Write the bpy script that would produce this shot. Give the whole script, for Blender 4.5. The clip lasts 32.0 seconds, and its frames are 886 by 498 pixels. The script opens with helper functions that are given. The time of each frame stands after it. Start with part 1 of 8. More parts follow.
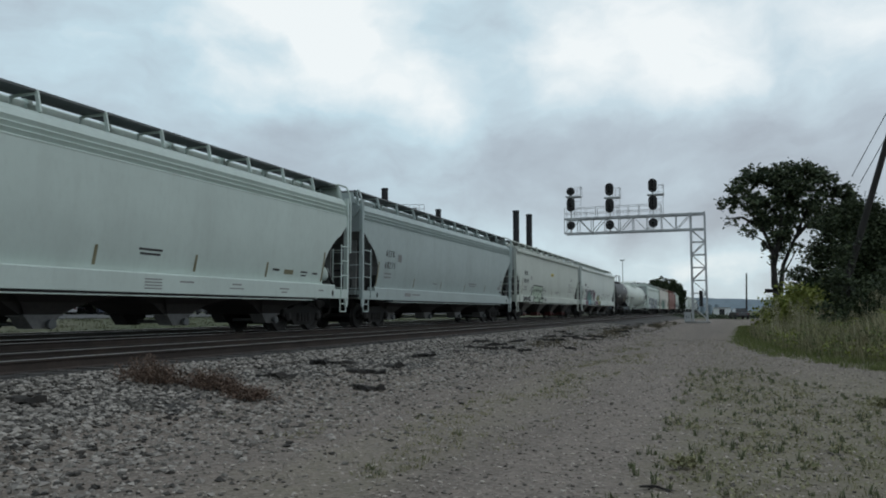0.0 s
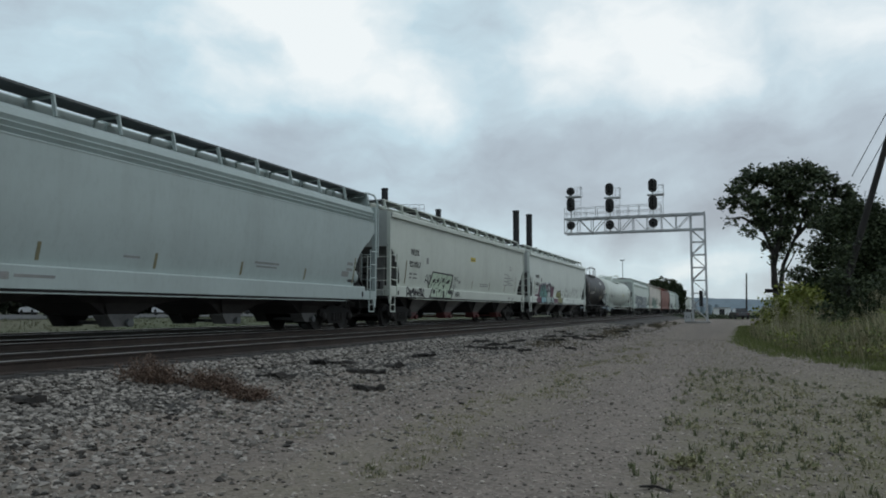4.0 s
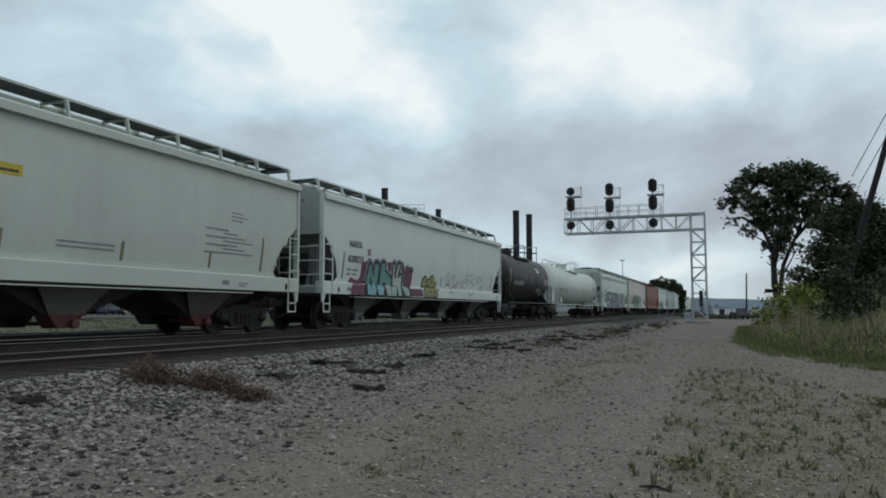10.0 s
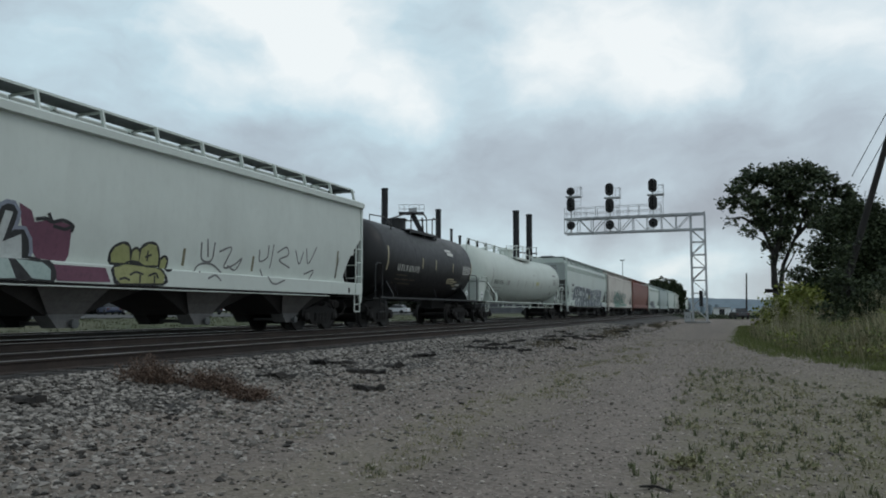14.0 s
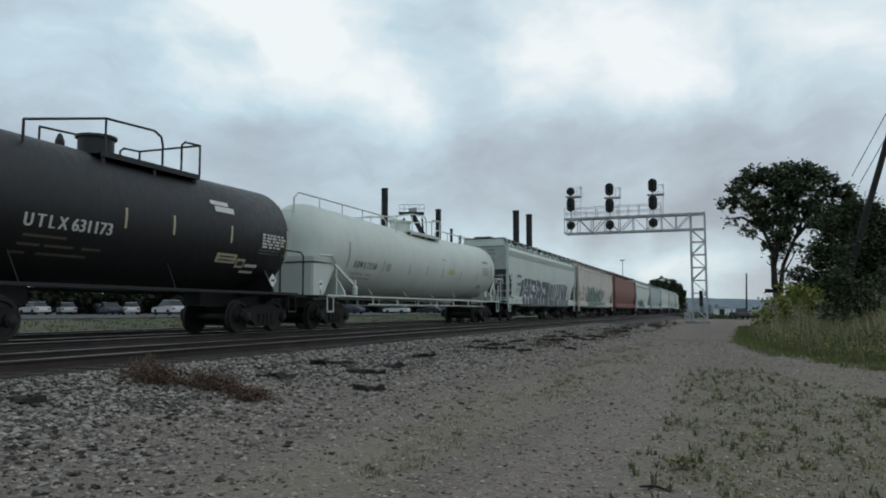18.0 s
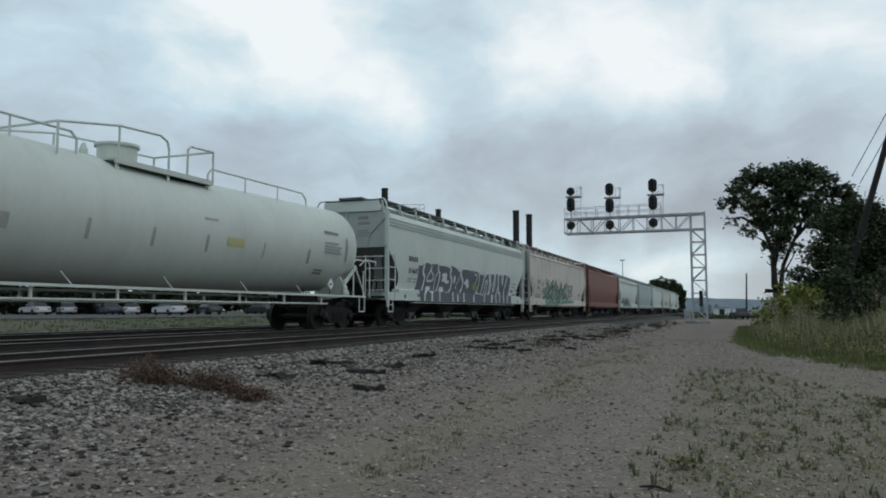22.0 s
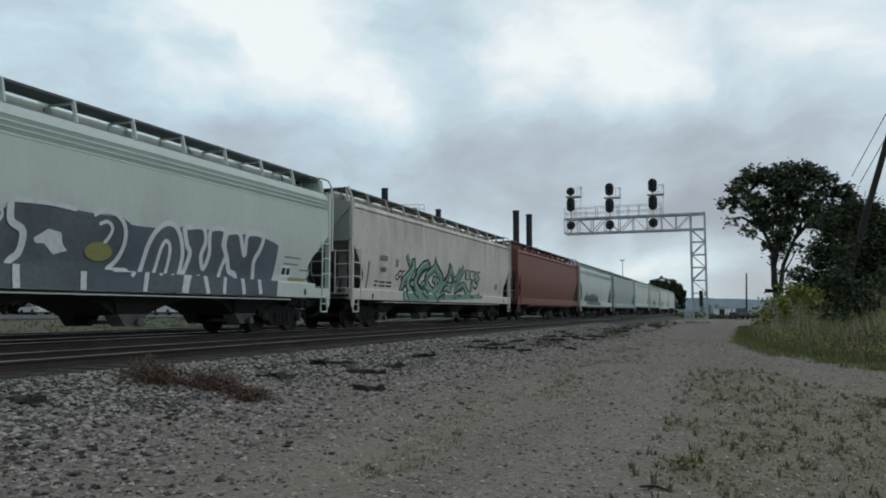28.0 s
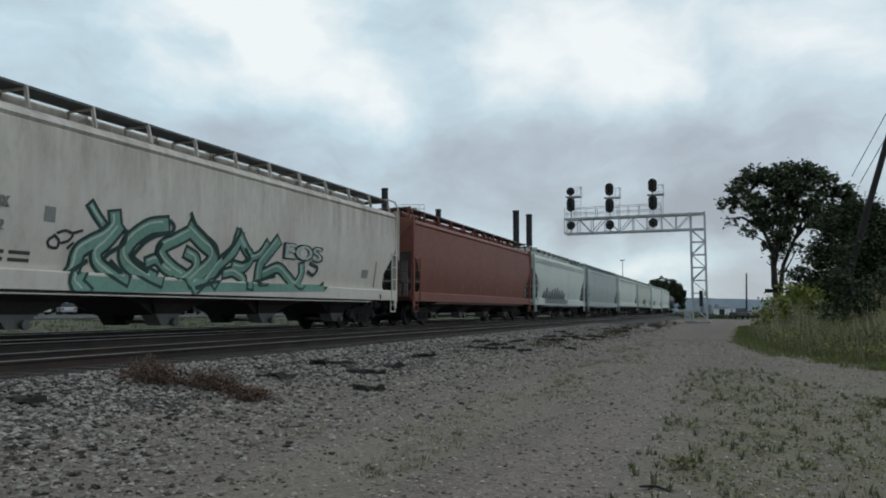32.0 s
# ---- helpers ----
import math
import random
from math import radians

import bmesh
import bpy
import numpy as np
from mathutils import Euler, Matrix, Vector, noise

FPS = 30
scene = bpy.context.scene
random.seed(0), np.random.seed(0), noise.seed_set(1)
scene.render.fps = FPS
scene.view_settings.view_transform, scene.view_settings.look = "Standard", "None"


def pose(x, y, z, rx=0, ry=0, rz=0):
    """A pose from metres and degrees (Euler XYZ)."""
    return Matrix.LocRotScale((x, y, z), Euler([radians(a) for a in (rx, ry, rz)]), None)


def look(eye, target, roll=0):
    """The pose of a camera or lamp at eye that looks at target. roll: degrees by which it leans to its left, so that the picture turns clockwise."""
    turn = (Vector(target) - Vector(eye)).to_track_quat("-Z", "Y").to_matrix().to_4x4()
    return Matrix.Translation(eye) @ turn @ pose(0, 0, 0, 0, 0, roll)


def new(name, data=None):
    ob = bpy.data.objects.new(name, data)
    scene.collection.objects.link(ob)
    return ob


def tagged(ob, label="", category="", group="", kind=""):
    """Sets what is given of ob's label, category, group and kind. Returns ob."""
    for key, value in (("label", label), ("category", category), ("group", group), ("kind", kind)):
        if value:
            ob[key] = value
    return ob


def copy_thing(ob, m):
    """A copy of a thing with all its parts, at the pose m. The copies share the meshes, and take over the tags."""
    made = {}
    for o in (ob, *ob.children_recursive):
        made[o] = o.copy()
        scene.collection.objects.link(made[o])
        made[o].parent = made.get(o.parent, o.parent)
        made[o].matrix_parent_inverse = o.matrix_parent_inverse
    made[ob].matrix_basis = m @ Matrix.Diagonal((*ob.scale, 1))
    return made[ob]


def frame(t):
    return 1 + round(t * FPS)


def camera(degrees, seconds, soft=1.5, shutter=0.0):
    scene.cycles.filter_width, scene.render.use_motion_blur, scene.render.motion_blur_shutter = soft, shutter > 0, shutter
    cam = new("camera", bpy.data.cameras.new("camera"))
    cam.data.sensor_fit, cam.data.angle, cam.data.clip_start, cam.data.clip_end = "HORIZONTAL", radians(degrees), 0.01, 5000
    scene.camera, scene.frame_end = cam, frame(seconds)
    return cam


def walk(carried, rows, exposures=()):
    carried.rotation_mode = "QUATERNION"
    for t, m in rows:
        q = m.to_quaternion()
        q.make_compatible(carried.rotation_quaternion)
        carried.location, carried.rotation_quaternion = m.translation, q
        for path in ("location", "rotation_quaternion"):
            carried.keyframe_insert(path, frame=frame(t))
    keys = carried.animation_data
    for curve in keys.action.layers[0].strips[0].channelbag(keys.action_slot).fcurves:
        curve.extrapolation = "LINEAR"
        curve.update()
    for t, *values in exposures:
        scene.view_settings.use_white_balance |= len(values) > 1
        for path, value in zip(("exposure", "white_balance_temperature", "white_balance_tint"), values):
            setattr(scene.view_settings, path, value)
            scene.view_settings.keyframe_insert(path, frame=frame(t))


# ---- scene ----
# ---- camera ----
cam = camera(61.42, 32.0, soft=1.9)
EYE = pose(0, 0, 1.2, 94.72, 0, 21.06)
walk(cam, [(0, EYE), (32, EYE)])

# ---- world, sun ----
SUN_EL, SUN_AZ = radians(50), radians(85)
world = bpy.data.worlds.new("overcast_day")
scene.world = world
world.use_nodes = True
wn = world.node_tree.nodes
sky = wn.new("ShaderNodeTexSky")
sky.sky_type, sky.sun_disc = "NISHITA", False
sky.sun_elevation, sky.sun_rotation = SUN_EL, SUN_AZ
world.node_tree.links.new(sky.outputs[0], wn["Background"].inputs[0])
wn["Background"].inputs[1].default_value = 0.1
sun_data = bpy.data.lights.new("sun", "SUN")
sun_data.energy, sun_data.angle, sun_data.color = 2.5, radians(25), (1, 0.97, 0.92)
sun = new("sun", sun_data)
sun_way = Vector((math.sin(SUN_AZ) * math.cos(SUN_EL), math.cos(SUN_AZ) * math.cos(SUN_EL), math.sin(SUN_EL)))
sun.matrix_world = look(sun_way * 100, (0, 0, 0))
scene.view_settings.exposure = 0.0


# ---- materials ----
def graph(name):
    m = bpy.data.materials.new(name)
    m.use_nodes = True
    return m, m.node_tree.nodes, m.node_tree.links, m.node_tree.nodes["Principled BSDF"]


def rgba(c):
    return (*c, 1)


def noise_node(n, l, coord, scale, detail=6, stretch=(1, 1, 1), rough=0.6):
    mp = n.new("ShaderNodeMapping")
    mp.inputs["Scale"].default_value = stretch
    l.new(coord, mp.inputs[0])
    t = n.new("ShaderNodeTexNoise")
    t.inputs["Scale"].default_value, t.inputs["Detail"].default_value, t.inputs["Roughness"].default_value = scale, detail, rough
    l.new(mp.outputs[0], t.inputs[0])
    return t.outputs[0]


def ramp(n, l, src, *stops):
    r = n.new("ShaderNodeValToRGB")
    e = r.color_ramp.elements
    while len(e) < len(stops):
        e.new(0.5)
    for k, (p, c) in zip(e, stops):
        k.position, k.color = p, rgba(c) if len(c) == 3 else c
    l.new(src, r.inputs[0])
    return r.outputs[0]


def blend(n, l, fac, a, b, how="MIX"):
    m = n.new("ShaderNodeMix")
    m.data_type, m.blend_type = "RGBA", how
    for sock, v in ((m.inputs[0], fac), (m.inputs[6], a), (m.inputs[7], b)):
        if isinstance(v, (int, float)):
            sock.default_value = v
        elif isinstance(v, tuple):
            sock.default_value = rgba(v)
        else:
            l.new(v, sock)
    return m.outputs[2]


def bump(n, l, bsdf, src, strength, dist):
    b = n.new("ShaderNodeBump")
    b.inputs["Strength"].default_value, b.inputs["Distance"].default_value = strength, dist
    l.new(src, b.inputs["Height"])
    l.new(b.outputs[0], bsdf.inputs["Normal"])


def coords(n, kind="Object"):
    return n.new("ShaderNodeTexCoord").outputs[kind]


def surface(name, a, b, scale=4.0, rough=0.7, metal=0.0, relief=0.004, stretch=(1, 1, 1), per_piece=0.0):
    """A plain grained surface: colour runs from a to b at two scales."""
    m, n, l, p = graph(name)
    c = coords(n)
    big = noise_node(n, l, c, scale * 0.2, 5, stretch)
    fine = noise_node(n, l, c, scale * 4, 6, stretch)
    col = ramp(n, l, big, (0.35, a), (0.68, b))
    dark = tuple(v * 0.7 for v in a)
    col = blend(n, l, ramp(n, l, fine, (0.45, (0, 0, 0)), (0.75, (0.6, 0.6, 0.6))), col, dark)
    if per_piece:
        oi = n.new("ShaderNodeObjectInfo")
        col = blend(n, l, per_piece, col, ramp(n, l, oi.outputs["Random"], (0, tuple(v * 0.5 for v in a)), (1, tuple(min(1, v * 1.6) for v in b))))
    l.new(col, p.inputs["Base Color"])
    p.inputs["Roughness"].default_value, p.inputs["Metallic"].default_value = rough, metal
    if relief:
        bump(n, l, p, fine, 0.6, relief)
    return m


def car_paint(name, a, dirt=(0.14, 0.13, 0.11), grime=0.35, rough=0.55, rust=0.0, topdirt=0.0):
    """Weathered rolling-stock paint: upright streaks of dirt, grain and patches of rust."""
    m, n, l, p = graph(name)
    c = coords(n)
    streak = noise_node(n, l, c, 0.8, 7, (1, 1.7, 0.25))
    fine = noise_node(n, l, c, 7.0, 8, (1, 1, 0.5), 0.7)
    patch = noise_node(n, l, c, 0.5, 4)
    col = blend(n, l, ramp(n, l, patch, (0.35, (0, 0, 0)), (0.7, (0.5, 0.5, 0.5))), a, tuple(v * 0.82 for v in a))
    col = blend(n, l, ramp(n, l, streak, (0.5, (0, 0, 0)), (0.85, (grime * 0.8,) * 3)), col, dirt)
    col = blend(n, l, ramp(n, l, fine, (0.5, (0, 0, 0)), (0.8, (grime * 0.6,) * 3)), col, dirt)
    if topdirt:
        axis = n.new("ShaderNodeSeparateXYZ")
        l.new(c, axis.inputs[0])
        run = n.new("ShaderNodeMapRange")
        l.new(axis.outputs[2], run.inputs[0])
        for sock, v in zip(run.inputs[1:5], (2.6, 4.5, 0.0, 1.0)):
            sock.default_value = v
        mask = blend(n, l, 1.0, ramp(n, l, run.outputs[0], (0.0, (0.08,) * 3), (1.0, (1, 1, 1))), ramp(n, l, noise_node(n, l, c, 1.6, 8, (1, 1.5, 0.3), 0.65), (0.38, (0, 0, 0)), (0.68, (topdirt,) * 3)), "MULTIPLY")
        col = blend(n, l, mask, col, (0.19, 0.15, 0.115))
    if rust:
        spots = noise_node(n, l, c, 2.4, 9, (1, 1, 0.6), 0.75)
        col = blend(n, l, ramp(n, l, spots, (0.56, (0, 0, 0)), (0.66, (rust,) * 3)), col, (0.11, 0.05, 0.03))
    l.new(col, p.inputs["Base Color"])
    l.new(ramp(n, l, fine, (0.3, (rough - 0.1,) * 3), (0.8, (rough + 0.15,) * 3)), p.inputs["Roughness"])
    bump(n, l, p, patch, 0.12, 0.03)
    return m


CREAM = car_paint("cream_white_paint", (0.505, 0.545, 0.49), grime=0.22)
MINT = car_paint("pale_grey_green_paint", (0.565, 0.63, 0.585), grime=0.18)
MINTDULL = car_paint("weathered_grey_green_paint", (0.51, 0.59, 0.55), grime=0.2)
GREY = car_paint("dull_light_grey_paint", (0.365, 0.43, 0.42), grime=0.3)
OFFWHITE = car_paint("clean_off_white_paint", (0.60, 0.65, 0.605), grime=0.14)
STAINED = car_paint("stained_white_paint", (0.62, 0.59, 0.53), dirt=(0.27, 0.225, 0.18), grime=0.6, topdirt=0.7)
RUSTRED = car_paint("oxide_red_paint", (0.19, 0.061, 0.04), dirt=(0.07, 0.035, 0.028), grime=0.5, rust=0.3)
TANKBLACK = car_paint("black_tank_paint", (0.007, 0.007, 0.008), dirt=(0.02, 0.019, 0.017), grime=0.25, rough=0.5)
TANKWHITE = car_paint("white_tank_paint", (0.58, 0.635, 0.58), grime=0.18, rough=0.5)
# end paints, darker than the flanks: shade between cars put into dirty paint
ENDGREY = car_paint("shaded_weathered_grey_end_paint", (0.27, 0.315, 0.31), grime=0.5, rough=0.7)
ENDCREAM = car_paint("shaded_dusty_off_white_end_paint", (0.36, 0.39, 0.37), grime=0.45, rough=0.7)
ENDMINT = car_paint("shaded_dusty_grey_green_end_paint", (0.37, 0.41, 0.39), grime=0.45, rough=0.7)
ENDSTAIN_SHADE = car_paint("shaded_stained_grey_end_paint", (0.26, 0.275, 0.265), dirt=(0.2, 0.17, 0.13), grime=0.6, rough=0.7)
# underframe grime, also painted where far gates and jacking holes lie in shade
GRIME_SHADE = surface("grimy_shaded_underframe", (0.007, 0.0066, 0.0062), (0.015, 0.0135, 0.0125), 3, 0.85)
SLOPE = surface("near_black_slope_sheet", (0.018, 0.017, 0.016), (0.04, 0.036, 0.033), 3, 0.8)
ENDSLOPE = surface("dull_grey_slope_sheet", (0.11, 0.112, 0.11), (0.2, 0.2, 0.195), 3, 0.8)
BAYPAINT = surface("dull_grey_bay_paint", (0.09, 0.085, 0.08), (0.17, 0.165, 0.155), 3, 0.75)
FASCIA = surface("dark_board_fascia", (0.08, 0.09, 0.095), (0.115, 0.13, 0.135), 8, 0.7)
STEEL = surface("worn_wheel_steel", (0.012, 0.0115, 0.011), (0.03, 0.028, 0.026), 6, 0.65, 0.2, 0.001)
GATE = surface("worn_grey_gate_steel", (0.11, 0.112, 0.11), (0.19, 0.19, 0.185), 3, 0.7, 0.1)
GRATING = surface("dark_steel_grating", (0.09, 0.098, 0.10), (0.15, 0.16, 0.16), 8, 0.7, 0.1)
YELLOW = surface("yellow_decal", (0.45, 0.36, 0.03), (0.55, 0.44, 0.05), 5, 0.6, 0, 0)
PALEYELLOW = surface("sun_bleached_yellow_decal", (0.47, 0.47, 0.22), (0.52, 0.52, 0.27), 5, 0.6, 0, 0)
LETTER = surface("black_lettering", (0.03, 0.03, 0.032), (0.05, 0.05, 0.05), 9, 0.6, 0, 0)
FADED = surface("faded_grey_lettering", (0.2, 0.205, 0.2), (0.27, 0.27, 0.26), 9, 0.7, 0, 0)
WHITELET = surface("white_lettering", (0.55, 0.55, 0.52), (0.65, 0.65, 0.6), 9, 0.6, 0, 0)
REFLECT = surface("dull_reflector_strip", (0.16, 0.15, 0.09), (0.22, 0.2, 0.12), 9, 0.5, 0, 0)
REDGATE = surface("red_outlet_paint", (0.075, 0.02, 0.02), (0.125, 0.032, 0.03), 5, 0.6)
GALV = surface("galvanised_steel", (0.36, 0.38, 0.39), (0.5, 0.52, 0.53), 3, 0.5, 0.35, 0.002)
SIGBLACK = surface("matt_black_signal_paint", (0.012, 0.012, 0.013), (0.02, 0.02, 0.02), 3, 0.7)
LENS = surface("dark_signal_lens", (0.01, 0.012, 0.014), (0.02, 0.02, 0.022), 3, 0.12, 0, 0)
RAILTOP = surface("polished_rail_head", (0.42, 0.41, 0.40), (0.55, 0.54, 0.52), 3, 0.28, 0.9, 0.0006, (1, 0.1, 1))
RAILSIDE = surface("rusty_rail_side", (0.025, 0.019, 0.016), (0.05, 0.036, 0.029), 5, 0.85)
TIE = surface("creosoted_timber", (0.016, 0.014, 0.012), (0.036, 0.031, 0.027), 4, 0.9, 0, 0.006, (1, 8, 8), 0.35)
OLDWOOD = surface("rotten_timber", (0.012, 0.011, 0.01), (0.035, 0.03, 0.026), 6, 0.95, 0, 0.01, (1, 6, 6), 0.3)
POLEWOOD = surface("weathered_pole_timber", (0.012, 0.011, 0.01), (0.024, 0.021, 0.019), 4, 0.9, 0, 0.004, (6, 6, 0.6))
BARK = surface("grey_bark", (0.02, 0.018, 0.016), (0.045, 0.041, 0.036), 5, 0.95, 0, 0.02, (3, 3, 0.8))
STACK = surface("black_stack_steel", (0.01, 0.011, 0.013), (0.022, 0.022, 0.025), 0.3, 0.75)
CABLE = surface("black_cable", (0.015, 0.015, 0.016), (0.025, 0.025, 0.025), 5, 0.7, 0, 0)
GLASS = surface("dark_window_glass", (0.012, 0.014, 0.016), (0.02, 0.022, 0.025), 2, 0.08, 0, 0)
TYRE = surface("tyre_rubber", (0.015, 0.015, 0.015), (0.025, 0.025, 0.025), 5, 0.85)
CONCRETE = surface("pale_concrete", (0.22, 0.215, 0.2), (0.32, 0.31, 0.3), 2, 0.85)


def leaf_material(name, a, b):
    m, n, l, p = graph(name)
    g = n.new("ShaderNodeNewGeometry")
    col = ramp(n, l, g.outputs["Random Per Island"], (0, a), (1, b))
    l.new(col, p.inputs["Base Color"])
    p.inputs["Roughness"].default_value, p.inputs["Specular IOR Level"].default_value = 0.7, 0.2
    return m


LEAF = leaf_material("broad_leaf_green", (0.02, 0.034, 0.022), (0.095, 0.118, 0.062))
LEAFDARK = leaf_material("dark_thicket_green", (0.014, 0.024, 0.013), (0.062, 0.08, 0.038))
LEAFDEEP = leaf_material("deep_shaded_green", (0.006, 0.01, 0.006), (0.028, 0.036, 0.018))
LEAFYELLOW = leaf_material("yellow_green_weeds", (0.09, 0.12, 0.025), (0.28, 0.30, 0.08))
LEAFMID = leaf_material("mid_green_weeds", (0.06, 0.09, 0.03), (0.19, 0.225, 0.085))
FIELDTURF = leaf_material("dull_field_grass", (0.028, 0.036, 0.014), (0.068, 0.076, 0.034))
WEEDDARK = leaf_material("dark_gravel_weeds", (0.05, 0.065, 0.033), (0.155, 0.168, 0.088))
MAT = leaf_material("olive_ground_weeds", (0.13, 0.132, 0.07), (0.30, 0.285, 0.17))
REEDS = leaf_material("dry_tall_grass", (0.075, 0.085, 0.04), (0.33, 0.30, 0.18))
STALK = leaf_material("pale_seed_stalk", (0.2, 0.19, 0.11), (0.42, 0.39, 0.27))
TURF = leaf_material("short_green_grass", (0.08, 0.105, 0.032), (0.2, 0.22, 0.085))
WEED = leaf_material("dull_gravel_weeds", (0.10, 0.105, 0.052), (0.29, 0.27, 0.155))
DRYWEED = leaf_material("brown_dry_weeds", (0.045, 0.04, 0.028), (0.14, 0.12, 0.08))
RUSTBUSH = leaf_material("dead_reddish_weeds", (0.055, 0.037, 0.028), (0.18, 0.122, 0.092))
STONE = leaf_material("pale_ballast_stone", (0.02, 0.0175, 0.0155), (0.365, 0.335, 0.3))
CHIP = leaf_material("road_stone_chip", (0.05, 0.044, 0.038), (0.45, 0.4, 0.35))
DARKSTONE = leaf_material("oily_dark_ballast", (0.01, 0.009, 0.0085), (0.038, 0.033, 0.03))


def span_node(n, l, src, lo, hi):
    """Maps lo..hi of a value to 0..1."""
    k = n.new("ShaderNodeMapRange")
    l.new(src, k.inputs[0])
    k.inputs[1].default_value, k.inputs[2].default_value = lo, hi
    return k.outputs[0]


def gravel_material():
    """Compacted grey gravel with wheel tracks, pale stone chips and thin green patches."""
    m, n, l, p = graph("compacted_gravel")
    c = coords(n)
    vor = n.new("ShaderNodeTexVoronoi")
    vor.inputs["Scale"].default_value = 26
    l.new(c, vor.inputs[0])
    chips = n.new("ShaderNodeTexVoronoi")
    chips.inputs["Scale"].default_value = 70
    l.new(c, chips.inputs[0])
    big = noise_node(n, l, c, 0.22, 6)
    mid = noise_node(n, l, c, 2.2, 8, rough=0.7)
    along = noise_node(n, l, c, 0.5, 4, (1.6, 0.07, 1))
    col = ramp(n, l, mid, (0.3, (0.085, 0.066, 0.052)), (0.7, (0.193, 0.156, 0.129)))
    col = blend(n, l, ramp(n, l, along, (0.45, (0, 0, 0)), (0.62, (0.55,) * 3)), col, (0.25, 0.206, 0.174))
    col = blend(n, l, 0.42, col, ramp(n, l, vor.outputs["Color"], (0.1, (0.03, 0.027, 0.023)), (0.9, (0.31, 0.26, 0.223))))
    col = blend(n, l, 0.25, col, ramp(n, l, chips.outputs["Color"], (0.1, (0.02, 0.018, 0.016)), (0.9, (0.33, 0.278, 0.233))))
    green = blend(n, l, 1.0, ramp(n, l, big, (0.52, (0, 0, 0)), (0.68, (1, 1, 1))), ramp(n, l, mid, (0.45, (0, 0, 0)), (0.65, (0.7,) * 3)), "MULTIPLY")
    col = blend(n, l, green, col, (0.085, 0.082, 0.04))
    # weedy strips between and beside the wheel tracks
    axis = n.new("ShaderNodeSeparateXYZ")
    l.new(c, axis.inputs[0])
    wobble = n.new("ShaderNodeMath")
    wobble.operation = "MULTIPLY_ADD"
    l.new(noise_node(n, l, c, 1.4, 5), wobble.inputs[0])
    wobble.inputs[1].default_value = 1.1
    l.new(axis.outputs[0], wobble.inputs[2])
    strip = ramp(n, l, span_node(n, l, wobble.outputs[0], -4.0, 4.0), (0.13, (0, 0, 0)), (0.17, (0.3,) * 3), (0.28, (0.28,) * 3), (0.33, (0, 0, 0)), (0.46, (0, 0, 0)), (0.53, (0.6,) * 3))
    near = ramp(n, l, span_node(n, l, axis.outputs[1], 0.0, 40.0), (0.30, (1, 1, 1)), (0.45, (0.25,) * 3))
    weedy = blend(n, l, 1.0, strip, near, "MULTIPLY")
    weedy = blend(n, l, 1.0, weedy, ramp(n, l, mid, (0.32, (0.25,) * 3), (0.6, (1, 1, 1))), "MULTIPLY")
    col = blend(n, l, weedy, col, (0.175, 0.16, 0.094))
    l.new(col, p.inputs["Base Color"])
    p.inputs["Roughness"].default_value = 0.95
    h = blend(n, l, 0.5, vor.outputs["Distance"], mid)
    bump(n, l, p, h, 0.8, 0.025)
    return m


def field_material():
    m, n, l, p = graph("rough_grass_field")
    c = coords(n)
    big = noise_node(n, l, c, 0.06, 6)
    fine = noise_node(n, l, c, 1.6, 8, rough=0.75)
    col = ramp(n, l, fine, (0.3, (0.03, 0.04, 0.013)), (0.7, (0.075, 0.085, 0.033)))
    col = blend(n, l, ramp(n, l, big, (0.45, (0, 0, 0)), (0.65, (0.6,) * 3)), col, (0.12, 0.105, 0.07))
    l.new(col, p.inputs["Base Color"])
    p.inputs["Roughness"].default_value = 0.95
    bump(n, l, p, fine, 1.0, 0.08)
    return m


GRAVEL = gravel_material()
FIELD = field_material()
BED = surface("dark_track_ballast", (0.012, 0.0108, 0.01), (0.03, 0.026, 0.024), 9, 0.95, 0, 0.03)
# dark ground under the shoulder stones; the shade of their gaps is painted in
SHOULDER = surface("shaded_gap_shoulder_ballast", (0.03, 0.027, 0.025), (0.08, 0.073, 0.066), 9, 0.95, 0, 0.04)
ASPHALT = surface("worn_asphalt", (0.04, 0.04, 0.039), (0.07, 0.069, 0.067), 1.5, 0.9, 0, 0.01)


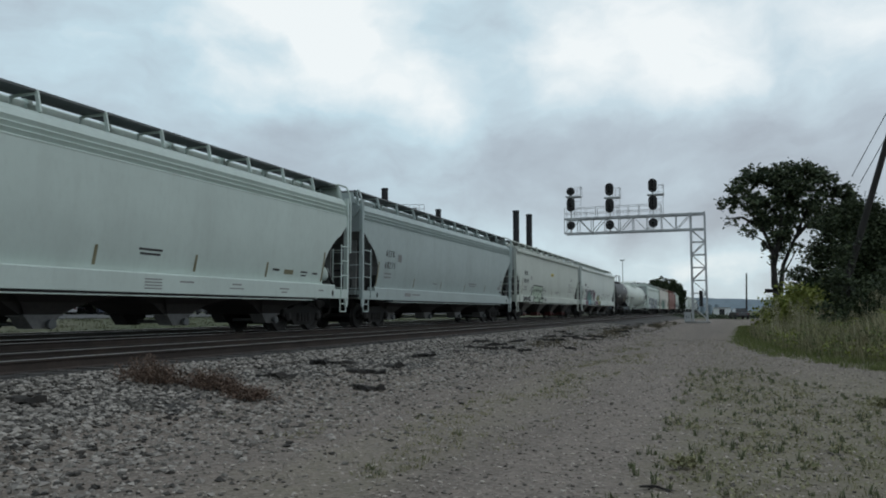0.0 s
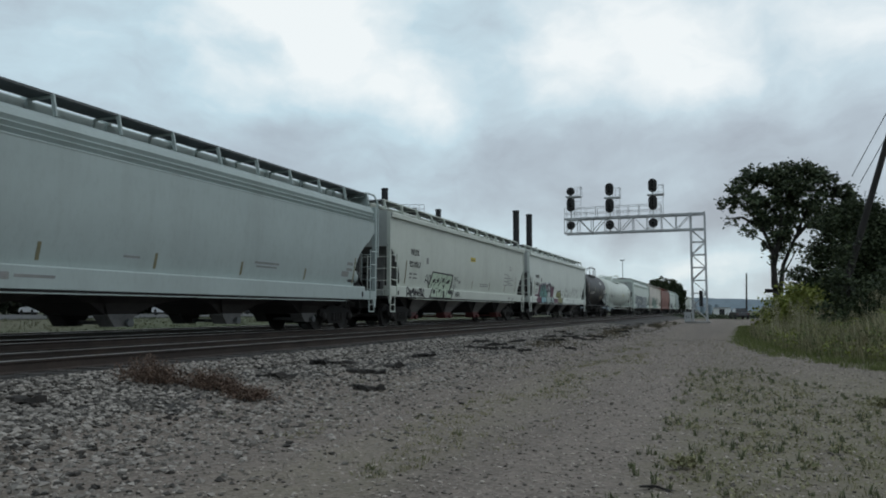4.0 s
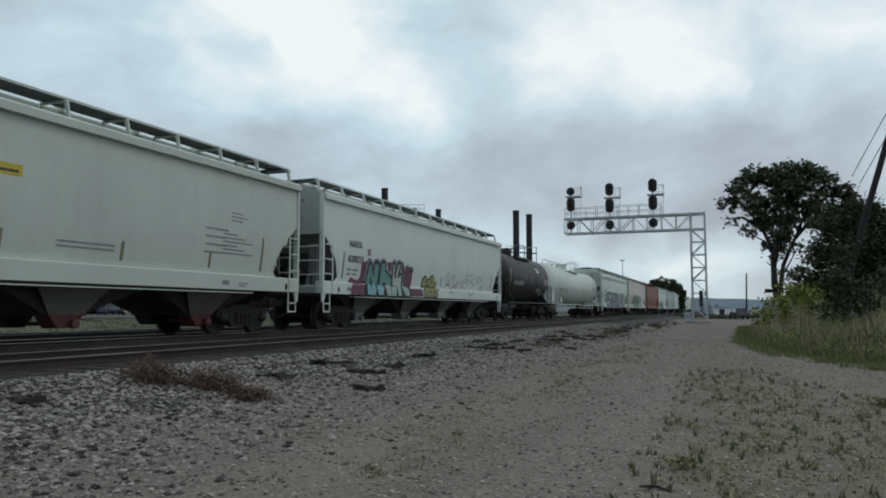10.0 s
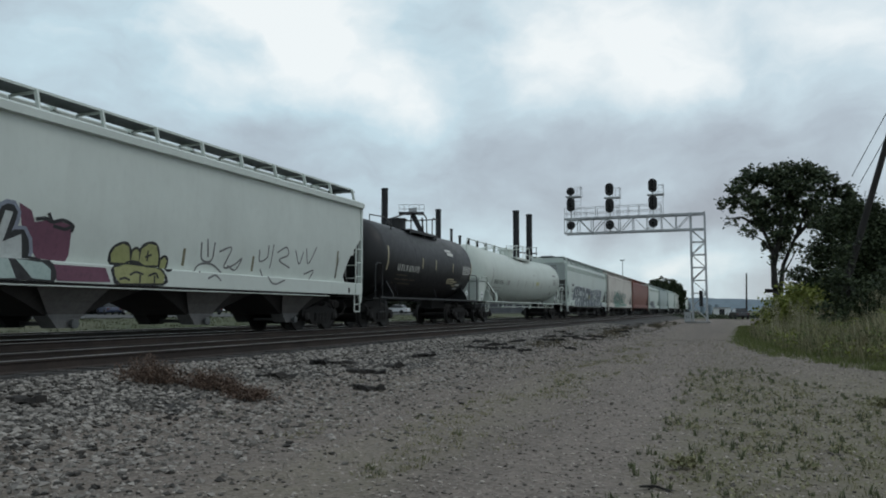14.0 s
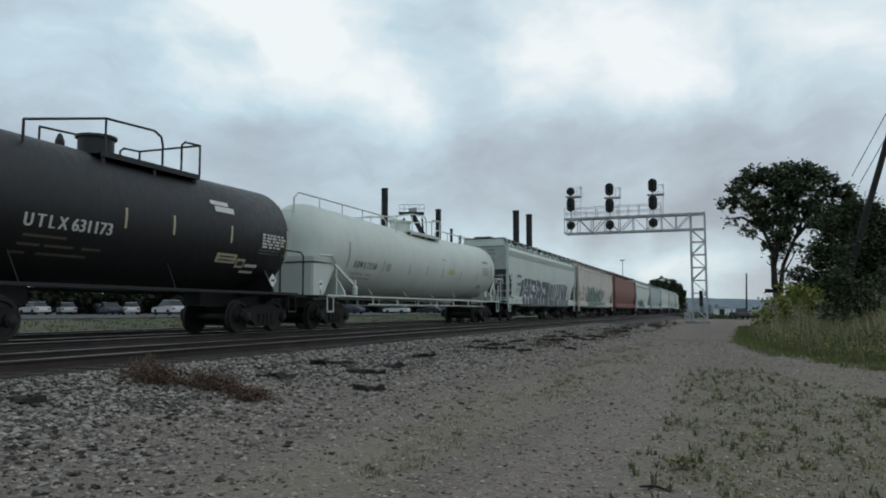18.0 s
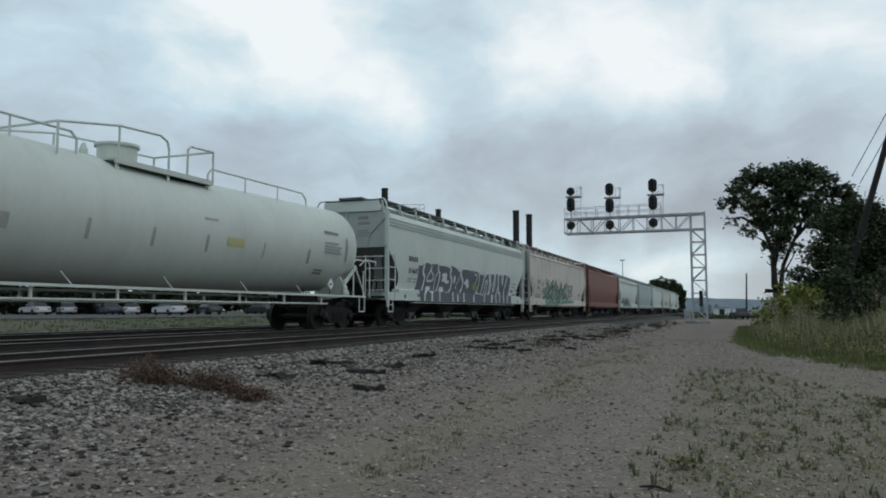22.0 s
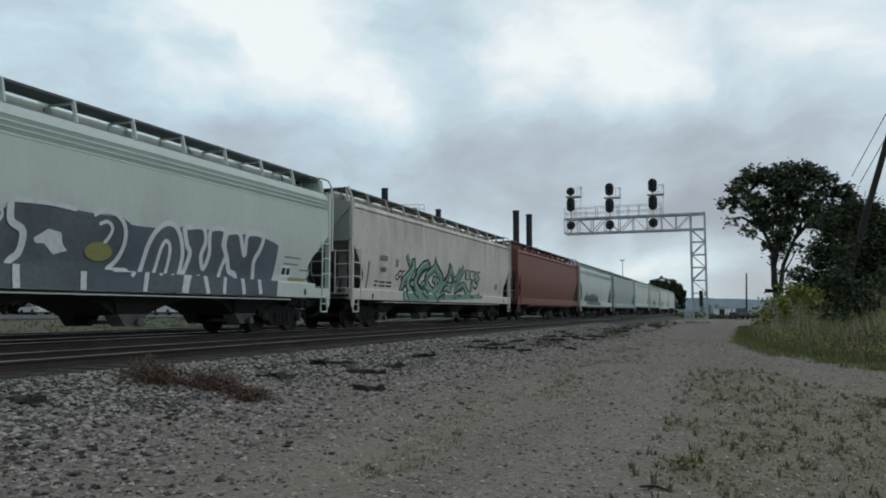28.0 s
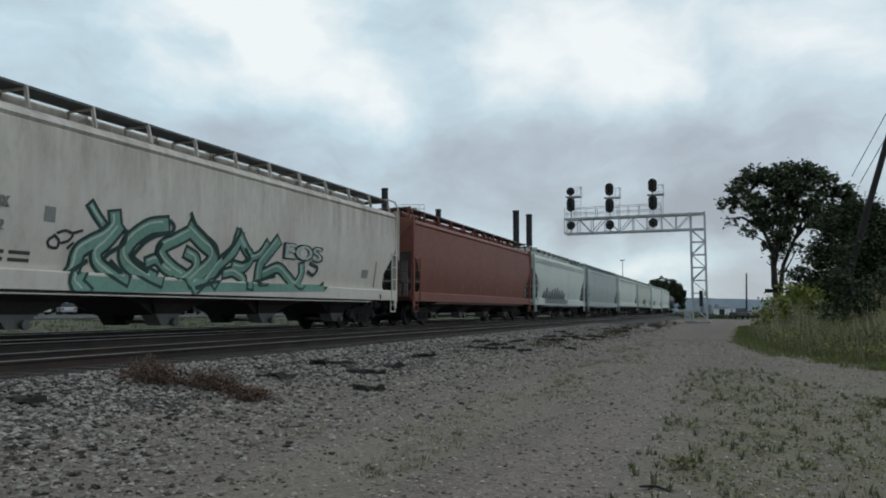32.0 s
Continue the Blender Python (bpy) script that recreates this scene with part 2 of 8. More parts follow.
def cloud_material():
    """An overcast layer: grey-blue cloud with bright thin breaks and heavier masses, open enough to pass some sun."""
    m, n, l, p = graph("overcast_cloud")
    n.remove(p)

    def math_node(how, a, b):
        k = n.new("ShaderNodeMath")
        k.operation = how
        for sock, v in zip(k.inputs, (a, b)):
            if isinstance(v, (int, float)):
                sock.default_value = v
            else:
                l.new(v, sock)
        return k.outputs[0]

    unit = n.new("ShaderNodeVectorMath")
    unit.operation = "NORMALIZE"
    l.new(coords(n), unit.inputs[0])
    warp = n.new("ShaderNodeTexNoise")
    warp.inputs["Scale"].default_value, warp.inputs["Detail"].default_value, warp.inputs["Roughness"].default_value = 6.5, 7, 0.5
    l.new(unit.outputs[0], warp.inputs[0])
    shift = n.new("ShaderNodeVectorMath")
    shift.operation = "MULTIPLY_ADD"
    l.new(warp.outputs["Color"], shift.inputs[0])
    shift.inputs[1].default_value = (0.16, 0.16, 0.10)
    centre = n.new("ShaderNodeVectorMath")
    centre.operation = "ADD"
    l.new(unit.outputs[0], centre.inputs[0])
    centre.inputs[1].default_value = (-0.08, -0.08, -0.05)
    l.new(centre.outputs[0], shift.inputs[2])
    where = shift.outputs[0]
    soft = noise_node(n, l, where, 2.4, 5, (1, 1, 2.4), 0.5)
    fine = noise_node(n, l, where, 8.0, 8, (1, 1, 2.0), 0.58)
    value = math_node("MULTIPLY_ADD", soft, 0.75)
    value.node.inputs[2].default_value = 0.07
    value = math_node("ADD", value, math_node("MULTIPLY", math_node("SUBTRACT", fine, 0.5), 0.4))
    billow = noise_node(n, l, where, 4.6, 4, (1, 1, 1.8), 0.5)
    value = math_node("ADD", value, math_node("MULTIPLY", math_node("SUBTRACT", billow, 0.5), 0.34))
    # thin bright breaks (+) and heavy masses (-): direction, spread, strength
    for way, spread, power in (((-0.457, 0.817, 0.352), 0.3, 0.2), ((-0.463, 0.806, 0.368), 0.14, 0.3), ((-0.389, 0.878, 0.281), 0.10, 0.22), ((-0.33, 0.908, 0.256), 0.08, 0.15), ((-0.567, 0.757, 0.324), 0.16, 0.05), ((-0.16, 0.928, 0.336), 0.28, 0.28), ((-0.19, 0.931, 0.312), 0.09, 0.1), ((-0.033, 0.952, 0.303), 0.11, 0.14), ((0.133, 0.929, 0.344), 0.22, 0.2), ((-0.70, 0.646, 0.33), 0.3, 0.07),
                               ((-0.203, 0.977, 0.071), 0.07, 0.12), ((-0.117, 0.991, 0.066), 0.08, 0.2), ((-0.05, 0.995, 0.066), 0.08, 0.16), ((0.0, 0.998, 0.064), 0.08, 0.22), ((0.045, 0.996, 0.072), 0.08, 0.18), ((-0.25, 0.966, 0.06), 0.10, 0.08), ((-0.304, 0.928, 0.212), 0.12, -0.1), ((-0.198, 0.962, 0.185), 0.16, -0.14), ((-0.126, 0.968, 0.215), 0.14, -0.1), ((0.073, 0.972, 0.215), 0.2, -0.14), ((-0.095, 0.99, 0.104), 0.06, -0.16), ((-0.006, 0.995, 0.102), 0.06, -0.14), ((0.05, 0.99, 0.11), 0.07, -0.12), ((-0.52, 0.82, 0.17), 0.24, -0.03), ((0.1, -0.9, 0.5), 0.7, 0.15), ((0.7, 0.1, 0.7), 0.6, 0.12)):
        far = n.new("ShaderNodeVectorMath")
        far.operation = "DISTANCE"
        l.new(where, far.inputs[0])
        far.inputs[1].default_value = way
        fall = n.new("ShaderNodeMapRange")
        fall.interpolation_type = "SMOOTHERSTEP"
        l.new(far.outputs["Value"], fall.inputs[0])
        for sock, v in zip(fall.inputs[1:5], (0.0, spread, power, 0.0)):
            sock.default_value = v
        value = math_node("ADD", value, fall.outputs[0])
    col = ramp(n, l, value, (0.22, (0.365, 0.405, 0.455)), (0.42, (0.475, 0.565, 0.63)), (0.60, (0.585, 0.75, 0.825)), (0.84, (0.95, 1.0, 1.0)))
    # bluer towards one side of the sky
    side = n.new("ShaderNodeVectorMath")
    side.operation = "DISTANCE"
    l.new(unit.outputs[0], side.inputs[0])
    side.inputs[1].default_value = (-0.72, 0.64, 0.26)
    away = n.new("ShaderNodeMapRange")
    away.interpolation_type = "SMOOTHSTEP"
    l.new(side.outputs["Value"], away.inputs[0])
    for sock, v in zip(away.inputs[1:5], (0.3, 0.8, 0.0, 0.45)):
        sock.default_value = v
    neutral = ramp(n, l, value, (0.22, (0.385, 0.41, 0.45)), (0.42, (0.505, 0.56, 0.61)), (0.60, (0.665, 0.745, 0.79)), (0.84, (0.96, 1.0, 1.0)))
    col = blend(n, l, away.outputs[0], col, neutral)
    glow = n.new("ShaderNodeEmission")
    l.new(col, glow.inputs[0])
    glow.inputs[1].default_value = 1.02
    clear = n.new("ShaderNodeBsdfTransparent")
    mix = n.new("ShaderNodeMixShader")
    mix.inputs[0].default_value = 0.87
    l.new(clear.outputs[0], mix.inputs[1])
    l.new(glow.outputs[0], mix.inputs[2])
    l.new(mix.outputs[0], n["Material Output"].inputs[0])
    m.cycles.emission_sampling = "NONE"
    return m


CLOUD = cloud_material()


# ---- mesh helpers ----
def part(name, bm, material, parent=None, label="", smooth=False):
    me = bpy.data.meshes.new(name)
    if smooth:
        for face in bm.faces:
            face.smooth = True
    bm.to_mesh(me)
    bm.free()
    me.materials.append(material)
    ob = new(name, me)
    ob.parent = parent
    return tagged(ob, label)


def shared(name, me, parent, m):
    ob = new(name, me)
    ob.parent = parent
    ob.matrix_basis = m
    return ob


def thing(name, m, label, category, group=""):
    ob = new(name)
    ob.empty_display_size = 0.3
    ob.matrix_basis = m
    return tagged(ob, label, category, group)


def box(bm, x0, x1, y0, y1, z0, z1, bevel=0.0):
    vs = [bm.verts.new((x, y, z)) for z in (z0, z1) for y in (y0, y1) for x in (x0, x1)]
    fs = [bm.faces.new([vs[i] for i in q]) for q in ((0, 2, 3, 1), (4, 5, 7, 6), (0, 1, 5, 4), (2, 6, 7, 3), (0, 4, 6, 2), (1, 3, 7, 5))]
    if bevel:
        bmesh.ops.bevel(bm, geom=list({e for f_ in fs for e in f_.edges}), offset=bevel, segments=1, affect="EDGES")
    return bm


def rod(bm, a, b, r, seg=6, r2=None):
    a, b = Vector(a), Vector(b)
    q = (b - a).to_track_quat("Z", "Y")
    rings = []
    for p, rr in ((a, r), (b, r if r2 is None else r2)):
        rings.append([bm.verts.new(p + q @ Vector((rr * math.cos(2 * math.pi * k / seg), rr * math.sin(2 * math.pi * k / seg), 0))) for k in range(seg)])
    for k in range(seg):
        bm.faces.new((rings[0][k], rings[0][(k + 1) % seg], rings[1][(k + 1) % seg], rings[1][k]))
    bm.faces.new(rings[0][::-1])
    bm.faces.new(rings[1])
    return bm


def pipe(bm, points, r, seg=6):
    for a, b in zip(points, points[1:]):
        rod(bm, a, b, r, seg)
    return bm


def beam(bm, a, b, w, h):
    """A square bar from a to b."""
    a, b = Vector(a), Vector(b)
    q = (b - a).to_track_quat("Z", "Y")
    rings = [[bm.verts.new(p + q @ Vector((sx * w / 2, sy * h / 2, 0))) for sx, sy in ((-1, -1), (1, -1), (1, 1), (-1, 1))] for p in (a, b)]
    for k in range(4):
        bm.faces.new((rings[0][k], rings[0][(k + 1) % 4], rings[1][(k + 1) % 4], rings[1][k]))
    bm.faces.new(rings[0][::-1])
    bm.faces.new(rings[1])
    return bm


def lathe(bm, profile, axis="Y", seg=32, centre=(0, 0, 0)):
    """Turns (radius, position) pairs round an axis through centre."""
    cx = Vector(centre)
    rings = []
    for r, h in profile:
        ring = []
        for k in range(seg):
            c, s = r * math.cos(2 * math.pi * k / seg), r * math.sin(2 * math.pi * k / seg)
            v = {"Y": (c, h, s), "X": (h, c, s), "Z": (c, s, h)}[axis]
            ring.append(bm.verts.new(cx + Vector(v)))
        rings.append(ring)
    for a, b in zip(rings, rings[1:]):
        for k in range(seg):
            bm.faces.new((a[k], a[(k + 1) % seg], b[(k + 1) % seg], b[k]))
    for ring in (rings[0], rings[-1]):
        if (ring[0].co - ring[seg // 2].co).length > 1e-5:
            bm.faces.new(ring)
    bmesh.ops.remove_doubles(bm, verts=[v for r_ in (rings[0], rings[-1]) for v in r_], dist=1e-5)
    bmesh.ops.recalc_face_normals(bm, faces=bm.faces)
    return bm


def prism(bm, outline, axis, lo, hi):
    """Extrudes a closed outline of pairs along an axis."""
    def at(p, h):
        return {"X": (h, p[0], p[1]), "Y": (p[0], h, p[1]), "Z": (p[0], p[1], h)}[axis]
    a = [bm.verts.new(at(p, lo)) for p in outline]
    b = [bm.verts.new(at(p, hi)) for p in outline]
    k = len(outline)
    bm.faces.new(a)
    bm.faces.new(b)
    for i in range(k):
        bm.faces.new((a[i], a[(i + 1) % k], b[(i + 1) % k], b[i]))
    bmesh.ops.recalc_face_normals(bm, faces=bm.faces)
    return bm


def raw(name, verts, faces, material, label="", kind="stuff", category=""):
    me = bpy.data.meshes.new(name)
    me.from_pydata(verts, [], faces)
    me.materials.append(material)
    return tagged(new(name, me), label, category, "", kind)


def B():
    return bmesh.new()


# ---- ground ----
RAIL_Z, NEAR_C, TRAIN_C = 0.565, -9.3, -13.8


def smooth01(v):
    v = max(0.0, min(1.0, v))
    return v * v * (3 - 2 * v)


def ground_z(x, y):
    z = 0.0
    if -23 < x < -4.6:
        z = 0.36 * smooth01((-4.6 - x) / 3.2) * smooth01((x + 23) / 3.0)
    rut = 0.035 * noise.noise((x * 0.9, y * 0.12, 3.0)) + 0.02 * noise.noise((x * 1.7, y * 1.3, 0.0))
    side = 0.25 * smooth01((x - 2.0 - max(0.0, 22 - y) * 0.1) / 3.0) if 10 < y < 120 else 0.0
    if x < -28:
        z += 0.66 * smooth01((-28 - x) / 11)
    return z + (rut if x > -7 and y < 60 else 0) + side


def lines(stops):
    out = []
    for (a, b, k) in stops:
        out += [a + (b - a) * i / k for i in range(k)]
    return out + [stops[-1][1]]


xs = lines([(-2500, -300, 8), (-300, -60, 12), (-60, -20, 24), (-20, -8, 12), (-8, 5, 44), (5, 30, 20), (30, 300, 10), (300, 2500, 8)])
ys = lines([(-400, -20, 8), (-20, 2, 8), (2, 26, 80), (26, 80, 54), (80, 400, 40), (400, 3500, 16)])
gv = [(x, y, ground_z(x, y)) for y in ys for x in xs]
nx = len(xs)
gf = [(j * nx + i, j * nx + i + 1, (j + 1) * nx + i + 1, (j + 1) * nx + i) for j in range(len(ys) - 1) for i in range(nx - 1)]
ground = raw("ground", gv, gf, GRAVEL, "grey compacted gravel ground beside the railway", "structure", "ground")
ground.data.materials.append(FIELD)
ground.data.materials.append(SHOULDER)
for face in ground.data.polygons:
    c = face.center
    face.use_smooth = True
    if c.x < -21.5 or c.x > 6 or c.y > 112:
        face.material_index = 1
    elif -8.2 < c.x < -6.0 + 0.7 * noise.noise((c.x, c.y * 0.5, 4)):
        face.material_index = 2


# ---- tracks ----
def track(name, centre):
    y0, y1 = -30, 420
    bm = B()
    prism(bm, [(centre - 2.2, 0.30), (centre - 1.5, 0.40), (centre + 1.5, 0.40), (centre + 2.2, 0.30), (centre + 2.2, 0.1), (centre - 2.2, 0.1)], "Y", y0, y1)
    bed = part(name, bm, BED, None)
    tagged(bed, "dark oily ballast bed of a railway track", "track", "tracks", "structure")
    for side in (-0.7535, 0.7535):
        x = centre + side
        bm = B()
        prism(bm, [(x - 0.07, 0.395), (x + 0.07, 0.395), (x + 0.07, 0.41), (x + 0.012, 0.43), (x + 0.012, 0.52), (x + 0.036, 0.535), (x + 0.036, 0.559), (x - 0.036, 0.559), (x - 0.036, 0.535), (x - 0.012, 0.52), (x - 0.012, 0.43), (x - 0.07, 0.41)], "Y", y0, y1)
        rail = part("rail", bm, RAILSIDE, bed, "rusty steel rail")
        bm = B()
        box(bm, x - 0.033, x + 0.033, y0, y1, 0.555, RAIL_Z)
        part("rail_head", bm, RAILTOP, rail, "polished rail head")
    return bed


near_track = track("near_track", NEAR_C)
train_track = track("train_track", TRAIN_C)
far_track = track("far_track", -18.3)


# ---- rolling stock ----
WHEEL_R = 0.457


def truck_meshes():
    out = {}
    bm = B()
    side = [(-1.13, 0.50), (-1.08, 0.68), (-0.72, 0.70), (-0.45, 0.80), (0.45, 0.80), (0.72, 0.70), (1.08, 0.68), (1.13, 0.50), (0.98, 0.38), (0.68, 0.40), (0.46, 0.2), (-0.46, 0.2), (-0.68, 0.40), (-0.98, 0.38)]
    prism(bm, side, "X", -0.06, 0.06)
    for y in (-0.28, -0.09, 0.1, 0.29):
        lathe(bm, [(0.075, 0.3), (0.075, 0.56)], "Z", 8, (0.075, y, 0))
    for y in (-0.89, 0.89):
        lathe(bm, [(0.15, 0.02), (0.14, 0.12), (0.08, 0.16)], "X", 12, (0, y, WHEEL_R))
    out["sideframe"] = bm
    bm = B()
    box(bm, -0.95, 0.95, -0.2, 0.2, 0.52, 0.78, 0.03)
    box(bm, -0.4, 0.4, -0.22, 0.22, 0.78, 0.86)
    out["bolster"] = bm
    bm = B()
    prism(bm, [(-0.85, 0.33), (-0.68, 0.2), (0.68, 0.2), (0.85, 0.33), (0.85, 0.45), (0.68, 0.74), (-0.68, 0.74), (-0.85, 0.45)], "Y", -0.05, 0.05)
    out["brake_beam"] = bm
    out["bearing_cap"] = lathe(B(), [(0.0, 0.175), (0.06, 0.172), (0.085, 0.155), (0.085, 0.1)], "X", 12, (0, 0, WHEEL_R))
    bm = B()
    lathe(bm, [(0.085, -1.02), (0.085, 1.02)], "X", 12)
    for s in (-1, 1):
        prof = [(0.09, 0.70), (0.3, 0.70), (0.37, 0.685), (0.49, 0.68), (0.49, 0.715), (0.458, 0.73), (0.452, 0.82), (0.37, 0.82), (0.34, 0.78), (0.16, 0.76), (0.13, 0.86), (0.09, 0.86)]
        lathe(bm, [(r, s * h) for r, h in prof], "X", 28)
    out["wheelset"] = bm
    return {k: to_mesh(k, b_, STEEL if k in ("wheelset", "bearing_cap") else GRIME_SHADE) for k, b_ in out.items()}


def to_mesh(name, bm, material):
    me = bpy.data.meshes.new(name)
    bm.to_mesh(me)
    bm.free()
    me.materials.append(material)
    return me


TRUCK = truck_meshes()
WHEELSETS = []


def truck(car, y):
    t = shared("truck", TRUCK["bolster"], car, pose(0, y, 0))
    for x in (-1.0, 1.0):
        shared("sideframe", TRUCK["sideframe"], t, pose(x, 0, 0, 0, 0, 0 if x > 0 else 180))
        for d in (-0.89, 0.89):
            shared("bearing_cap", TRUCK["bearing_cap"], t, pose(x, d, 0, 0, 0, 0 if x > 0 else 180))
    for d in (-0.38, 0.38):
        shared("brake_beam", TRUCK["brake_beam"], t, pose(0, d, 0))
    for d in (-0.889, 0.889):
        w = shared("wheelset", TRUCK["wheelset"], t, pose(0, d, WHEEL_R))
        WHEELSETS.append((w, d))
    return t


def coupler(car, y, way):
    bm = B()
    box(bm, -0.08, 0.08, min(y, y + way * 0.62), max(y, y + way * 0.62), 0.78, 0.96, 0.02)
    box(bm, -0.17, 0.17, min(y + way * 0.5, y + way * 0.75), max(y + way * 0.5, y + way * 0.75), 0.72, 1.02, 0.04)
    pipe(bm, [(0.35, y, 0.85), (0.38, y + way * 0.3, 0.55), (0.3, y + way * 0.6, 0.42), (0.1, y + way * 0.8, 0.5)], 0.025)
    part("coupler", bm, GRIME_SHADE, car, "grimy steel coupler with air hose")


def ladder(car, material, name, foot, top, across, rungs, r=0.018, stile=0.022):
    """Two stiles and rungs between foot and top; across is the vector from one stile to the other."""
    foot, top, across = Vector(foot), Vector(top), Vector(across)
    frame_ = part(name, rod(B(), foot, top, stile), material, car)
    part("stile", rod(B(), foot + across, top + across, stile), material, frame_)
    for k in range(rungs):
        p = foot.lerp(top, (k + 0.5) / rungs)
        part("rung", rod(B(), p, p + across, r), material, frame_)
    return frame_


# roof line of each kind of car, from the flank's upper edge to the ridge
PROFILES = {
    "flat": [(1.50, 4.265), (1.63, 4.285), (1.63, 4.44), (1.54, 4.50), (0.95, 4.62), (0.0, 4.66)],
    "ribbed": [(1.535, 3.84), (1.545, 3.87), (1.475, 3.91), (1.54, 3.99), (1.47, 4.03), (1.53, 4.11), (1.465, 4.15), (1.515, 4.24), (1.44, 4.38), (1.28, 4.50), (1.0, 4.58), (0.0, 4.65)],
    "round": [(1.53, 4.20), (1.49, 4.23), (1.545, 4.30), (1.49, 4.40), (1.36, 4.48), (1.2, 4.54), (0.8, 4.60), (0.0, 4.65)],
}
PROFILES["centre"] = PROFILES["ribbed"]
# lower and upper edge of the side sill, half width, and how far the flank draws in towards the sill
SILLS = {"flat": (1.19, 1.60), "ribbed": (1.04, 1.49), "centre": (1.04, 1.49), "round": (1.03, 1.41)}
SIDE = {"flat": 1.52, "ribbed": 1.54, "centre": 1.54, "round": 1.54}
TUCK = {"flat": 0.17, "ribbed": 0.21, "centre": 0.19, "round": 0.17}
# the end cut-out in the flank: distance from the car's end, height
CUTS = {
    "flat": [(0.0, 3.16), (0.10, 3.13), (0.54, 2.77), (0.57, 2.56), (0.78, 2.54), (0.90, 2.36), (1.02, 2.14), (1.15, 1.86), (1.13, 1.74), (1.03, 1.67)],
    "ribbed": [(0.0, 3.50), (0.14, 3.47), (0.54, 3.13), (0.66, 3.08), (0.80, 2.99), (1.02, 2.82), (1.25, 2.58), (1.41, 2.30), (1.47, 1.98), (1.45, 1.70), (1.36, 1.53)],
    "centre": [(0.0, 3.12), (0.10, 3.04), (0.48, 2.70), (0.64, 2.58), (0.86, 2.42), (1.04, 2.24), (1.19, 2.02), (1.23, 1.80), (1.17, 1.62), (1.05, 1.53)],
    "round": [(0.0, 3.12), (0.06, 3.05), (0.36, 2.70), (0.68, 2.36), (1.02, 2.02), (1.04, 1.82), (0.99, 1.62), (0.88, 1.45)],
}


def side_x(style, z):
    """Half width of a car's flank at a height: bulging above, drawn in above the sill."""
    if z < SILLS[style][1]:
        return SIDE[style] + 0.055
    return SIDE[style] - TUCK[style] * max(0.0, (3.15 - z) / 1.7) ** 2.1


def level_cuts(bm, lo, hi, step):
    z = lo
    while z < hi:
        bmesh.ops.bisect_plane(bm, geom=bm.verts[:] + bm.edges[:] + bm.faces[:], plane_co=(0, 0, z), plane_no=(0, 0, 1))
        z += step


def flank_patch(style, y, z, w, h, off=0.005):
    """A thin sheet that follows the flank's curve."""
    bm, rows, k = B(), [], max(1, int(h / 0.12))
    for i in range(k + 1):
        zz = z + h * i / k
        x = side_x(style, min(zz, SILLS[style][1] - 0.001) if z < SILLS[style][1] else zz) + off
        rows.append([bm.verts.new((x, yy, zz)) for yy in (y, y + w)])
    for a, b in zip(rows, rows[1:]):
        bm.faces.new((a[0], a[1], b[1], b[0]))
    return bm


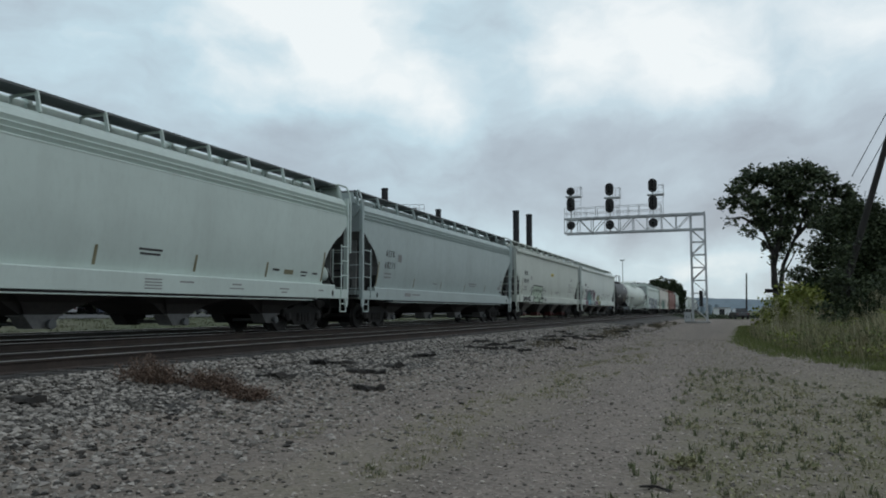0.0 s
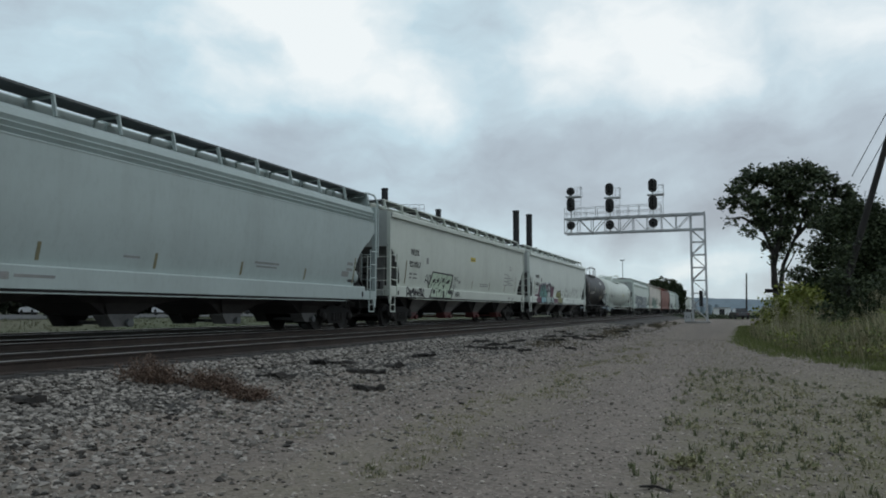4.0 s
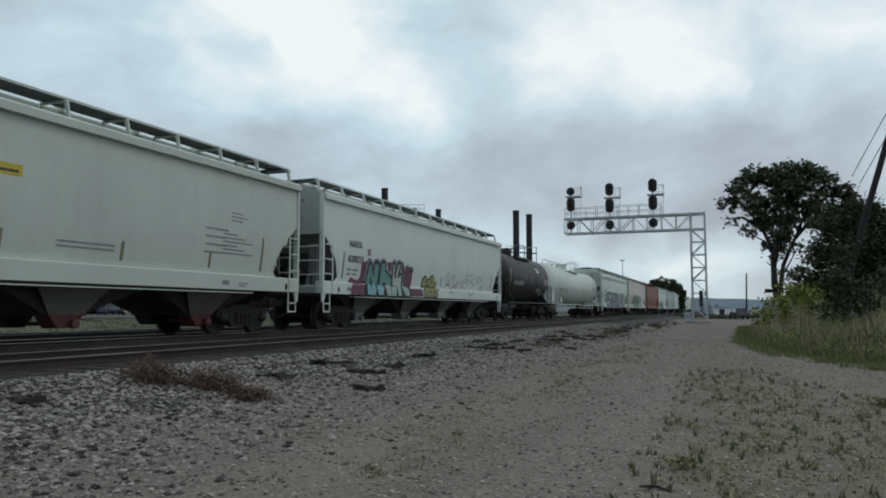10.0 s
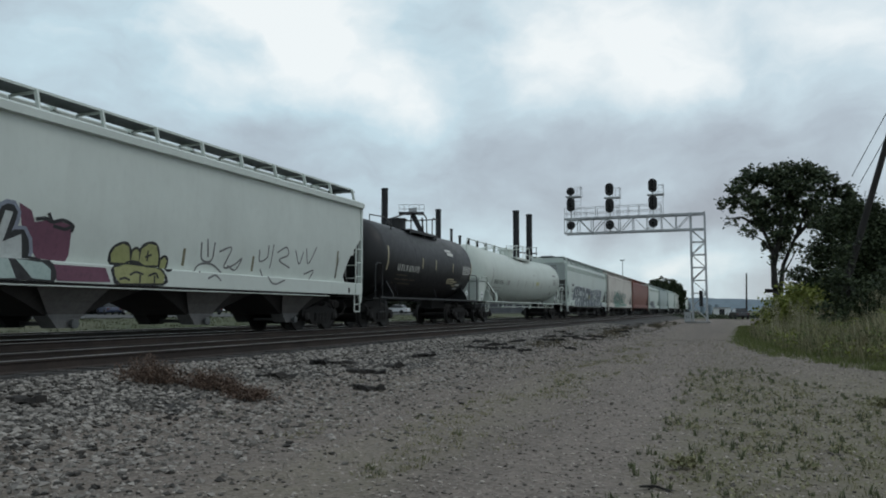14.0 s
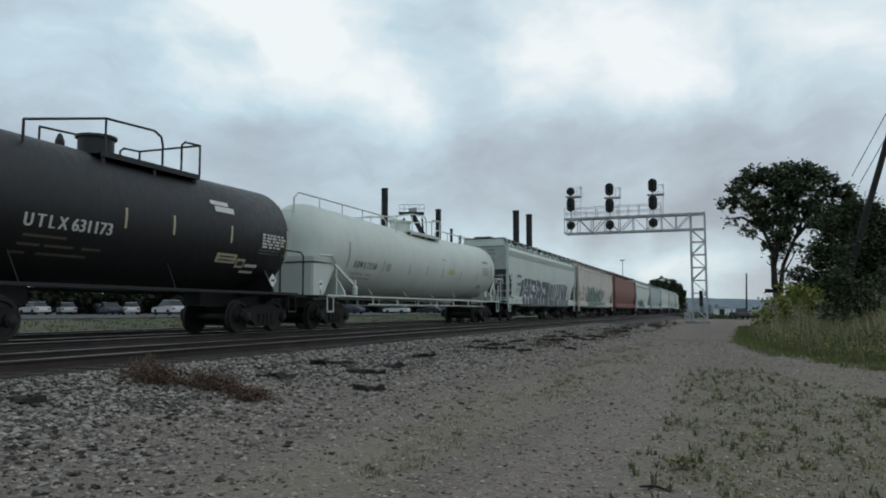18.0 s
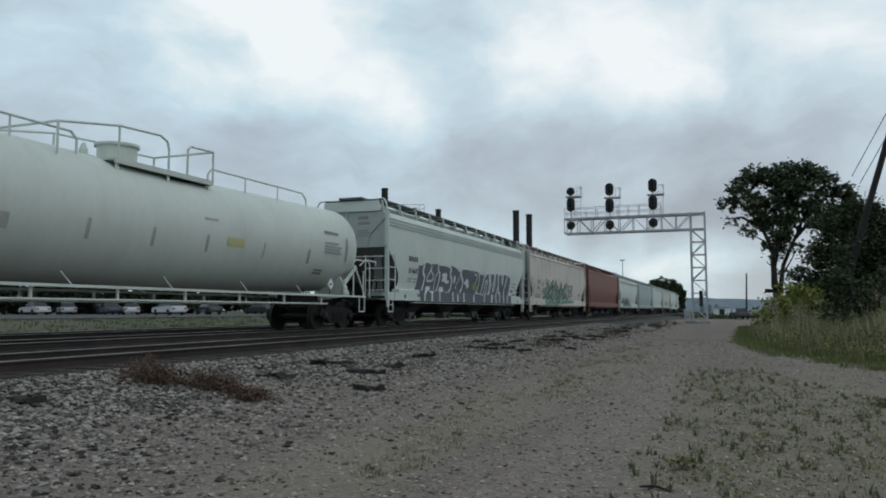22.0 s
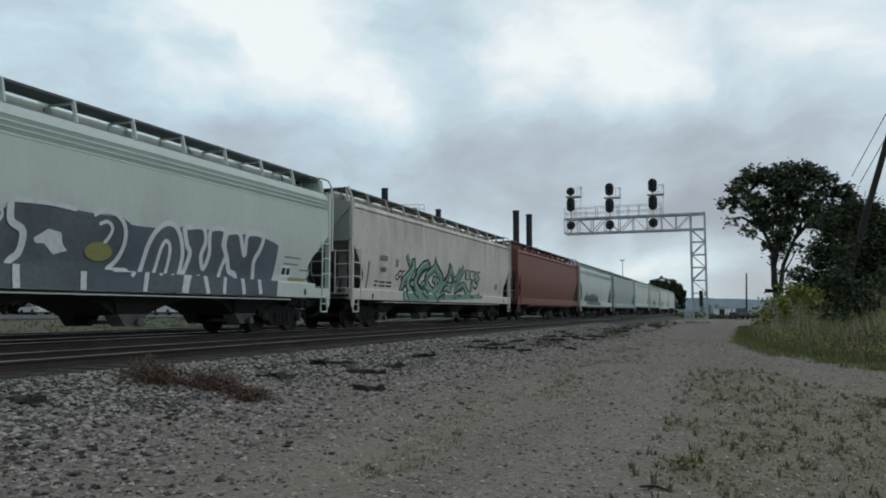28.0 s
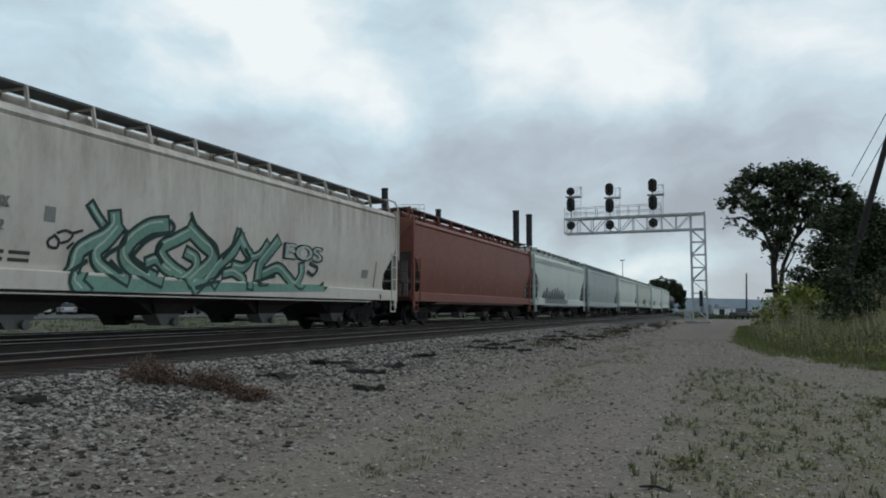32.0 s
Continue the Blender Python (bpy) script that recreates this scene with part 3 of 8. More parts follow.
def hopper_body(car, L, style, paint, end_paint):
    prof, cut = PROFILES[style], CUTS[style]
    low_z, top_z = SILLS[style][1] - 0.02, cut[0][1] + 0.1
    for s in (-1, 1):
        bm = B()
        outline = [(-L / 2 + u, z) for u, z in cut] + [(-L / 2 + cut[-1][0] - 0.02, low_z)]
        outline = outline + [(-y, z) for y, z in outline[::-1]] + [(L / 2, top_z), (-L / 2, top_z)]
        face = bm.faces.new([bm.verts.new((0, y, z)) for y, z in outline])
        face.normal_update()
        bmesh.ops.triangulate(bm, faces=[face])
        level_cuts(bm, low_z + 0.12, top_z - 0.02, 0.12)
        for v in bm.verts:
            v.co.x = s * side_x(style, max(v.co.z, SILLS[style][1]))
        upper = [(side_x(style, top_z), top_z)] + prof
        rows = [[bm.verts.new((s * x, y, z)) for x, z in upper] for y in (-L / 2, 0, L / 2)]
        for a, b in zip(rows, rows[1:]):
            for k in range(len(a) - 1):
                bm.faces.new((a[k], a[k + 1], b[k + 1], b[k]))
        for face in bm.faces:
            face.normal_update()
            if face.normal.x * s < 0 and abs(face.normal.x) > 0.05:
                face.normal_flip()
            elif abs(face.normal.x) <= 0.05 and face.normal.z < 0:
                face.normal_flip()
        part("flank", bm, paint, car)
    reach = max(u for u, z in cut)
    slope = []
    for u, z in cut:
        slope.append((u, z))
        if u == reach:
            break
    slope.append((reach + 1.0, 1.2))
    for end in (-1, 1):
        bm = B()
        half = [(side_x(style, cut[0][1]) - 0.004, cut[0][1]), (side_x(style, top_z) - 0.004, top_z)] + [(x - 0.004, z - 0.004) for x, z in prof]
        bm.faces.new([bm.verts.new((x, end * (L / 2 - 0.004), z)) for x, z in half + [(-x, z) for x, z in half[-2::-1]]])
        for face in bm.faces:
            face.normal_update()
        bmesh.ops.triangulate(bm, faces=bm.faces[:])
        part("end_sheet", bm, end_paint, car, "weathered end sheet in its end paint")
        bm = B()
        rows = [[bm.verts.new((x * (side_x(style, max(z, low_z + 0.02)) - 0.03), end * (L / 2 - u - 0.02), z - 0.01)) for x in (-1, 1)] for u, z in slope]
        for a, b in zip(rows, rows[1:]):
            bm.faces.new((a[0], a[1], b[1], b[0]))
        part("slope_sheet", bm, ENDSLOPE, car, "grey slope sheet")
        bm = B()
        if style in ("ribbed", "centre"):
            box(bm, -0.26, -0.18, *sorted((end * (L / 2 - 0.01), end * (L / 2 + 0.06))), cut[0][1], 4.6)
        box(bm, -SIDE[style] + 0.03, SIDE[style] - 0.03, *sorted((end * L / 2, end * (L / 2 + 0.045))), cut[0][1] - 0.035, cut[0][1] + 0.045)
        part("end_rib", bm, end_paint, car)


def hopper(name, L, style, paint, label, centre, gates=None, red=False, bays=4, strips=(), hole=None, board=4.97, end_paint=None):
    car = thing(name, pose(TRAIN_C, centre, RAIL_Z), label, "freight car", "freight cars of the train")
    side = SIDE[style]
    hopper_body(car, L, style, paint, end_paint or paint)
    lo, hi = SILLS[style]
    ct = CUTS[style][0][1]
    for s in (-1, 1):
        bm = B()
        end_u = 0.95 if style in ("ribbed", "centre") else 0.02
        prism(bm, [(s * (side - 0.26), lo), (s * (side + 0.055), lo), (s * (side + 0.055), hi - 0.03), (s * (side + 0.03), hi), (s * (side - 0.26), hi + 0.005)], "Y", -L / 2 + end_u, L / 2 - end_u)
        if end_u > 0.5:
            for e in (-1, 1):
                ya, yb = sorted((e * (L / 2 - 0.02), e * (L / 2 - end_u)))
                prism(bm, [(s * (side - 0.26), lo), (s * (side + 0.052), lo), (s * (side + 0.052), hi - 0.14), (s * (side - 0.26), hi - 0.13)], "Y", ya, yb)
        part("side_sill", bm, paint, car)
        bm = B()
        box(bm, *sorted((s * 1.2, s * (side + 0.03))), -L / 2 + 2.6, L / 2 - 2.6, lo - 0.06, lo - 0.004)
        part("sill_flange", bm, GRIME_SHADE, car, "dark lower sill flange")
        bm = B()
        box(bm, *sorted((s * 1.3, s * (side + 0.045))), -L / 2 + 2.3, L / 2 - 2.3, lo - 0.085, lo - 0.062)
        part("sill_lip", bm, paint, car)
        for e in (-1, 1):
            y = e * (L / 2 - 0.03)
            bm = B()
            box(bm, *sorted((s * (side - 0.12), s * (side + 0.045))), y - 0.05, y + 0.05, lo, PROFILES[style][-3][1] - 0.02, 0.012)
            part("corner_post", bm, paint, car)
            # end sill beside the platform, with a tapered bracket below
            bm = B()
            box(bm, *sorted((s * (side - 0.85), s * (side - 0.27))), *sorted((e * (L / 2 - 0.55), e * (L / 2 + 0.02))), lo + 0.02, hi - 0.13, 0.01)
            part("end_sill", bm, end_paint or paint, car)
            bm = B()
            prism(bm, [(y - 0.18, lo), (y + 0.06, lo), (y + 0.02, lo - 0.28), (y - 0.06, lo - 0.28)] if e > 0 else [(y - 0.06, lo), (y + 0.18, lo), (y + 0.06, lo - 0.28), (y - 0.02, lo - 0.28)], "X", *sorted((s * (side - 0.04), s * (side + 0.02))))
            part("step_bracket", bm, paint, car)
            # ladders on the flank and on the end
            yl, xl = e * (L / 2 - 0.55), s * (side + 0.07)
            rail = part("side_ladder", rod(B(), (xl, yl, lo + 0.05), (xl, yl, 2.86), 0.027), paint, car)
            for z in (1.82, 2.30, 2.78):
                part("rung", rod(B(), (xl, yl, z), (xl, y, z + 0.02), 0.021), paint, rail)
            part("ladder_foot", rod(B(), (xl, yl, lo + 0.08), (s * side, yl, lo + 0.08), 0.025), paint, rail)
            xa, ye = s * (side - (0.9 if style in ("flat", "centre") else 0.62)), e * (L / 2 + 0.09)
            rail = part("end_ladder", rod(B(), (xa, ye, lo + 0.2), (xa, ye, 2.78), 0.027), paint, car)
            for z in (1.42, 1.80, 2.26, 2.72):
                part("rung", rod(B(), (xa, ye, z), (s * side, ye, z), 0.021), paint, rail)
            if s > 0:
                part("cross_grab", rod(B(), (-xa, ye, 2.72), (xa, ye, 2.72), 0.02), paint, car)
            g = B()
            ys_ = e * (L / 2 - 0.1)
            pipe(g, [(s * side, ys_, lo + 0.05), (s * side, ys_, 0.60), (s * side, ys_ - e * 0.40, 0.60), (s * side, ys_ - e * 0.40, lo + 0.05)], 0.024)
            rod(g, (s * side, ys_, 0.86), (s * side, ys_ - e * 0.40, 0.86), 0.021)
            part("stirrup_step", g, paint, car)
        # running board: a thin grating held clear of the roof by brackets
        bm = B()
        box(bm, *sorted((s * 0.54, s * 1.165)), -L / 2 + 0.1, L / 2 - 0.1, board - 0.045, board - 0.005)
        part("running_board", bm, GRATING if style == "flat" else FASCIA, car, "dark grating running board")
        bm = B()
        box(bm, *sorted((s * 1.166, s * 1.19)), -L / 2 + 0.05, L / 2 - 0.05, board - 0.05, board)
        part("board_edge", bm, paint if style == "flat" else GRATING, car)
        count = round(L / 1.7)
        for k in range(count + 1):
            y = -L / 2 + 0.15 + (L - 0.3) * k / count
            bm = B()
            beam(bm, (s * 1.30, y, 4.50), (s * 1.19, y, board - 0.03), 0.045, 0.085)
            beam(bm, (s * 0.5, y, board - 0.075), (s * 1.18, y, board - 0.075), 0.05, 0.05)
            beam(bm, (s * 0.5, y, 4.6), (s * 0.5, y, board - 0.07), 0.05, 0.05)
            part("board_bracket", bm, paint, car)
    bm = B()
    prism(bm, [(-0.4, 4.6), (0.4, 4.6), (0.4, board - 0.06), (0.3, board), (-0.3, board), (-0.4, board - 0.06)], "Y", -L / 2 + 0.5, L / 2 - 0.5)
    hatch = part("trough_hatch", bm, paint, car)
    for k in range(9):
        bm = B()
        y = -L / 2 + 1.2 + (L - 2.4) * k / 8
        box(bm, -0.47, 0.47, y - 0.05, y + 0.05, board - 0.1, board + 0.03)
        box(bm, 0.4, 0.49, y - 0.1, y + 0.1, 4.63, board - 0.12)
        part("hatch_clamp", bm, paint, hatch)
    for e in (-1, 1):
        bm = B()
        box(bm, -1.165, 1.165, *sorted((e * (L / 2 - 0.42), e * (L / 2 + 0.1))), board - 0.09, board - 0.05)
        if style in ("ribbed", "centre"):
            box(bm, -0.5, 0.5, *sorted((e * (L / 2 - 0.4), e * (L / 2 + 0.2))), board - 0.03, board + 0.05)
        part("crossover_board", bm, GRATING, car)
        if style in ("ribbed", "centre"):
            bm = B()
            prism(bm, [(-1.28, 4.50), (1.28, 4.50), (1.19, board - 0.1), (-1.19, board - 0.1)], "Y", *sorted((e * (L / 2 + 0.05), e * (L / 2 + 0.085))))
            part("end_cap", bm, paint, car)
        for s in (-1, 1):
            if style != "flat":
                bm = B()
                pipe(bm, [(s * 1.05, e * (L / 2 - 0.5), board - 0.03), (s * 1.25, e * (L / 2 - 0.15), board), (s * 1.42, e * (L / 2 + 0.08), board - 0.06), (s * 1.54, e * (L / 2 + 0.1), board - 0.3), (s * (side + 0.05), e * (L / 2 + 0.1), 4.3), (s * (side + 0.05), e * (L / 2 + 0.1), 2.6)], 0.033, 8)
                part("corner_grab", bm, paint, car, "bent pipe corner handrail")
                bm = B()
                pipe(bm, [(s * (side - 0.1), e * (L / 2 + 0.03), 4.25), (s * 0.75, e * (L / 2 + 0.03), 3.55), (s * 0.72, e * (L / 2 + 0.03), ct)], 0.02, 6)
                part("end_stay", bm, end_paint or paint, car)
            bm = B()
            beam(bm, (s * 0.75, e * (L / 2 - 0.25), 1.2), (s * 0.75, e * (L / 2 - 0.75), 2.6), 0.08, 0.08)
            part("end_strut", bm, ENDSLOPE, car)
        bm = B()
        box(bm, -side + 0.1, side - 0.1, *sorted((e * (L / 2 - 1.5), e * (L / 2 + 0.12))), 1.12, 1.2)
        box(bm, -0.25, 0.25, *sorted((e * (L / 2 - 3.2), e * (L / 2 + 0.05))), 0.74, 1.15)
        part("end_platform", bm, GRIME_SHADE, car)
        coupler(car, e * L / 2, e)
        truck(car, e * (L / 2 - 2.05))
    bm = B()
    lathe(bm, [(0.0, 0.2), (0.2, 0.24), (0.27, 0.36), (0.28, 0.5), (0.28, 1.0), (0.26, 1.1), (0.18, 1.18), (0, 1.22)], "X", 20, (0, L / 2 - 0.8, hi + 0.4))
    part("brake_reservoir", bm, paint, car, "painted brake air reservoir", True)
    bm = B()
    lathe(bm, [(0.26, -0.015), (0.28, 0), (0.26, 0.015)], "Y", 16, (-0.7, -L / 2 - 0.16, 2.3))
    rod(bm, (-0.96, -L / 2 - 0.16, 2.3), (-0.44, -L / 2 - 0.16, 2.3), 0.015)
    rod(bm, (-0.7, -L / 2 - 0.16, 2.04), (-0.7, -L / 2 - 0.16, 2.56), 0.015)
    rod(bm, (-0.7, -L / 2, 2.3), (-0.7, -L / 2 - 0.16, 2.3), 0.03)
    part("brake_wheel", bm, GRIME_SHADE, car)
    for e in (-1, 1):
        bm = B()
        lathe(bm, [(0.0, -0.35), (0.2, -0.34), (0.24, -0.2), (0.24, 0.3), (0.1, 0.42), (0.0, 0.42)], "Y", 16, (-0.75, e * (L / 2 - 0.85), hi + 0.35))
        part("brake_cylinder", bm, GRIME_SHADE, car)
        for x in (-0.95, 0.95):
            bm = box(B(), x - 0.16, x + 0.16, *sorted((e * (L / 2 - 0.42), e * (L / 2 - 0.36))), 1.2, ct - 0.3)
            part("end_post", bm, ENDSLOPE, car, "grey upright plate under the slope sheet")
        bm = B()
        pipe(bm, [(0.9, e * (L / 2 - 0.3), 1.25), (0.95, e * (L / 2 - 0.3), 1.75), (0.55, e * (L / 2 - 0.32), 2.1), (-0.2, e * (L / 2 - 0.32), 2.1), (-0.8, e * (L / 2 - 0.3), 1.7)], 0.03)
        part("brake_pipe", bm, GRIME_SHADE, car)
        bm = B()
        pipe(bm, [(0.5, e * (L / 2 - 0.2), 1.25), (0.35, e * (L / 2 - 0.22), 1.6), (-0.1, e * (L / 2 - 0.2), 1.85), (-0.5, e * (L / 2 - 0.2), 1.5)], 0.022)
        part("air_line", bm, GRIME_SHADE, car)
        for s in (-1, 1):
            bm = B()
            beam(bm, (s * 1.3, e * (L / 2 - 0.3), 1.2), (s * 1.1, e * (L / 2 - 0.95), 2.3), 0.12, 0.04)
            part("gusset", bm, SLOPE, car)
    # discharge bays: near-black slopes, side sheets grey on some cars
    span = L - 7.3
    for k in range(bays):
        y = -span / 2 + span * k / (bays - 1)
        hw = span / (bays - 1) * 0.47
        steps = ((1.2, hw * 1.02, lo + 0.1), (1.15, hw * 0.92, lo - 0.1), (1.0, hw * 0.54, 0.80), (0.86, hw * 0.22, 0.52))
        bm = B()
        for sy in (-1, 1):
            rows = [[bm.verts.new((sx * x, y + sy * d, z)) for sx in (-1, 1)] for x, d, z in steps]
            for a, b in zip(rows, rows[1:]):
                bm.faces.new((a[0], a[1], b[1], b[0]))
        for sx in (-1, 1):
            rows = [[bm.verts.new((sx * x, y + sy * d, z)) for sy in (-1, 1)] for x, d, z in steps]
            for a, b in zip(rows, rows[1:]):
                bm.faces.new((a[0], a[1], b[1], b[0]))
        w_ = hw * 0.22
        bm.faces.new([bm.verts.new(c) for c in ((-0.86, y - w_, 0.52), (0.86, y - w_, 0.52), (0.86, y + w_, 0.52), (-0.86, y + w_, 0.52))])
        bmesh.ops.remove_doubles(bm, verts=bm.verts[:], dist=1e-5)
        bay = part("hopper_bay", bm, SLOPE, car, "near-black discharge bay")
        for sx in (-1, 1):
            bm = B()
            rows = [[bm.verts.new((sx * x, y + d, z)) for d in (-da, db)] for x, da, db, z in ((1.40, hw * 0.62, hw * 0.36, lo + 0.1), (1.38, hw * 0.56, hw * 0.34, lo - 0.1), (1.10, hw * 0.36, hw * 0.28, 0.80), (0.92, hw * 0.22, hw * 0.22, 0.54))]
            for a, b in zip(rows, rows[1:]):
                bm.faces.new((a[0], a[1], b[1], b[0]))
            part("bay_side", bm, gates or SLOPE, bay, "side sheet of a discharge bay")
            bm = B()
            prism(bm, [(y - 0.42, 0.53), (y + 0.42, 0.53), (y + 0.2, 0.27), (y - 0.2, 0.27)], "X", *sorted((sx * 0.48, sx * 0.92)))
            box(bm, *sorted((sx * 0.46, sx * 0.96)), y - 0.46, y + 0.46, 0.515, 0.555)
            # the far gate is painted dark to stand for the shade under the car
            part("outlet_gate", bm, REDGATE if red else GATE, bay, "dull red outlet gate" if red else "worn grey outlet gate") if sx > 0 else part("outlet_gate", bm, GRIME_SHADE, bay, "far outlet gate blackened as in shade")
        bm = lathe(B(), [(0.05, -1.05), (0.05, 1.05)], "X", 10, (0, y + 0.12, 0.36))
        for sx in (-1, 1):
            lathe(bm, [(0.1, sx * 0.98), (0.1, sx * 1.07), (0.05, sx * 1.08)], "X", 10, (0, y + 0.12, 0.36))
        part("gate_shaft", bm, REDGATE if red else GRATING, bay)
    # reflector strips along the flank: (place, lower edge, height)
    for y, z, h in strips or [(-L / 2 + 6.4 + (L - 7.6) * k / 4, hi + 0.14, 0.42) for k in range(5)]:
        part("reflector_strip", flank_patch(style, y - 0.045, z, 0.09, h, 0.006), REFLECT, car)
    # jacking hole in the sill: a dark disc painted for the shade inside
    for s, e in ((1, -1), (1, 1)):
        zm = (lo + hi - 0.12) / 2
        bm = lathe(B(), [(0.06, side + 0.053), (0.06, side + 0.061)], "X", 18, (0, e * (hole or L / 2 - 0.55), zm))
        for v in bm.verts:
            v.co.z = zm + (v.co.z - zm) * 1.7
        part("jacking_hole", bm, GRIME_SHADE, car)
    # stencilled lines on the end sheet
    rn = random.Random(int(L * 100))
    for k, (za, hh) in enumerate(((4.18, 0.13), (3.98, 0.11), (3.72, 0.04), (3.63, 0.04), (3.53, 0.04))):
        bm = B()
        w_ = rn.uniform(0.42, 0.6)
        box(bm, 0.25, 0.25 + w_, -L / 2 - 0.006, -L / 2 + 0.0, za, za + hh)
        part("marking_bar", bm, FADED, car)
    return car


# how far a tank's ends lie above its middle, by kind, and half its length
RISE = {False: 0.10, True: 0.18}
# how much deeper a tank's lower half is than a circle, and how much shorter the long tank's rear half
DEEP, SHORT = 1.08, 0.945


def tank_x(key, radius, zc, y, z):
    """Half width of a tank's shell at a place along it and a height."""
    long_rails = key == "V"
    up = RISE[long_rails] * min(1.0, abs(y) / (10.2 if long_rails else 5.8))
    dz = z - zc - up
    if dz < 0:
        dz /= DEEP
    return math.sqrt(max(0.01, radius ** 2 - dz ** 2))


def tank_car(name, L, radius, paint, label, centre, zc, long_rails):
    car = thing(name, pose(TRAIN_C, centre, RAIL_Z), label, "freight car", "freight cars of the train")
    body = L - 0.6 if not long_rails else L - 0.5
    h, dome = body / 2, 0.95 if long_rails else 0.85
    prof = [(0, -h)] + [(radius * math.sin(t * math.pi / 16), -h + dome - dome * math.cos(t * math.pi / 16)) for t in range(1, 8)]
    prof += [(radius, -h + dome), (radius, -h * 0.4), (radius, 0), (radius, h * 0.4)] + [(r, -y) for r, y in prof[:0:-1]] + [(0, h)]
    rise = RISE[long_rails]
    bm = lathe(B(), prof, "Y", 56, (0, 0, zc))
    for v in bm.verts:
        if v.co.z < zc:
            v.co.z = zc + (v.co.z - zc) * DEEP
        v.co.z += rise * min(1.0, abs(v.co.y) / h)
        if long_rails and v.co.y > 0:
            v.co.y *= SHORT
    shell = part("tank_shell", bm, paint, car, "", True)
    for y in (() if long_rails else (-h * 0.35, h * 0.35)):
        bm = lathe(B(), [(radius + 0.002, y - 0.015), (radius + 0.005, y), (radius + 0.002, y + 0.015)], "Y", 56, (0, 0, zc + rise * abs(y) / h))
        part("weld_seam", bm, paint, shell)
    # underframe
    half = {-1: L / 2, 1: L / 2 - (0.5 if long_rails else 0.0)}
    for e in (-1, 1):
        bm = B()
        box(bm, -0.28, 0.28, *sorted((e * (half[e] - 3.4), e * half[e])), 0.76, 1.2)
        box(bm, -1.5, 1.5, *sorted((e * (half[e] - 0.75), e * half[e])), 1.05, 1.13)
        part("draft_sill", bm, GRIME_SHADE, car)
    for e in (-1, 1):
        truck(car, e * (half[e] - (1.75 if long_rails else 1.5)))
        coupler(car, e * half[e], e)
        yb = e * (half[e] - 1.75)
        for s in (-1, 1):
            bm = B()
            base = zc - radius
            v = [(s * 1.5, 1.12), (s * 1.5, 1.26), (s * (radius * 0.8), zc - radius * 0.62), (s * 0.3, base + 0.05), (s * 0.3, 1.0)]
            prism(bm, v, "Y", yb - 0.04, yb + 0.04)
            part("saddle_bolster", bm, paint, car)
            if long_rails:
                bm = B()
                beam(bm, (s * 1.3, e * 9.1, 2.2), (s * 1.46, e * 7.87, 1.47), 0.07, 0.1)
                beam(bm, (s * 1.28, e * 9.14, 2.12), (s * 1.28, e * 9.84, 1.15), 0.05, 0.06)
                part("end_gusset", bm, paint, car)
                bm = lathe(B(), [(0.0, -0.2), (0.09, -0.16), (0.1, 0.1), (0.05, 0.16), (0.05, 0.34), (0.0, 0.36)], "Z", 12, (s * 1.48, e * 7.95, 1.34))
                part("retaining_valve", bm, paint, car, "small white valve on the side rail")
                bm = B()
                pipe(bm, [(s * 1.5, e * 9.3, 1.12), (s * 1.5, e * 9.3, 2.05)], 0.028, 8)
                pipe(bm, [(s * 1.45, e * 10.4, 2.3), (s * 1.45, e * 10.4, 2.44), (s * 1.45, e * 9.55, 2.46), (s * 1.4, e * 9.2, 2.24)], 0.028, 8)
                part("grab_rail", bm, paint, car)
            if long_rails and e < 0:
                bm = B()
                prism(bm, [(-10.43, 1.14), (-10.43, 2.18), (-9.1, 2.2), (-9.86, 1.14)], "X", *sorted((s * 1.24, s * 1.28)))
                part("end_housing", bm, paint, car, "white side plate of the end platform")
                bm = B()
                box(bm, *sorted((s * 0.02, s * 1.24)), -10.47, -10.435, 1.14, 2.18)
                part("end_plate", bm, paint, car, "white end plate of the platform")
                bm = B()
                box(bm, *sorted((s * 0.02, s * 1.34)), -10.5, -9.12, 2.23, 2.4)
                part("end_shelf", bm, paint, car)
        for s in (-1, 1):
            y0, reach = e * (half[e] - 0.15), 1.25 if e > 0 else 0.6
            if e > 0 or not long_rails:
                bm = B()
                pipe(bm, [(s * 1.5, y0, 1.1), (s * 1.5, y0, 2.3), (s * 1.5, y0 - e * 0.15, 2.42), (s * 1.5, y0 - e * (reach - 0.15), 2.42), (s * 1.5, y0 - e * reach, 2.3), (s * 1.5, y0 - e * reach, 1.1)], 0.026, 8)
                part("end_handrail", bm, paint, car)
            bm = B()
            ys_ = e * (half[e] - 0.55)
            pipe(bm, [(s * 1.5, ys_, 1.12), (s * 1.5, ys_, 0.6), (s * 1.5, ys_ - e * 0.4, 0.6), (s * 1.5, ys_ - e * 0.4, 1.12)], 0.025)
            part("stirrup_step", bm, paint, car)
    for s in (-1, 1):
        bm = B()
        box(bm, *sorted((s * 1.46, s * 1.55)), -half[-1] + 0.5, half[1] - 0.5, 1.1, 1.16 if long_rails else 1.17)
        part("side_rail", bm, paint, car)
        for y in ((-6.5, -3.4, -0.5, 2.45, 5.24) if long_rails else (-3.9, 0.3)):
            bm = B()
            rod(bm, (s * 1.5, y, 1.15), (s * 1.36, y - 0.16, 1.42 if long_rails else 1.75), 0.014, 6)
            part("side_brace", bm, paint, car)
        if long_rails:
            bm = B()
            rod(bm, (s * 1.45, -L / 2 + 3.6, 0.86), (s * 1.45, L / 2 - 3.6, 0.86), 0.024, 8)
            part("brake_pipe", bm, paint, car)
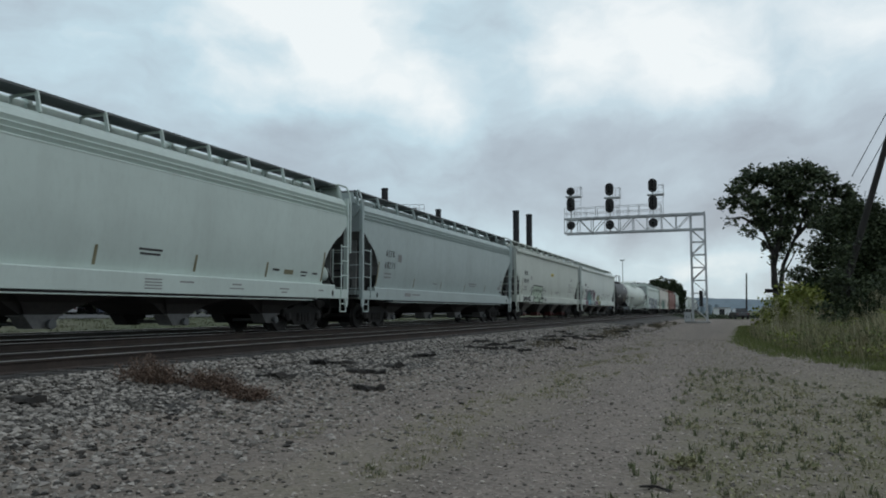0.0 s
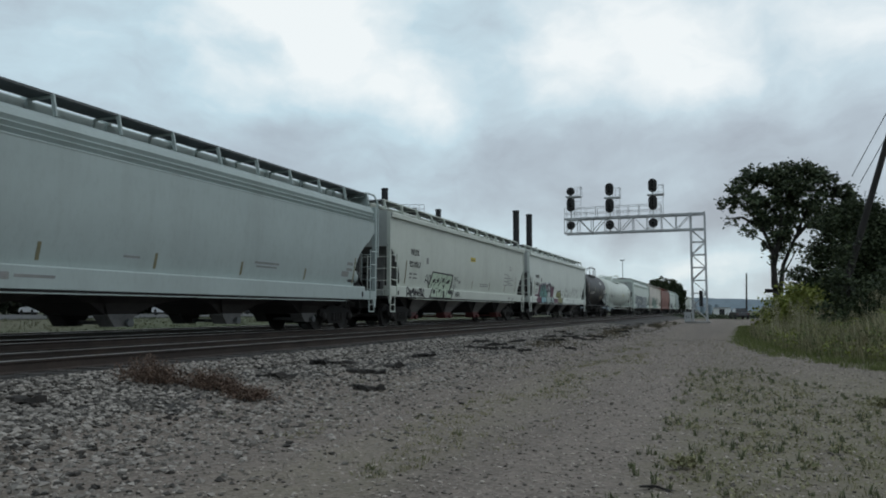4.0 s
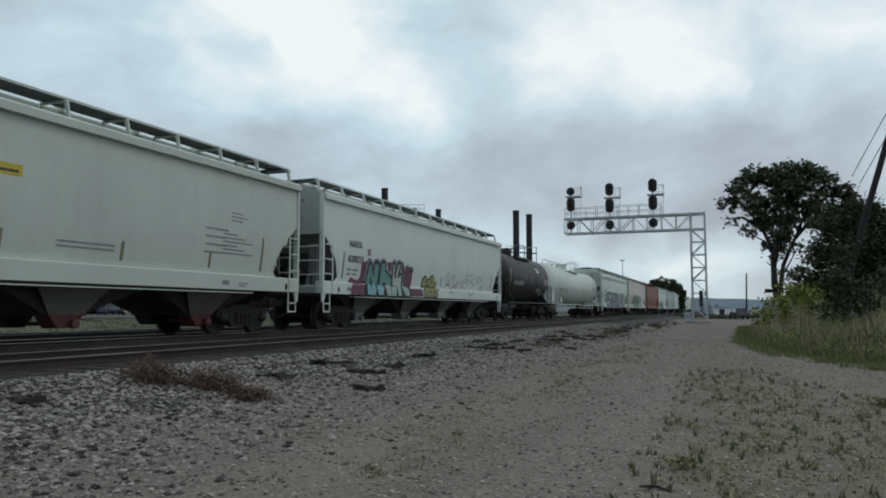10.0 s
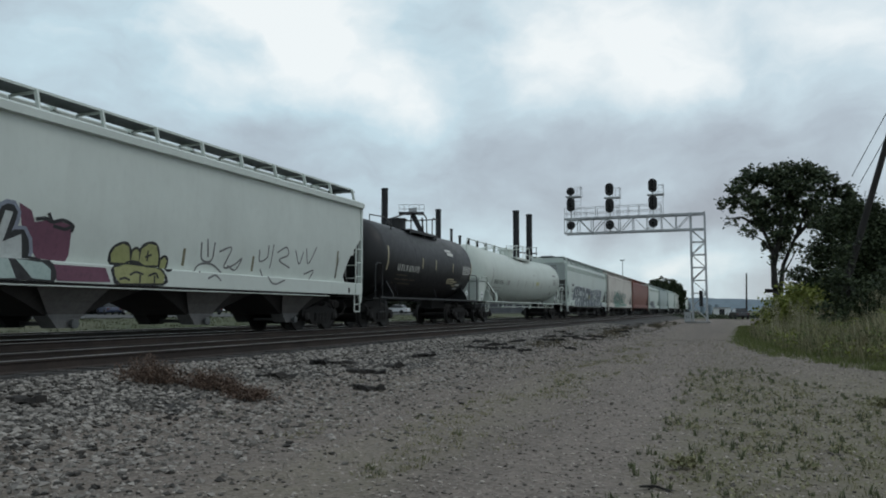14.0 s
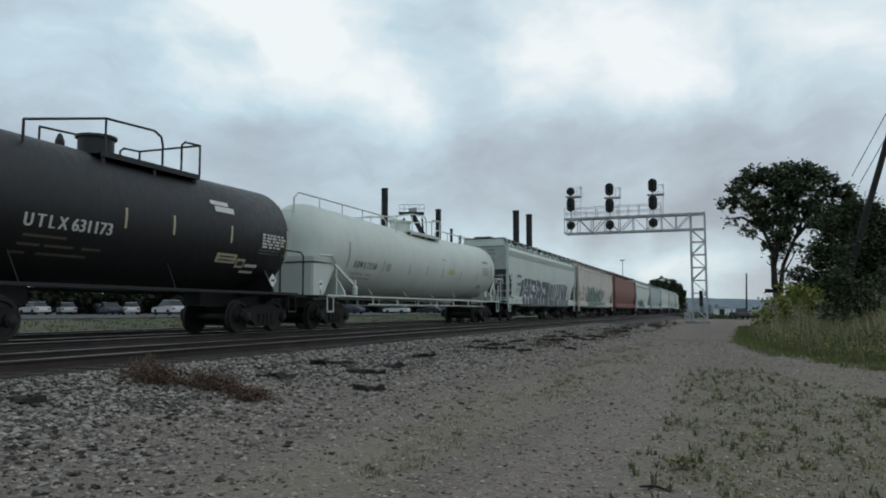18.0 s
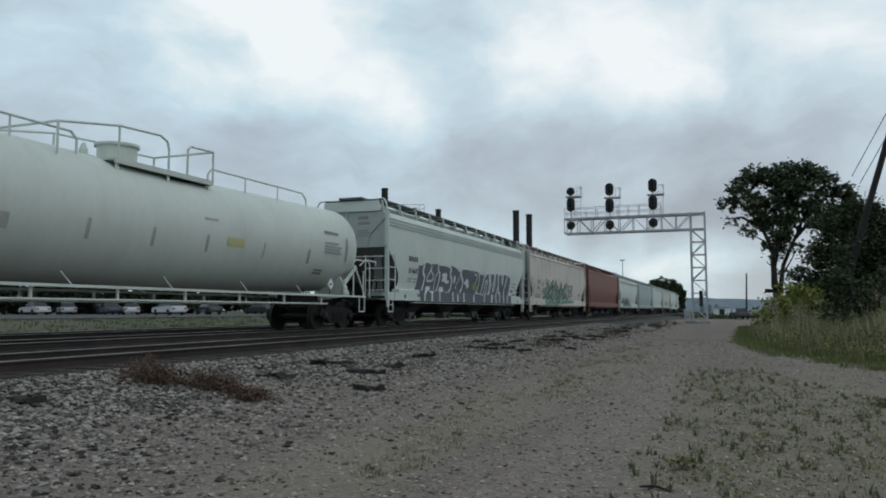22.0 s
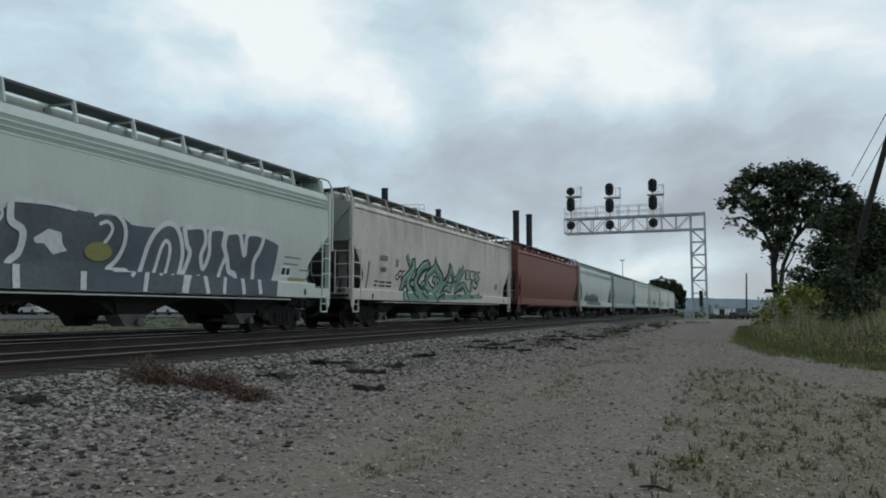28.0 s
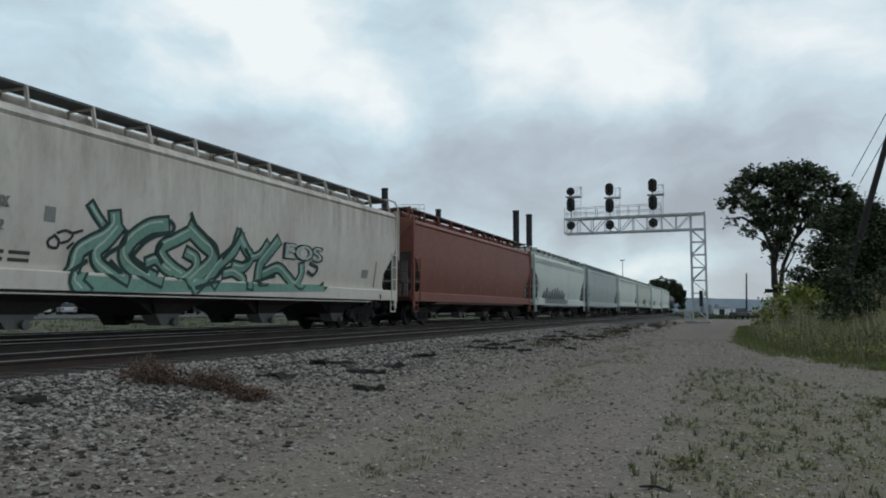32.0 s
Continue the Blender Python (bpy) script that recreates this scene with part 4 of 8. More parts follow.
            for k in range(7):
                y = -L / 2 + 4 + (L - 8) * k / 6
                bm = B()
                box(bm, *sorted((s * 1.42, s * 1.47)), y - 0.03, y + 0.03, 0.86, 1.1)
                part("pipe_hanger", bm, paint, car)
    top = zc + radius
    # manway, platform and railings
    mr, mh, rh = (0.46, 0.42, 1.0) if long_rails else (0.4, 0.42, 1.0)
    # places along the tank: front post, peak, rear bend, stub, end post, and the manway
    pa, pb, pc, pd, pe, pm = (-3.45, -1.8, -0.2, 0.48, 1.48, -0.85) if long_rails else (-3.55, -1.5, 0.28, 0.95, 1.64, -0.8)
    bm = lathe(B(), [(mr, top - 0.15), (mr, top + mh), (mr + 0.06, top + mh), (mr + 0.06, top + mh + 0.06), (mr - 0.1, top + mh + 0.09), (0, top + mh + 0.1)], "Z", 28, (0, pm, 0))
    part("manway", bm, paint, car, "", False)
    bm = B()
    for s in (-1, 1):
        box(bm, *sorted((s * 0.55, s * 1.0)), pb - 0.1, pe, top - 0.12, top - 0.07)
    box(bm, -1.0, 1.0, pc, pe, top - 0.12, top - 0.07)
    part("top_platform", bm, paint, car)
    for s in (-1, 1):
        bm = B()
        box(bm, *sorted((s * 0.975, s * 1.02)), pb - 0.1, pe, top - 0.2, top - 0.08)
        for y in (pb, (pb + pe) / 2, pe - 0.1):
            box(bm, *sorted((s * 0.93, s * 0.97)), y - 0.04, y + 0.04, zc + math.sqrt(radius ** 2 - 0.9) - 0.08, top - 0.125)
        part("platform_frame", bm, paint, car)
    bm = B()
    box(bm, -0.97, 0.97, pe - 0.04, pe, top - 0.2, top - 0.125)
    part("platform_end", bm, paint, car)
    up = 0.72 * rh
    low = 0.38 if long_rails else 0.15
    for s in (-1, 1):
        bm = B()
        x = s * 1.0
        start = [(x, pa, top - 0.3), (x, pa, top + low * rh)] if long_rails or s > 0 else []
        pipe(bm, start + [(x, pb, top + up - 0.06), (x, pc - 0.3, top + up), (x, pc - 0.06, top + up - 0.1), (x, pc, top + up - 0.3), (x, pc, top - 0.1)], 0.028, 8)
        rod(bm, (x, pb, top + up - 0.06), (x, pb, top - 0.2), 0.026)
        part("safety_railing", bm, paint, car)
        bm = B()
        pipe(bm, [(x, pd, top - 0.1), (x, pd, top + up - 0.15), (x, pd + 0.12, top + up - 0.05), (x, pe, top + up - 0.02), (x, pe, top - 0.15)], 0.028, 8)
        part("safety_railing", bm, paint, car)
    for y, z in ((pa, top + low * rh), (pe, top + up - 0.02))[0 if long_rails else 1:]:
        part("end_railing", rod(B(), (-1.0, y, z), (1.0, y, z), 0.028), paint, car)
    bm = lathe(B(), [(0.1, top - 0.1), (0.1, top + 0.15), (0.04, top + 0.3), (0.0, top + 0.32)], "Z", 12, (0.1, pm - 1.1, 0))
    part("relief_valve", bm, paint, car)
    if long_rails:
        for e in (-1, 1):
            for s in (1,):
                bm = B()
                ya, yb = (1.65, 6.65) if e > 0 else (-2.7, -10.72)
                x, z = s * 0.7, top - 0.08
                pipe(bm, [(x, ya, z - 0.1), (x, ya, z + 0.25), (x, ya + e * 0.15, z + 0.4), (x, yb - e * 0.25, z + 0.42), (x, yb, z + 0.22), (x, yb, z - 0.3)], 0.028, 8)
                posts = 5 if e < 0 else 3
                for k in range(1, posts):
                    y = ya + (yb - ya) * k / posts
                    rod(bm, (x, y, z - 0.1), (x, y, z + 0.42), 0.022)
                part("top_railing", bm, paint, car)
            bm = B()
            box(bm, -0.3, 0.3, *sorted((e * 1.8, e * (half[e] - 1.15))), top - 0.02, top + 0.02)
            part("catwalk", bm, paint, car)
            ladder(car, paint, "end_ladder", (-0.25, e * (half[e] - 0.05), 1.2), (-0.25, e * (half[e] - 0.35), top), (0.5, 0, 0), 8)
    return car


CARS = {}
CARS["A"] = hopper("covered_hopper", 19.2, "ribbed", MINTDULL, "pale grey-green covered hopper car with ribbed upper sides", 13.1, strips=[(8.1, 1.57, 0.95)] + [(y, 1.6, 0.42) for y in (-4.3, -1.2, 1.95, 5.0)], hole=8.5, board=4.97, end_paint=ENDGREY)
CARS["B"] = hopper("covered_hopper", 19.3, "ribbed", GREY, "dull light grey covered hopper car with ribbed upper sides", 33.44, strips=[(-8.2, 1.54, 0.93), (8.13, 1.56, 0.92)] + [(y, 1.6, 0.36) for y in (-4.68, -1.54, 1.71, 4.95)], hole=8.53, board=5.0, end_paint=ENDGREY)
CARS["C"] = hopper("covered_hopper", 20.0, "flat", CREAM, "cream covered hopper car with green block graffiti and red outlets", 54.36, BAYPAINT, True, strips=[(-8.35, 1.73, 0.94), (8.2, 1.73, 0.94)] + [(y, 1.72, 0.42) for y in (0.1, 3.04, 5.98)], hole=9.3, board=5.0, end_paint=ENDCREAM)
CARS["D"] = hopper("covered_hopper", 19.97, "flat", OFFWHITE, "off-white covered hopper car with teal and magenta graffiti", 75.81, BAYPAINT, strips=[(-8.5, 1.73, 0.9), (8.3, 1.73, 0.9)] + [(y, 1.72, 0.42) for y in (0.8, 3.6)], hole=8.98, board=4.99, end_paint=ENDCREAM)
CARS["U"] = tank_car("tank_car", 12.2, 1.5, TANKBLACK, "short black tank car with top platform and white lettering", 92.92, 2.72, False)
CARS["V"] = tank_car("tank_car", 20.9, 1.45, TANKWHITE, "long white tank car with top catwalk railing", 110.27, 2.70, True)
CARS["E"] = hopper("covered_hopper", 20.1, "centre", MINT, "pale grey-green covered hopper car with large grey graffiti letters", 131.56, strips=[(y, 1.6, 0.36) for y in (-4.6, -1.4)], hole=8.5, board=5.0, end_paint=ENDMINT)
CARS["F"] = hopper("covered_hopper", 19.85, "round", STAINED, "stained white covered hopper car with green graffiti", 153.12, strips=[(8.2, 1.5, 0.95)], hole=8.4, board=5.0, end_paint=ENDSTAIN_SHADE)
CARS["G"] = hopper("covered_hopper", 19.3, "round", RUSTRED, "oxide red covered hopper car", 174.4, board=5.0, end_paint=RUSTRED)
CARS["H"] = hopper("covered_hopper", 18.3, "ribbed", MINT, "pale grey-green covered hopper car with low grey graffiti", 194.39)
CARS["I"] = hopper("covered_hopper", 18.7, "round", GREY, "light grey covered hopper car", 214.59)
CARS["J"] = hopper("covered_hopper", 18.0, "flat", MINT, "plain pale grey-green covered hopper car", 234.59)
CARS["K"] = hopper("covered_hopper", 18.0, "flat", CREAM, "cream covered hopper car", 254.19)
CARS["L"] = hopper("covered_hopper", 18.0, "round", OFFWHITE, "off-white covered hopper car", 273.79)
CARS["M"] = hopper("covered_hopper", 18.0, "flat", OFFWHITE, "plain off-white covered hopper car", 293.19)
CARS["N"] = tank_car("tank_car", 16.0, 1.5, TANKBLACK, "black tank car at the tail of the train", 311.79, 2.72, False)


# ---- clouds and distance ----
bm = B()
bmesh.ops.create_icosphere(bm, subdivisions=4, radius=3200)
bmesh.ops.delete(bm, geom=[v for v in bm.verts if v.co.z < -250], context="VERTS")
cloud_layer = part("cloud_layer", bm, CLOUD, None, "", True)
tagged(cloud_layer, "overcast grey-blue cloud layer with bright breaks", "sky", "", "structure")


def ridge(name, dist, x0, x1, height, material, label, seed, base=0.0):
    """A long wooded ridge far behind the place."""
    n = 90
    verts, faces = [], []
    for k in range(n + 1):
        x = x0 + (x1 - x0) * k / n
        fall = smooth01((k / n) * 4) * smooth01((1 - k / n) * 4)
        h = height * (0.35 + 0.65 * fall) * (0.75 + 0.5 * noise.noise((x * 0.0045, seed, 0))) + height * 0.09 * noise.noise((x * 0.03, seed, 5))
        verts += [(x, dist, base - 2), (x, dist + 60, max(h, 1) + base), (x, dist + 300, max(h, 1) * 0.8 + base)]
    for k in range(n):
        a = k * 3
        faces += [(a, a + 3, a + 4, a + 1), (a + 1, a + 4, a + 5, a + 2)]
    return raw(name, verts, faces, material, label, "structure", "hills")


# distance haze is put into this flat blue colour
HAZE = surface("painted_haze_blue", (0.17, 0.22, 0.26), (0.21, 0.26, 0.29), 0.01, 1.0, 0, 0)
ridge("backdrop_hills", 2600, -1900, 1500, 54, HAZE, "distant hills painted haze blue", 2.0)


# ---- signal bridge ----
def signal_bridge():
    top = thing("signal_bridge", pose(-2.8, 75.7, 0), "galvanised lattice cantilever signal bridge over two tracks", "signal bridge")
    span, z0, z1, w = 12.95, 9.08, 10.58, 1.3
    label = ""
    for y in (0, w):
        for z in (z0, z1):
            bm = beam(B(), (0.7, y, z), (-span, y, z), 0.15, 0.15)
            part("chord", bm, GALV, top)
        for x in (-0.65, 0.65):
            bm = beam(B(), (x, y, 0.2), (x, y, z1 + 0.15), 0.16, 0.16)
            part("leg", bm, GALV, top)
    bays = 9
    for k in range(bays + 1):
        x = -0.65 - (span - 0.65) * k / bays
        for y in (0, w):
            bm = beam(B(), (x, y, z0), (x, y, z1), 0.07, 0.07)
            part("lattice_post", bm, GALV, top)
            if k < bays:
                x2 = -0.65 - (span - 0.65) * (k + 1) / bays
                a, b = ((x, z0), (x2, z1)) if k % 2 else ((x, z1), (x2, z0))
                bm = beam(B(), (a[0], y, a[1]), (b[0], y, b[1]), 0.07, 0.07)
                part("lattice_diagonal", bm, GALV, top)
        for z in (z0, z1):
            bm = beam(B(), (x, 0, z), (x, w, z), 0.07, 0.07)
            part("cross_tie", bm, GALV, top)
    rungs = 7
    for k in range(rungs):
        za, zb = 0.4 + (z0 - 0.4) * k / rungs, 0.4 + (z0 - 0.4) * (k + 1) / rungs
        for y in (0, w):
            a, b = (-0.65, 0.65) if k % 2 else (0.65, -0.65)
            part("leg_diagonal", beam(B(), (a, y, za), (b, y, zb), 0.08, 0.08), GALV, top)
            part("leg_strut", beam(B(), (-0.65, y, zb), (0.65, y, zb), 0.08, 0.08), GALV, top)
        for x in (-0.65, 0.65):
            part("leg_strut", beam(B(), (x, 0, zb), (x, w, zb), 0.08, 0.08), GALV, top)
            part("leg_diagonal", beam(B(), (x, 0, za), (x, w, zb), 0.08, 0.08), GALV, top)
    bm = B()
    box(bm, -0.95, 0.95, -0.3, w + 0.3, -0.2, 0.2, 0.04)
    part("footing", bm, CONCRETE, top, "pale concrete footing")
    bm = B()
    box(bm, -span, 0.2, 0.2, w - 0.2, z1 + 0.08, z1 + 0.13)
    part("walkway", bm, GALV, top, "grated walkway")
    for y in (0.1, w - 0.1):
        bm = B()
        for z in (z1 + 0.6, z1 + 1.15):
            rod(bm, (-span, y, z), (-3.4, y, z), 0.025)
        part("handrail", bm, GALV, top)
        for k in range(10):
            x = -3.4 - (span - 3.4) * k / 9
            part("rail_post", rod(B(), (x, y, z1), (x, y, z1 + 1.15), 0.025), GALV, top)
    part("equipment_box", box(B(), 0.0, 0.32, -0.5, -0.1, 1.6, 3.1, 0.03), SIGBLACK, top, "black equipment box on the leg")
    # signal masts: position along the arm and heads as (height, half height)
    masts = ((-12.2, ((9.85, 0.44), (12.0, 0.72), (13.35, 0.38))), (-8.28, ((9.75, 0.47), (11.7, 0.72), (13.35, 0.64))), (-4.08, ((9.78, 0.47), (11.78, 0.72), (13.5, 0.68))))
    for x, heads in masts:
        mast = part("signal_mast", rod(B(), (x, -0.15, 9.0), (x, -0.15, heads[-1][0]), 0.07, 8), GALV, top)
        bm = B()
        zp = heads[1][0] + 0.85
        box(bm, x - 0.55, x + 1.0, -0.3, 0.75, zp - 0.05, zp + 0.05)
        part("head_platform", bm, GALV, top)
        bm = B()
        for dx in (0.25, 0.95):
            rod(bm, (x + dx, 0.1, z1), (x + dx, 0.1, zp + 1.0), 0.022)
        for k in range(9):
            z = z1 + 0.3 + k * (zp + 0.7 - z1) / 8
            rod(bm, (x + 0.25, 0.1, z), (x + 0.95, 0.1, z), 0.016)
        part("mast_ladder", bm, GALV, top)
        bm = B()
        pipe(bm, [(x + 0.98, -0.28, zp), (x + 0.98, -0.28, zp + 1.0), (x + 0.98, 0.72, zp + 1.0), (x + 0.98, 0.72, zp)], 0.022)
        pipe(bm, [(x + 0.45, 0.72, zp), (x + 0.45, 0.72, zp + 1.0), (x + 0.98, 0.72, zp + 1.0)], 0.022)
        part("platform_railing", bm, GALV, top)
        for z, hh in heads:
            bm = B()
            r = 0.42
            outline = []
            for k in range(24):
                t = 2 * math.pi * k / 24
                outline.append((x + r * math.cos(t), z + r * math.sin(t) + (hh - r if math.sin(t) >= 0 else -(hh - r)) * (1 if hh > r else 0)))
            prism(bm, outline, "Y", -0.42, -0.36)
            box(bm, x - 0.2, x + 0.2, -0.36, -0.12, z - hh * 0.75, z + hh * 0.75, 0.03)
            head = part("signal_head", bm, SIGBLACK, mast, "black oval signal head")
            count = 1 if hh < 0.5 else 2 if hh < 0.66 else 3
            for k in range(count):
                zz = z + (k - (count - 1) / 2) * 0.36
                bm = B()
                prism(bm, [(x + 0.14 * math.cos(t), zz + 0.14 * math.sin(t)) for t in [math.pi * (-0.15 + 1.3 * i / 10) for i in range(11)]] + [(x + 0.12 * math.cos(t), zz + 0.12 * math.sin(t)) for t in [math.pi * (-0.15 + 1.3 * i / 10) for i in range(10, -1, -1)]], "Y", -0.7, -0.42)
                part("lens_hood", bm, SIGBLACK, mast)
                bm = lathe(B(), [(0.11, -0.46), (0.08, -0.48), (0, -0.49)], "Y", 16, (x, 0, zz))
                part("lens", bm, LENS, mast)
    return top


signal_bridge()


# ---- plants ----
def blades(spots, height, width, spread, per, lean=0.35, seed=1):
    """Tufts of narrow upright blades: returns vertices and faces."""
    rnd = random.Random(seed)
    verts, faces = [], []
    for (x, y, k) in spots:
        for _ in range(per):
            a, r = rnd.uniform(0, 6.283), spread * math.sqrt(rnd.random())
            bx, by = x + r * math.cos(a), y + r * math.sin(a)
            h = height * k * rnd.uniform(0.45, 1.1)
            t = rnd.uniform(0, 6.283)
            wx, wy = width * math.cos(t), width * math.sin(t)
            la = rnd.uniform(0, 6.283)
            lx, ly = lean * h * math.cos(la) * rnd.random(), lean * h * math.sin(la) * rnd.random()
            z = ground_z(bx, by) - 0.01
            i = len(verts)
            verts += [(bx - wx, by - wy, z), (bx + wx, by + wy, z), (bx + lx * 0.4 + wx * 0.7, by + ly * 0.4 + wy * 0.7, z + h * 0.6), (bx + lx * 0.4 - wx * 0.7, by + ly * 0.4 - wy * 0.7, z + h * 0.6), (bx + lx, by + ly, z + h)]
            faces += [(i, i + 1, i + 2, i + 3), (i + 3, i + 2, i + 4)]
    return verts, faces


def leaves(clumps, count, size, seed, tuft=0.3):
    """Small leaves in tufts that fill ellipsoid clumps (x, y, z, rx, ry, rz)."""
    rnd = random.Random(seed)
    total = sum(c[3] * c[4] * c[5] for c in clumps)
    verts, faces = [], []
    for cx, cy, cz, rx, ry, rz in clumps:
        n = max(40, int(count * rx * ry * rz / total))
        tufts = max(6, n // 26)
        for _ in range(tufts):
            v = Vector((rnd.gauss(0, 1), rnd.gauss(0, 1), rnd.gauss(0, 1))).normalized() * (rnd.random() ** 0.4) * rnd.uniform(0.8, 1.18)
            t = Vector((cx + v.x * rx, cy + v.y * ry, cz + v.z * rz))
            spread = tuft * rnd.uniform(0.5, 1.2)
            for _ in range(n // tufts):
                p = t + Vector((rnd.gauss(0, spread), rnd.gauss(0, spread), rnd.gauss(0, spread * 0.7)))
                s = size * rnd.uniform(0.6, 1.4)
                q = Euler((rnd.uniform(-1.1, 1.1), rnd.uniform(-1.1, 1.1), rnd.uniform(0, 6.28))).to_matrix()
                i = len(verts)
                for a, b, c in ((0, -s, 0), (s * 0.55, 0, s * 0.12), (0, s, 0), (-s * 0.55, 0, s * 0.12)):
                    verts.append(tuple(p + q @ Vector((a, b, c))))
                faces.append((i, i + 1, i + 2, i + 3))
    return verts, faces


def limb(bm, pts, r0, r1, seg=8):
    n = len(pts) - 1
    for k in range(n):
        rod(bm, pts[k], pts[k + 1], r0 + (r1 - r0) * k / n, seg, r0 + (r1 - r0) * (k + 1) / n)


def tree(name, at, trunk_lines, clumps, count, size, leaf, label, seed, tuft=0.3):
    t = thing(name, pose(*at), label, "tree")
    bm = B()
    for pts, r0, r1 in trunk_lines:
        limb(bm, pts, r0, r1)
    part("trunk", bm, BARK, t, "", True)
    v, f_ = leaves(clumps, count, size, seed, tuft)
    me = bpy.data.meshes.new("crown")
    me.from_pydata(v, [], f_)
    me.materials.append(leaf)
    crown = new("crown", me)
    crown.parent = t
    return t


# broad spreading tree; local x runs across the view
V_ = radians(21.06)


def across(r, d, z):
    """A spot r metres across the view, d metres deeper, z up."""
    return (r * math.cos(V_) - d * math.sin(V_), r * math.sin(V_) + d * math.cos(V_), z)


def clump(r, d, z, rr, rz):
    x, y, z = across(r, d, z)
    return (x, y, z, rr, rr, rz)


TALL = 1.15


def lift(lines_, clumps):
    """Draws a tree's limbs and crown up by the factor TALL."""
    up = [([(x, y, z * TALL) for x, y, z in pts], a, b) for pts, a, b in lines_]
    return up, [(x * 0.93, y * 0.93, z * TALL, a * 0.95, b * 0.95, c * 1.05) for x, y, z, a, b, c in clumps]


SPREADING = lift(
     [([across(0, 0, 0), across(-0.1, 0, 2.0), across(-0.15, 0.1, 3.6)], 0.2, 0.16),
      ([across(-0.15, 0.1, 2.2), across(-0.2, 0, 4.2), across(-0.9, 0.3, 5.8), across(-2.2, 0.4, 6.9)], 0.16, 0.05),
      ([across(0.1, 0, 1.6), across(0.5, 0.2, 3.4), across(1.4, 0, 5.2), across(2.4, 0.2, 7.0)], 0.16, 0.04),
      ([across(-0.15, 0, 3.4), across(0.2, -0.3, 5.4), across(0.3, -0.2, 7.4)], 0.17, 0.05),
      ([across(1.2, 0, 4.8), across(2.6, 0.4, 6.0), across(3.8, 0.2, 6.6)], 0.1, 0.03),
      ([across(-0.8, 0.2, 5.5), across(-2.2, -0.3, 5.9), across(-3.0, -0.2, 5.8)], 0.09, 0.02),
      ([across(0.2, 0, 4.2), across(0.8, 0.3, 5.6), across(1.2, 0.4, 7.4)], 0.09, 0.03),
      ([across(-0.2, 0, 4.0), across(-0.9, -0.2, 4.7), across(-1.7, -0.1, 5.1)], 0.07, 0.02),
      ([across(0.3, 0, 2.8), across(0.9, 0.1, 3.6), across(1.3, 0, 4.3)], 0.06, 0.02),
      ([across(2.2, 0.2, 5.7), across(3.8, 0.3, 6.3), across(5.1, 0.2, 6.6)], 0.08, 0.02)],
     [clump(-2.4, 0, 7.2, 0.95, 0.6), clump(-1.2, 0.4, 8.0, 1.25, 0.75), clump(0.2, -0.4, 8.1, 1.3, 0.7), clump(1.9, 0.3, 8.3, 1.35, 0.75), clump(3.2, 0, 7.9, 1.3, 0.8), clump(4.2, 0.4, 7.1, 1.0, 0.7),
      clump(-1.5, -0.5, 6.7, 1.1, 0.6), clump(0.2, 0.3, 6.5, 1.2, 0.8), clump(1.8, -0.4, 6.7, 1.3, 0.75), clump(3.2, 0.5, 6.4, 1.1, 0.6), clump(-2.7, 0.2, 5.7, 0.5, 0.3), clump(-0.1, 0, 5.0, 0.6, 0.6), clump(1.4, 0.4, 5.4, 0.7, 0.5), clump(0.1, 0.2, 4.1, 0.35, 0.5), clump(-1.9, 0.2, 5.2, 0.5, 0.25), clump(-2.9, 0, 6.5, 0.7, 0.45), clump(-0.6, 0.5, 5.7, 0.9, 0.5), clump(2.6, 0, 5.6, 0.9, 0.5), clump(4.6, 0.2, 6.3, 0.8, 0.6), clump(0.9, -0.3, 7.4, 1.5, 0.7), clump(-0.4, 0.1, 4.5, 0.5, 0.4), clump(0.0, 0.2, 5.7, 1.0, 0.7), clump(1.1, 0, 6.0, 1.0, 0.6), clump(0.3, 0, 4.7, 0.7, 0.6), clump(-1.1, 0, 6.0, 0.9, 0.5), clump(5.2, 0, 6.7, 0.9, 0.6), clump(5.0, 0.3, 7.4, 0.8, 0.5), clump(5.6, 0.2, 5.9, 0.7, 0.5), clump(0.8, 0.2, 4.4, 0.5, 0.4), clump(0.4, 0, 5.1, 0.8, 0.5), clump(1.3, 0, 4.3, 0.4, 0.3), clump(-0.3, 0.1, 3.6, 0.3, 0.4), clump(0.2, 0, 3.0, 0.25, 0.35), clump(-1.6, -0.1, 5.1, 0.5, 0.3)])
tree("spreading_tree", (2.65, 49.4, 0.05), SPREADING[0], SPREADING[1], 15500, 0.125, LEAF, "spreading broad-leaved tree with a forked trunk", 11, 0.17)
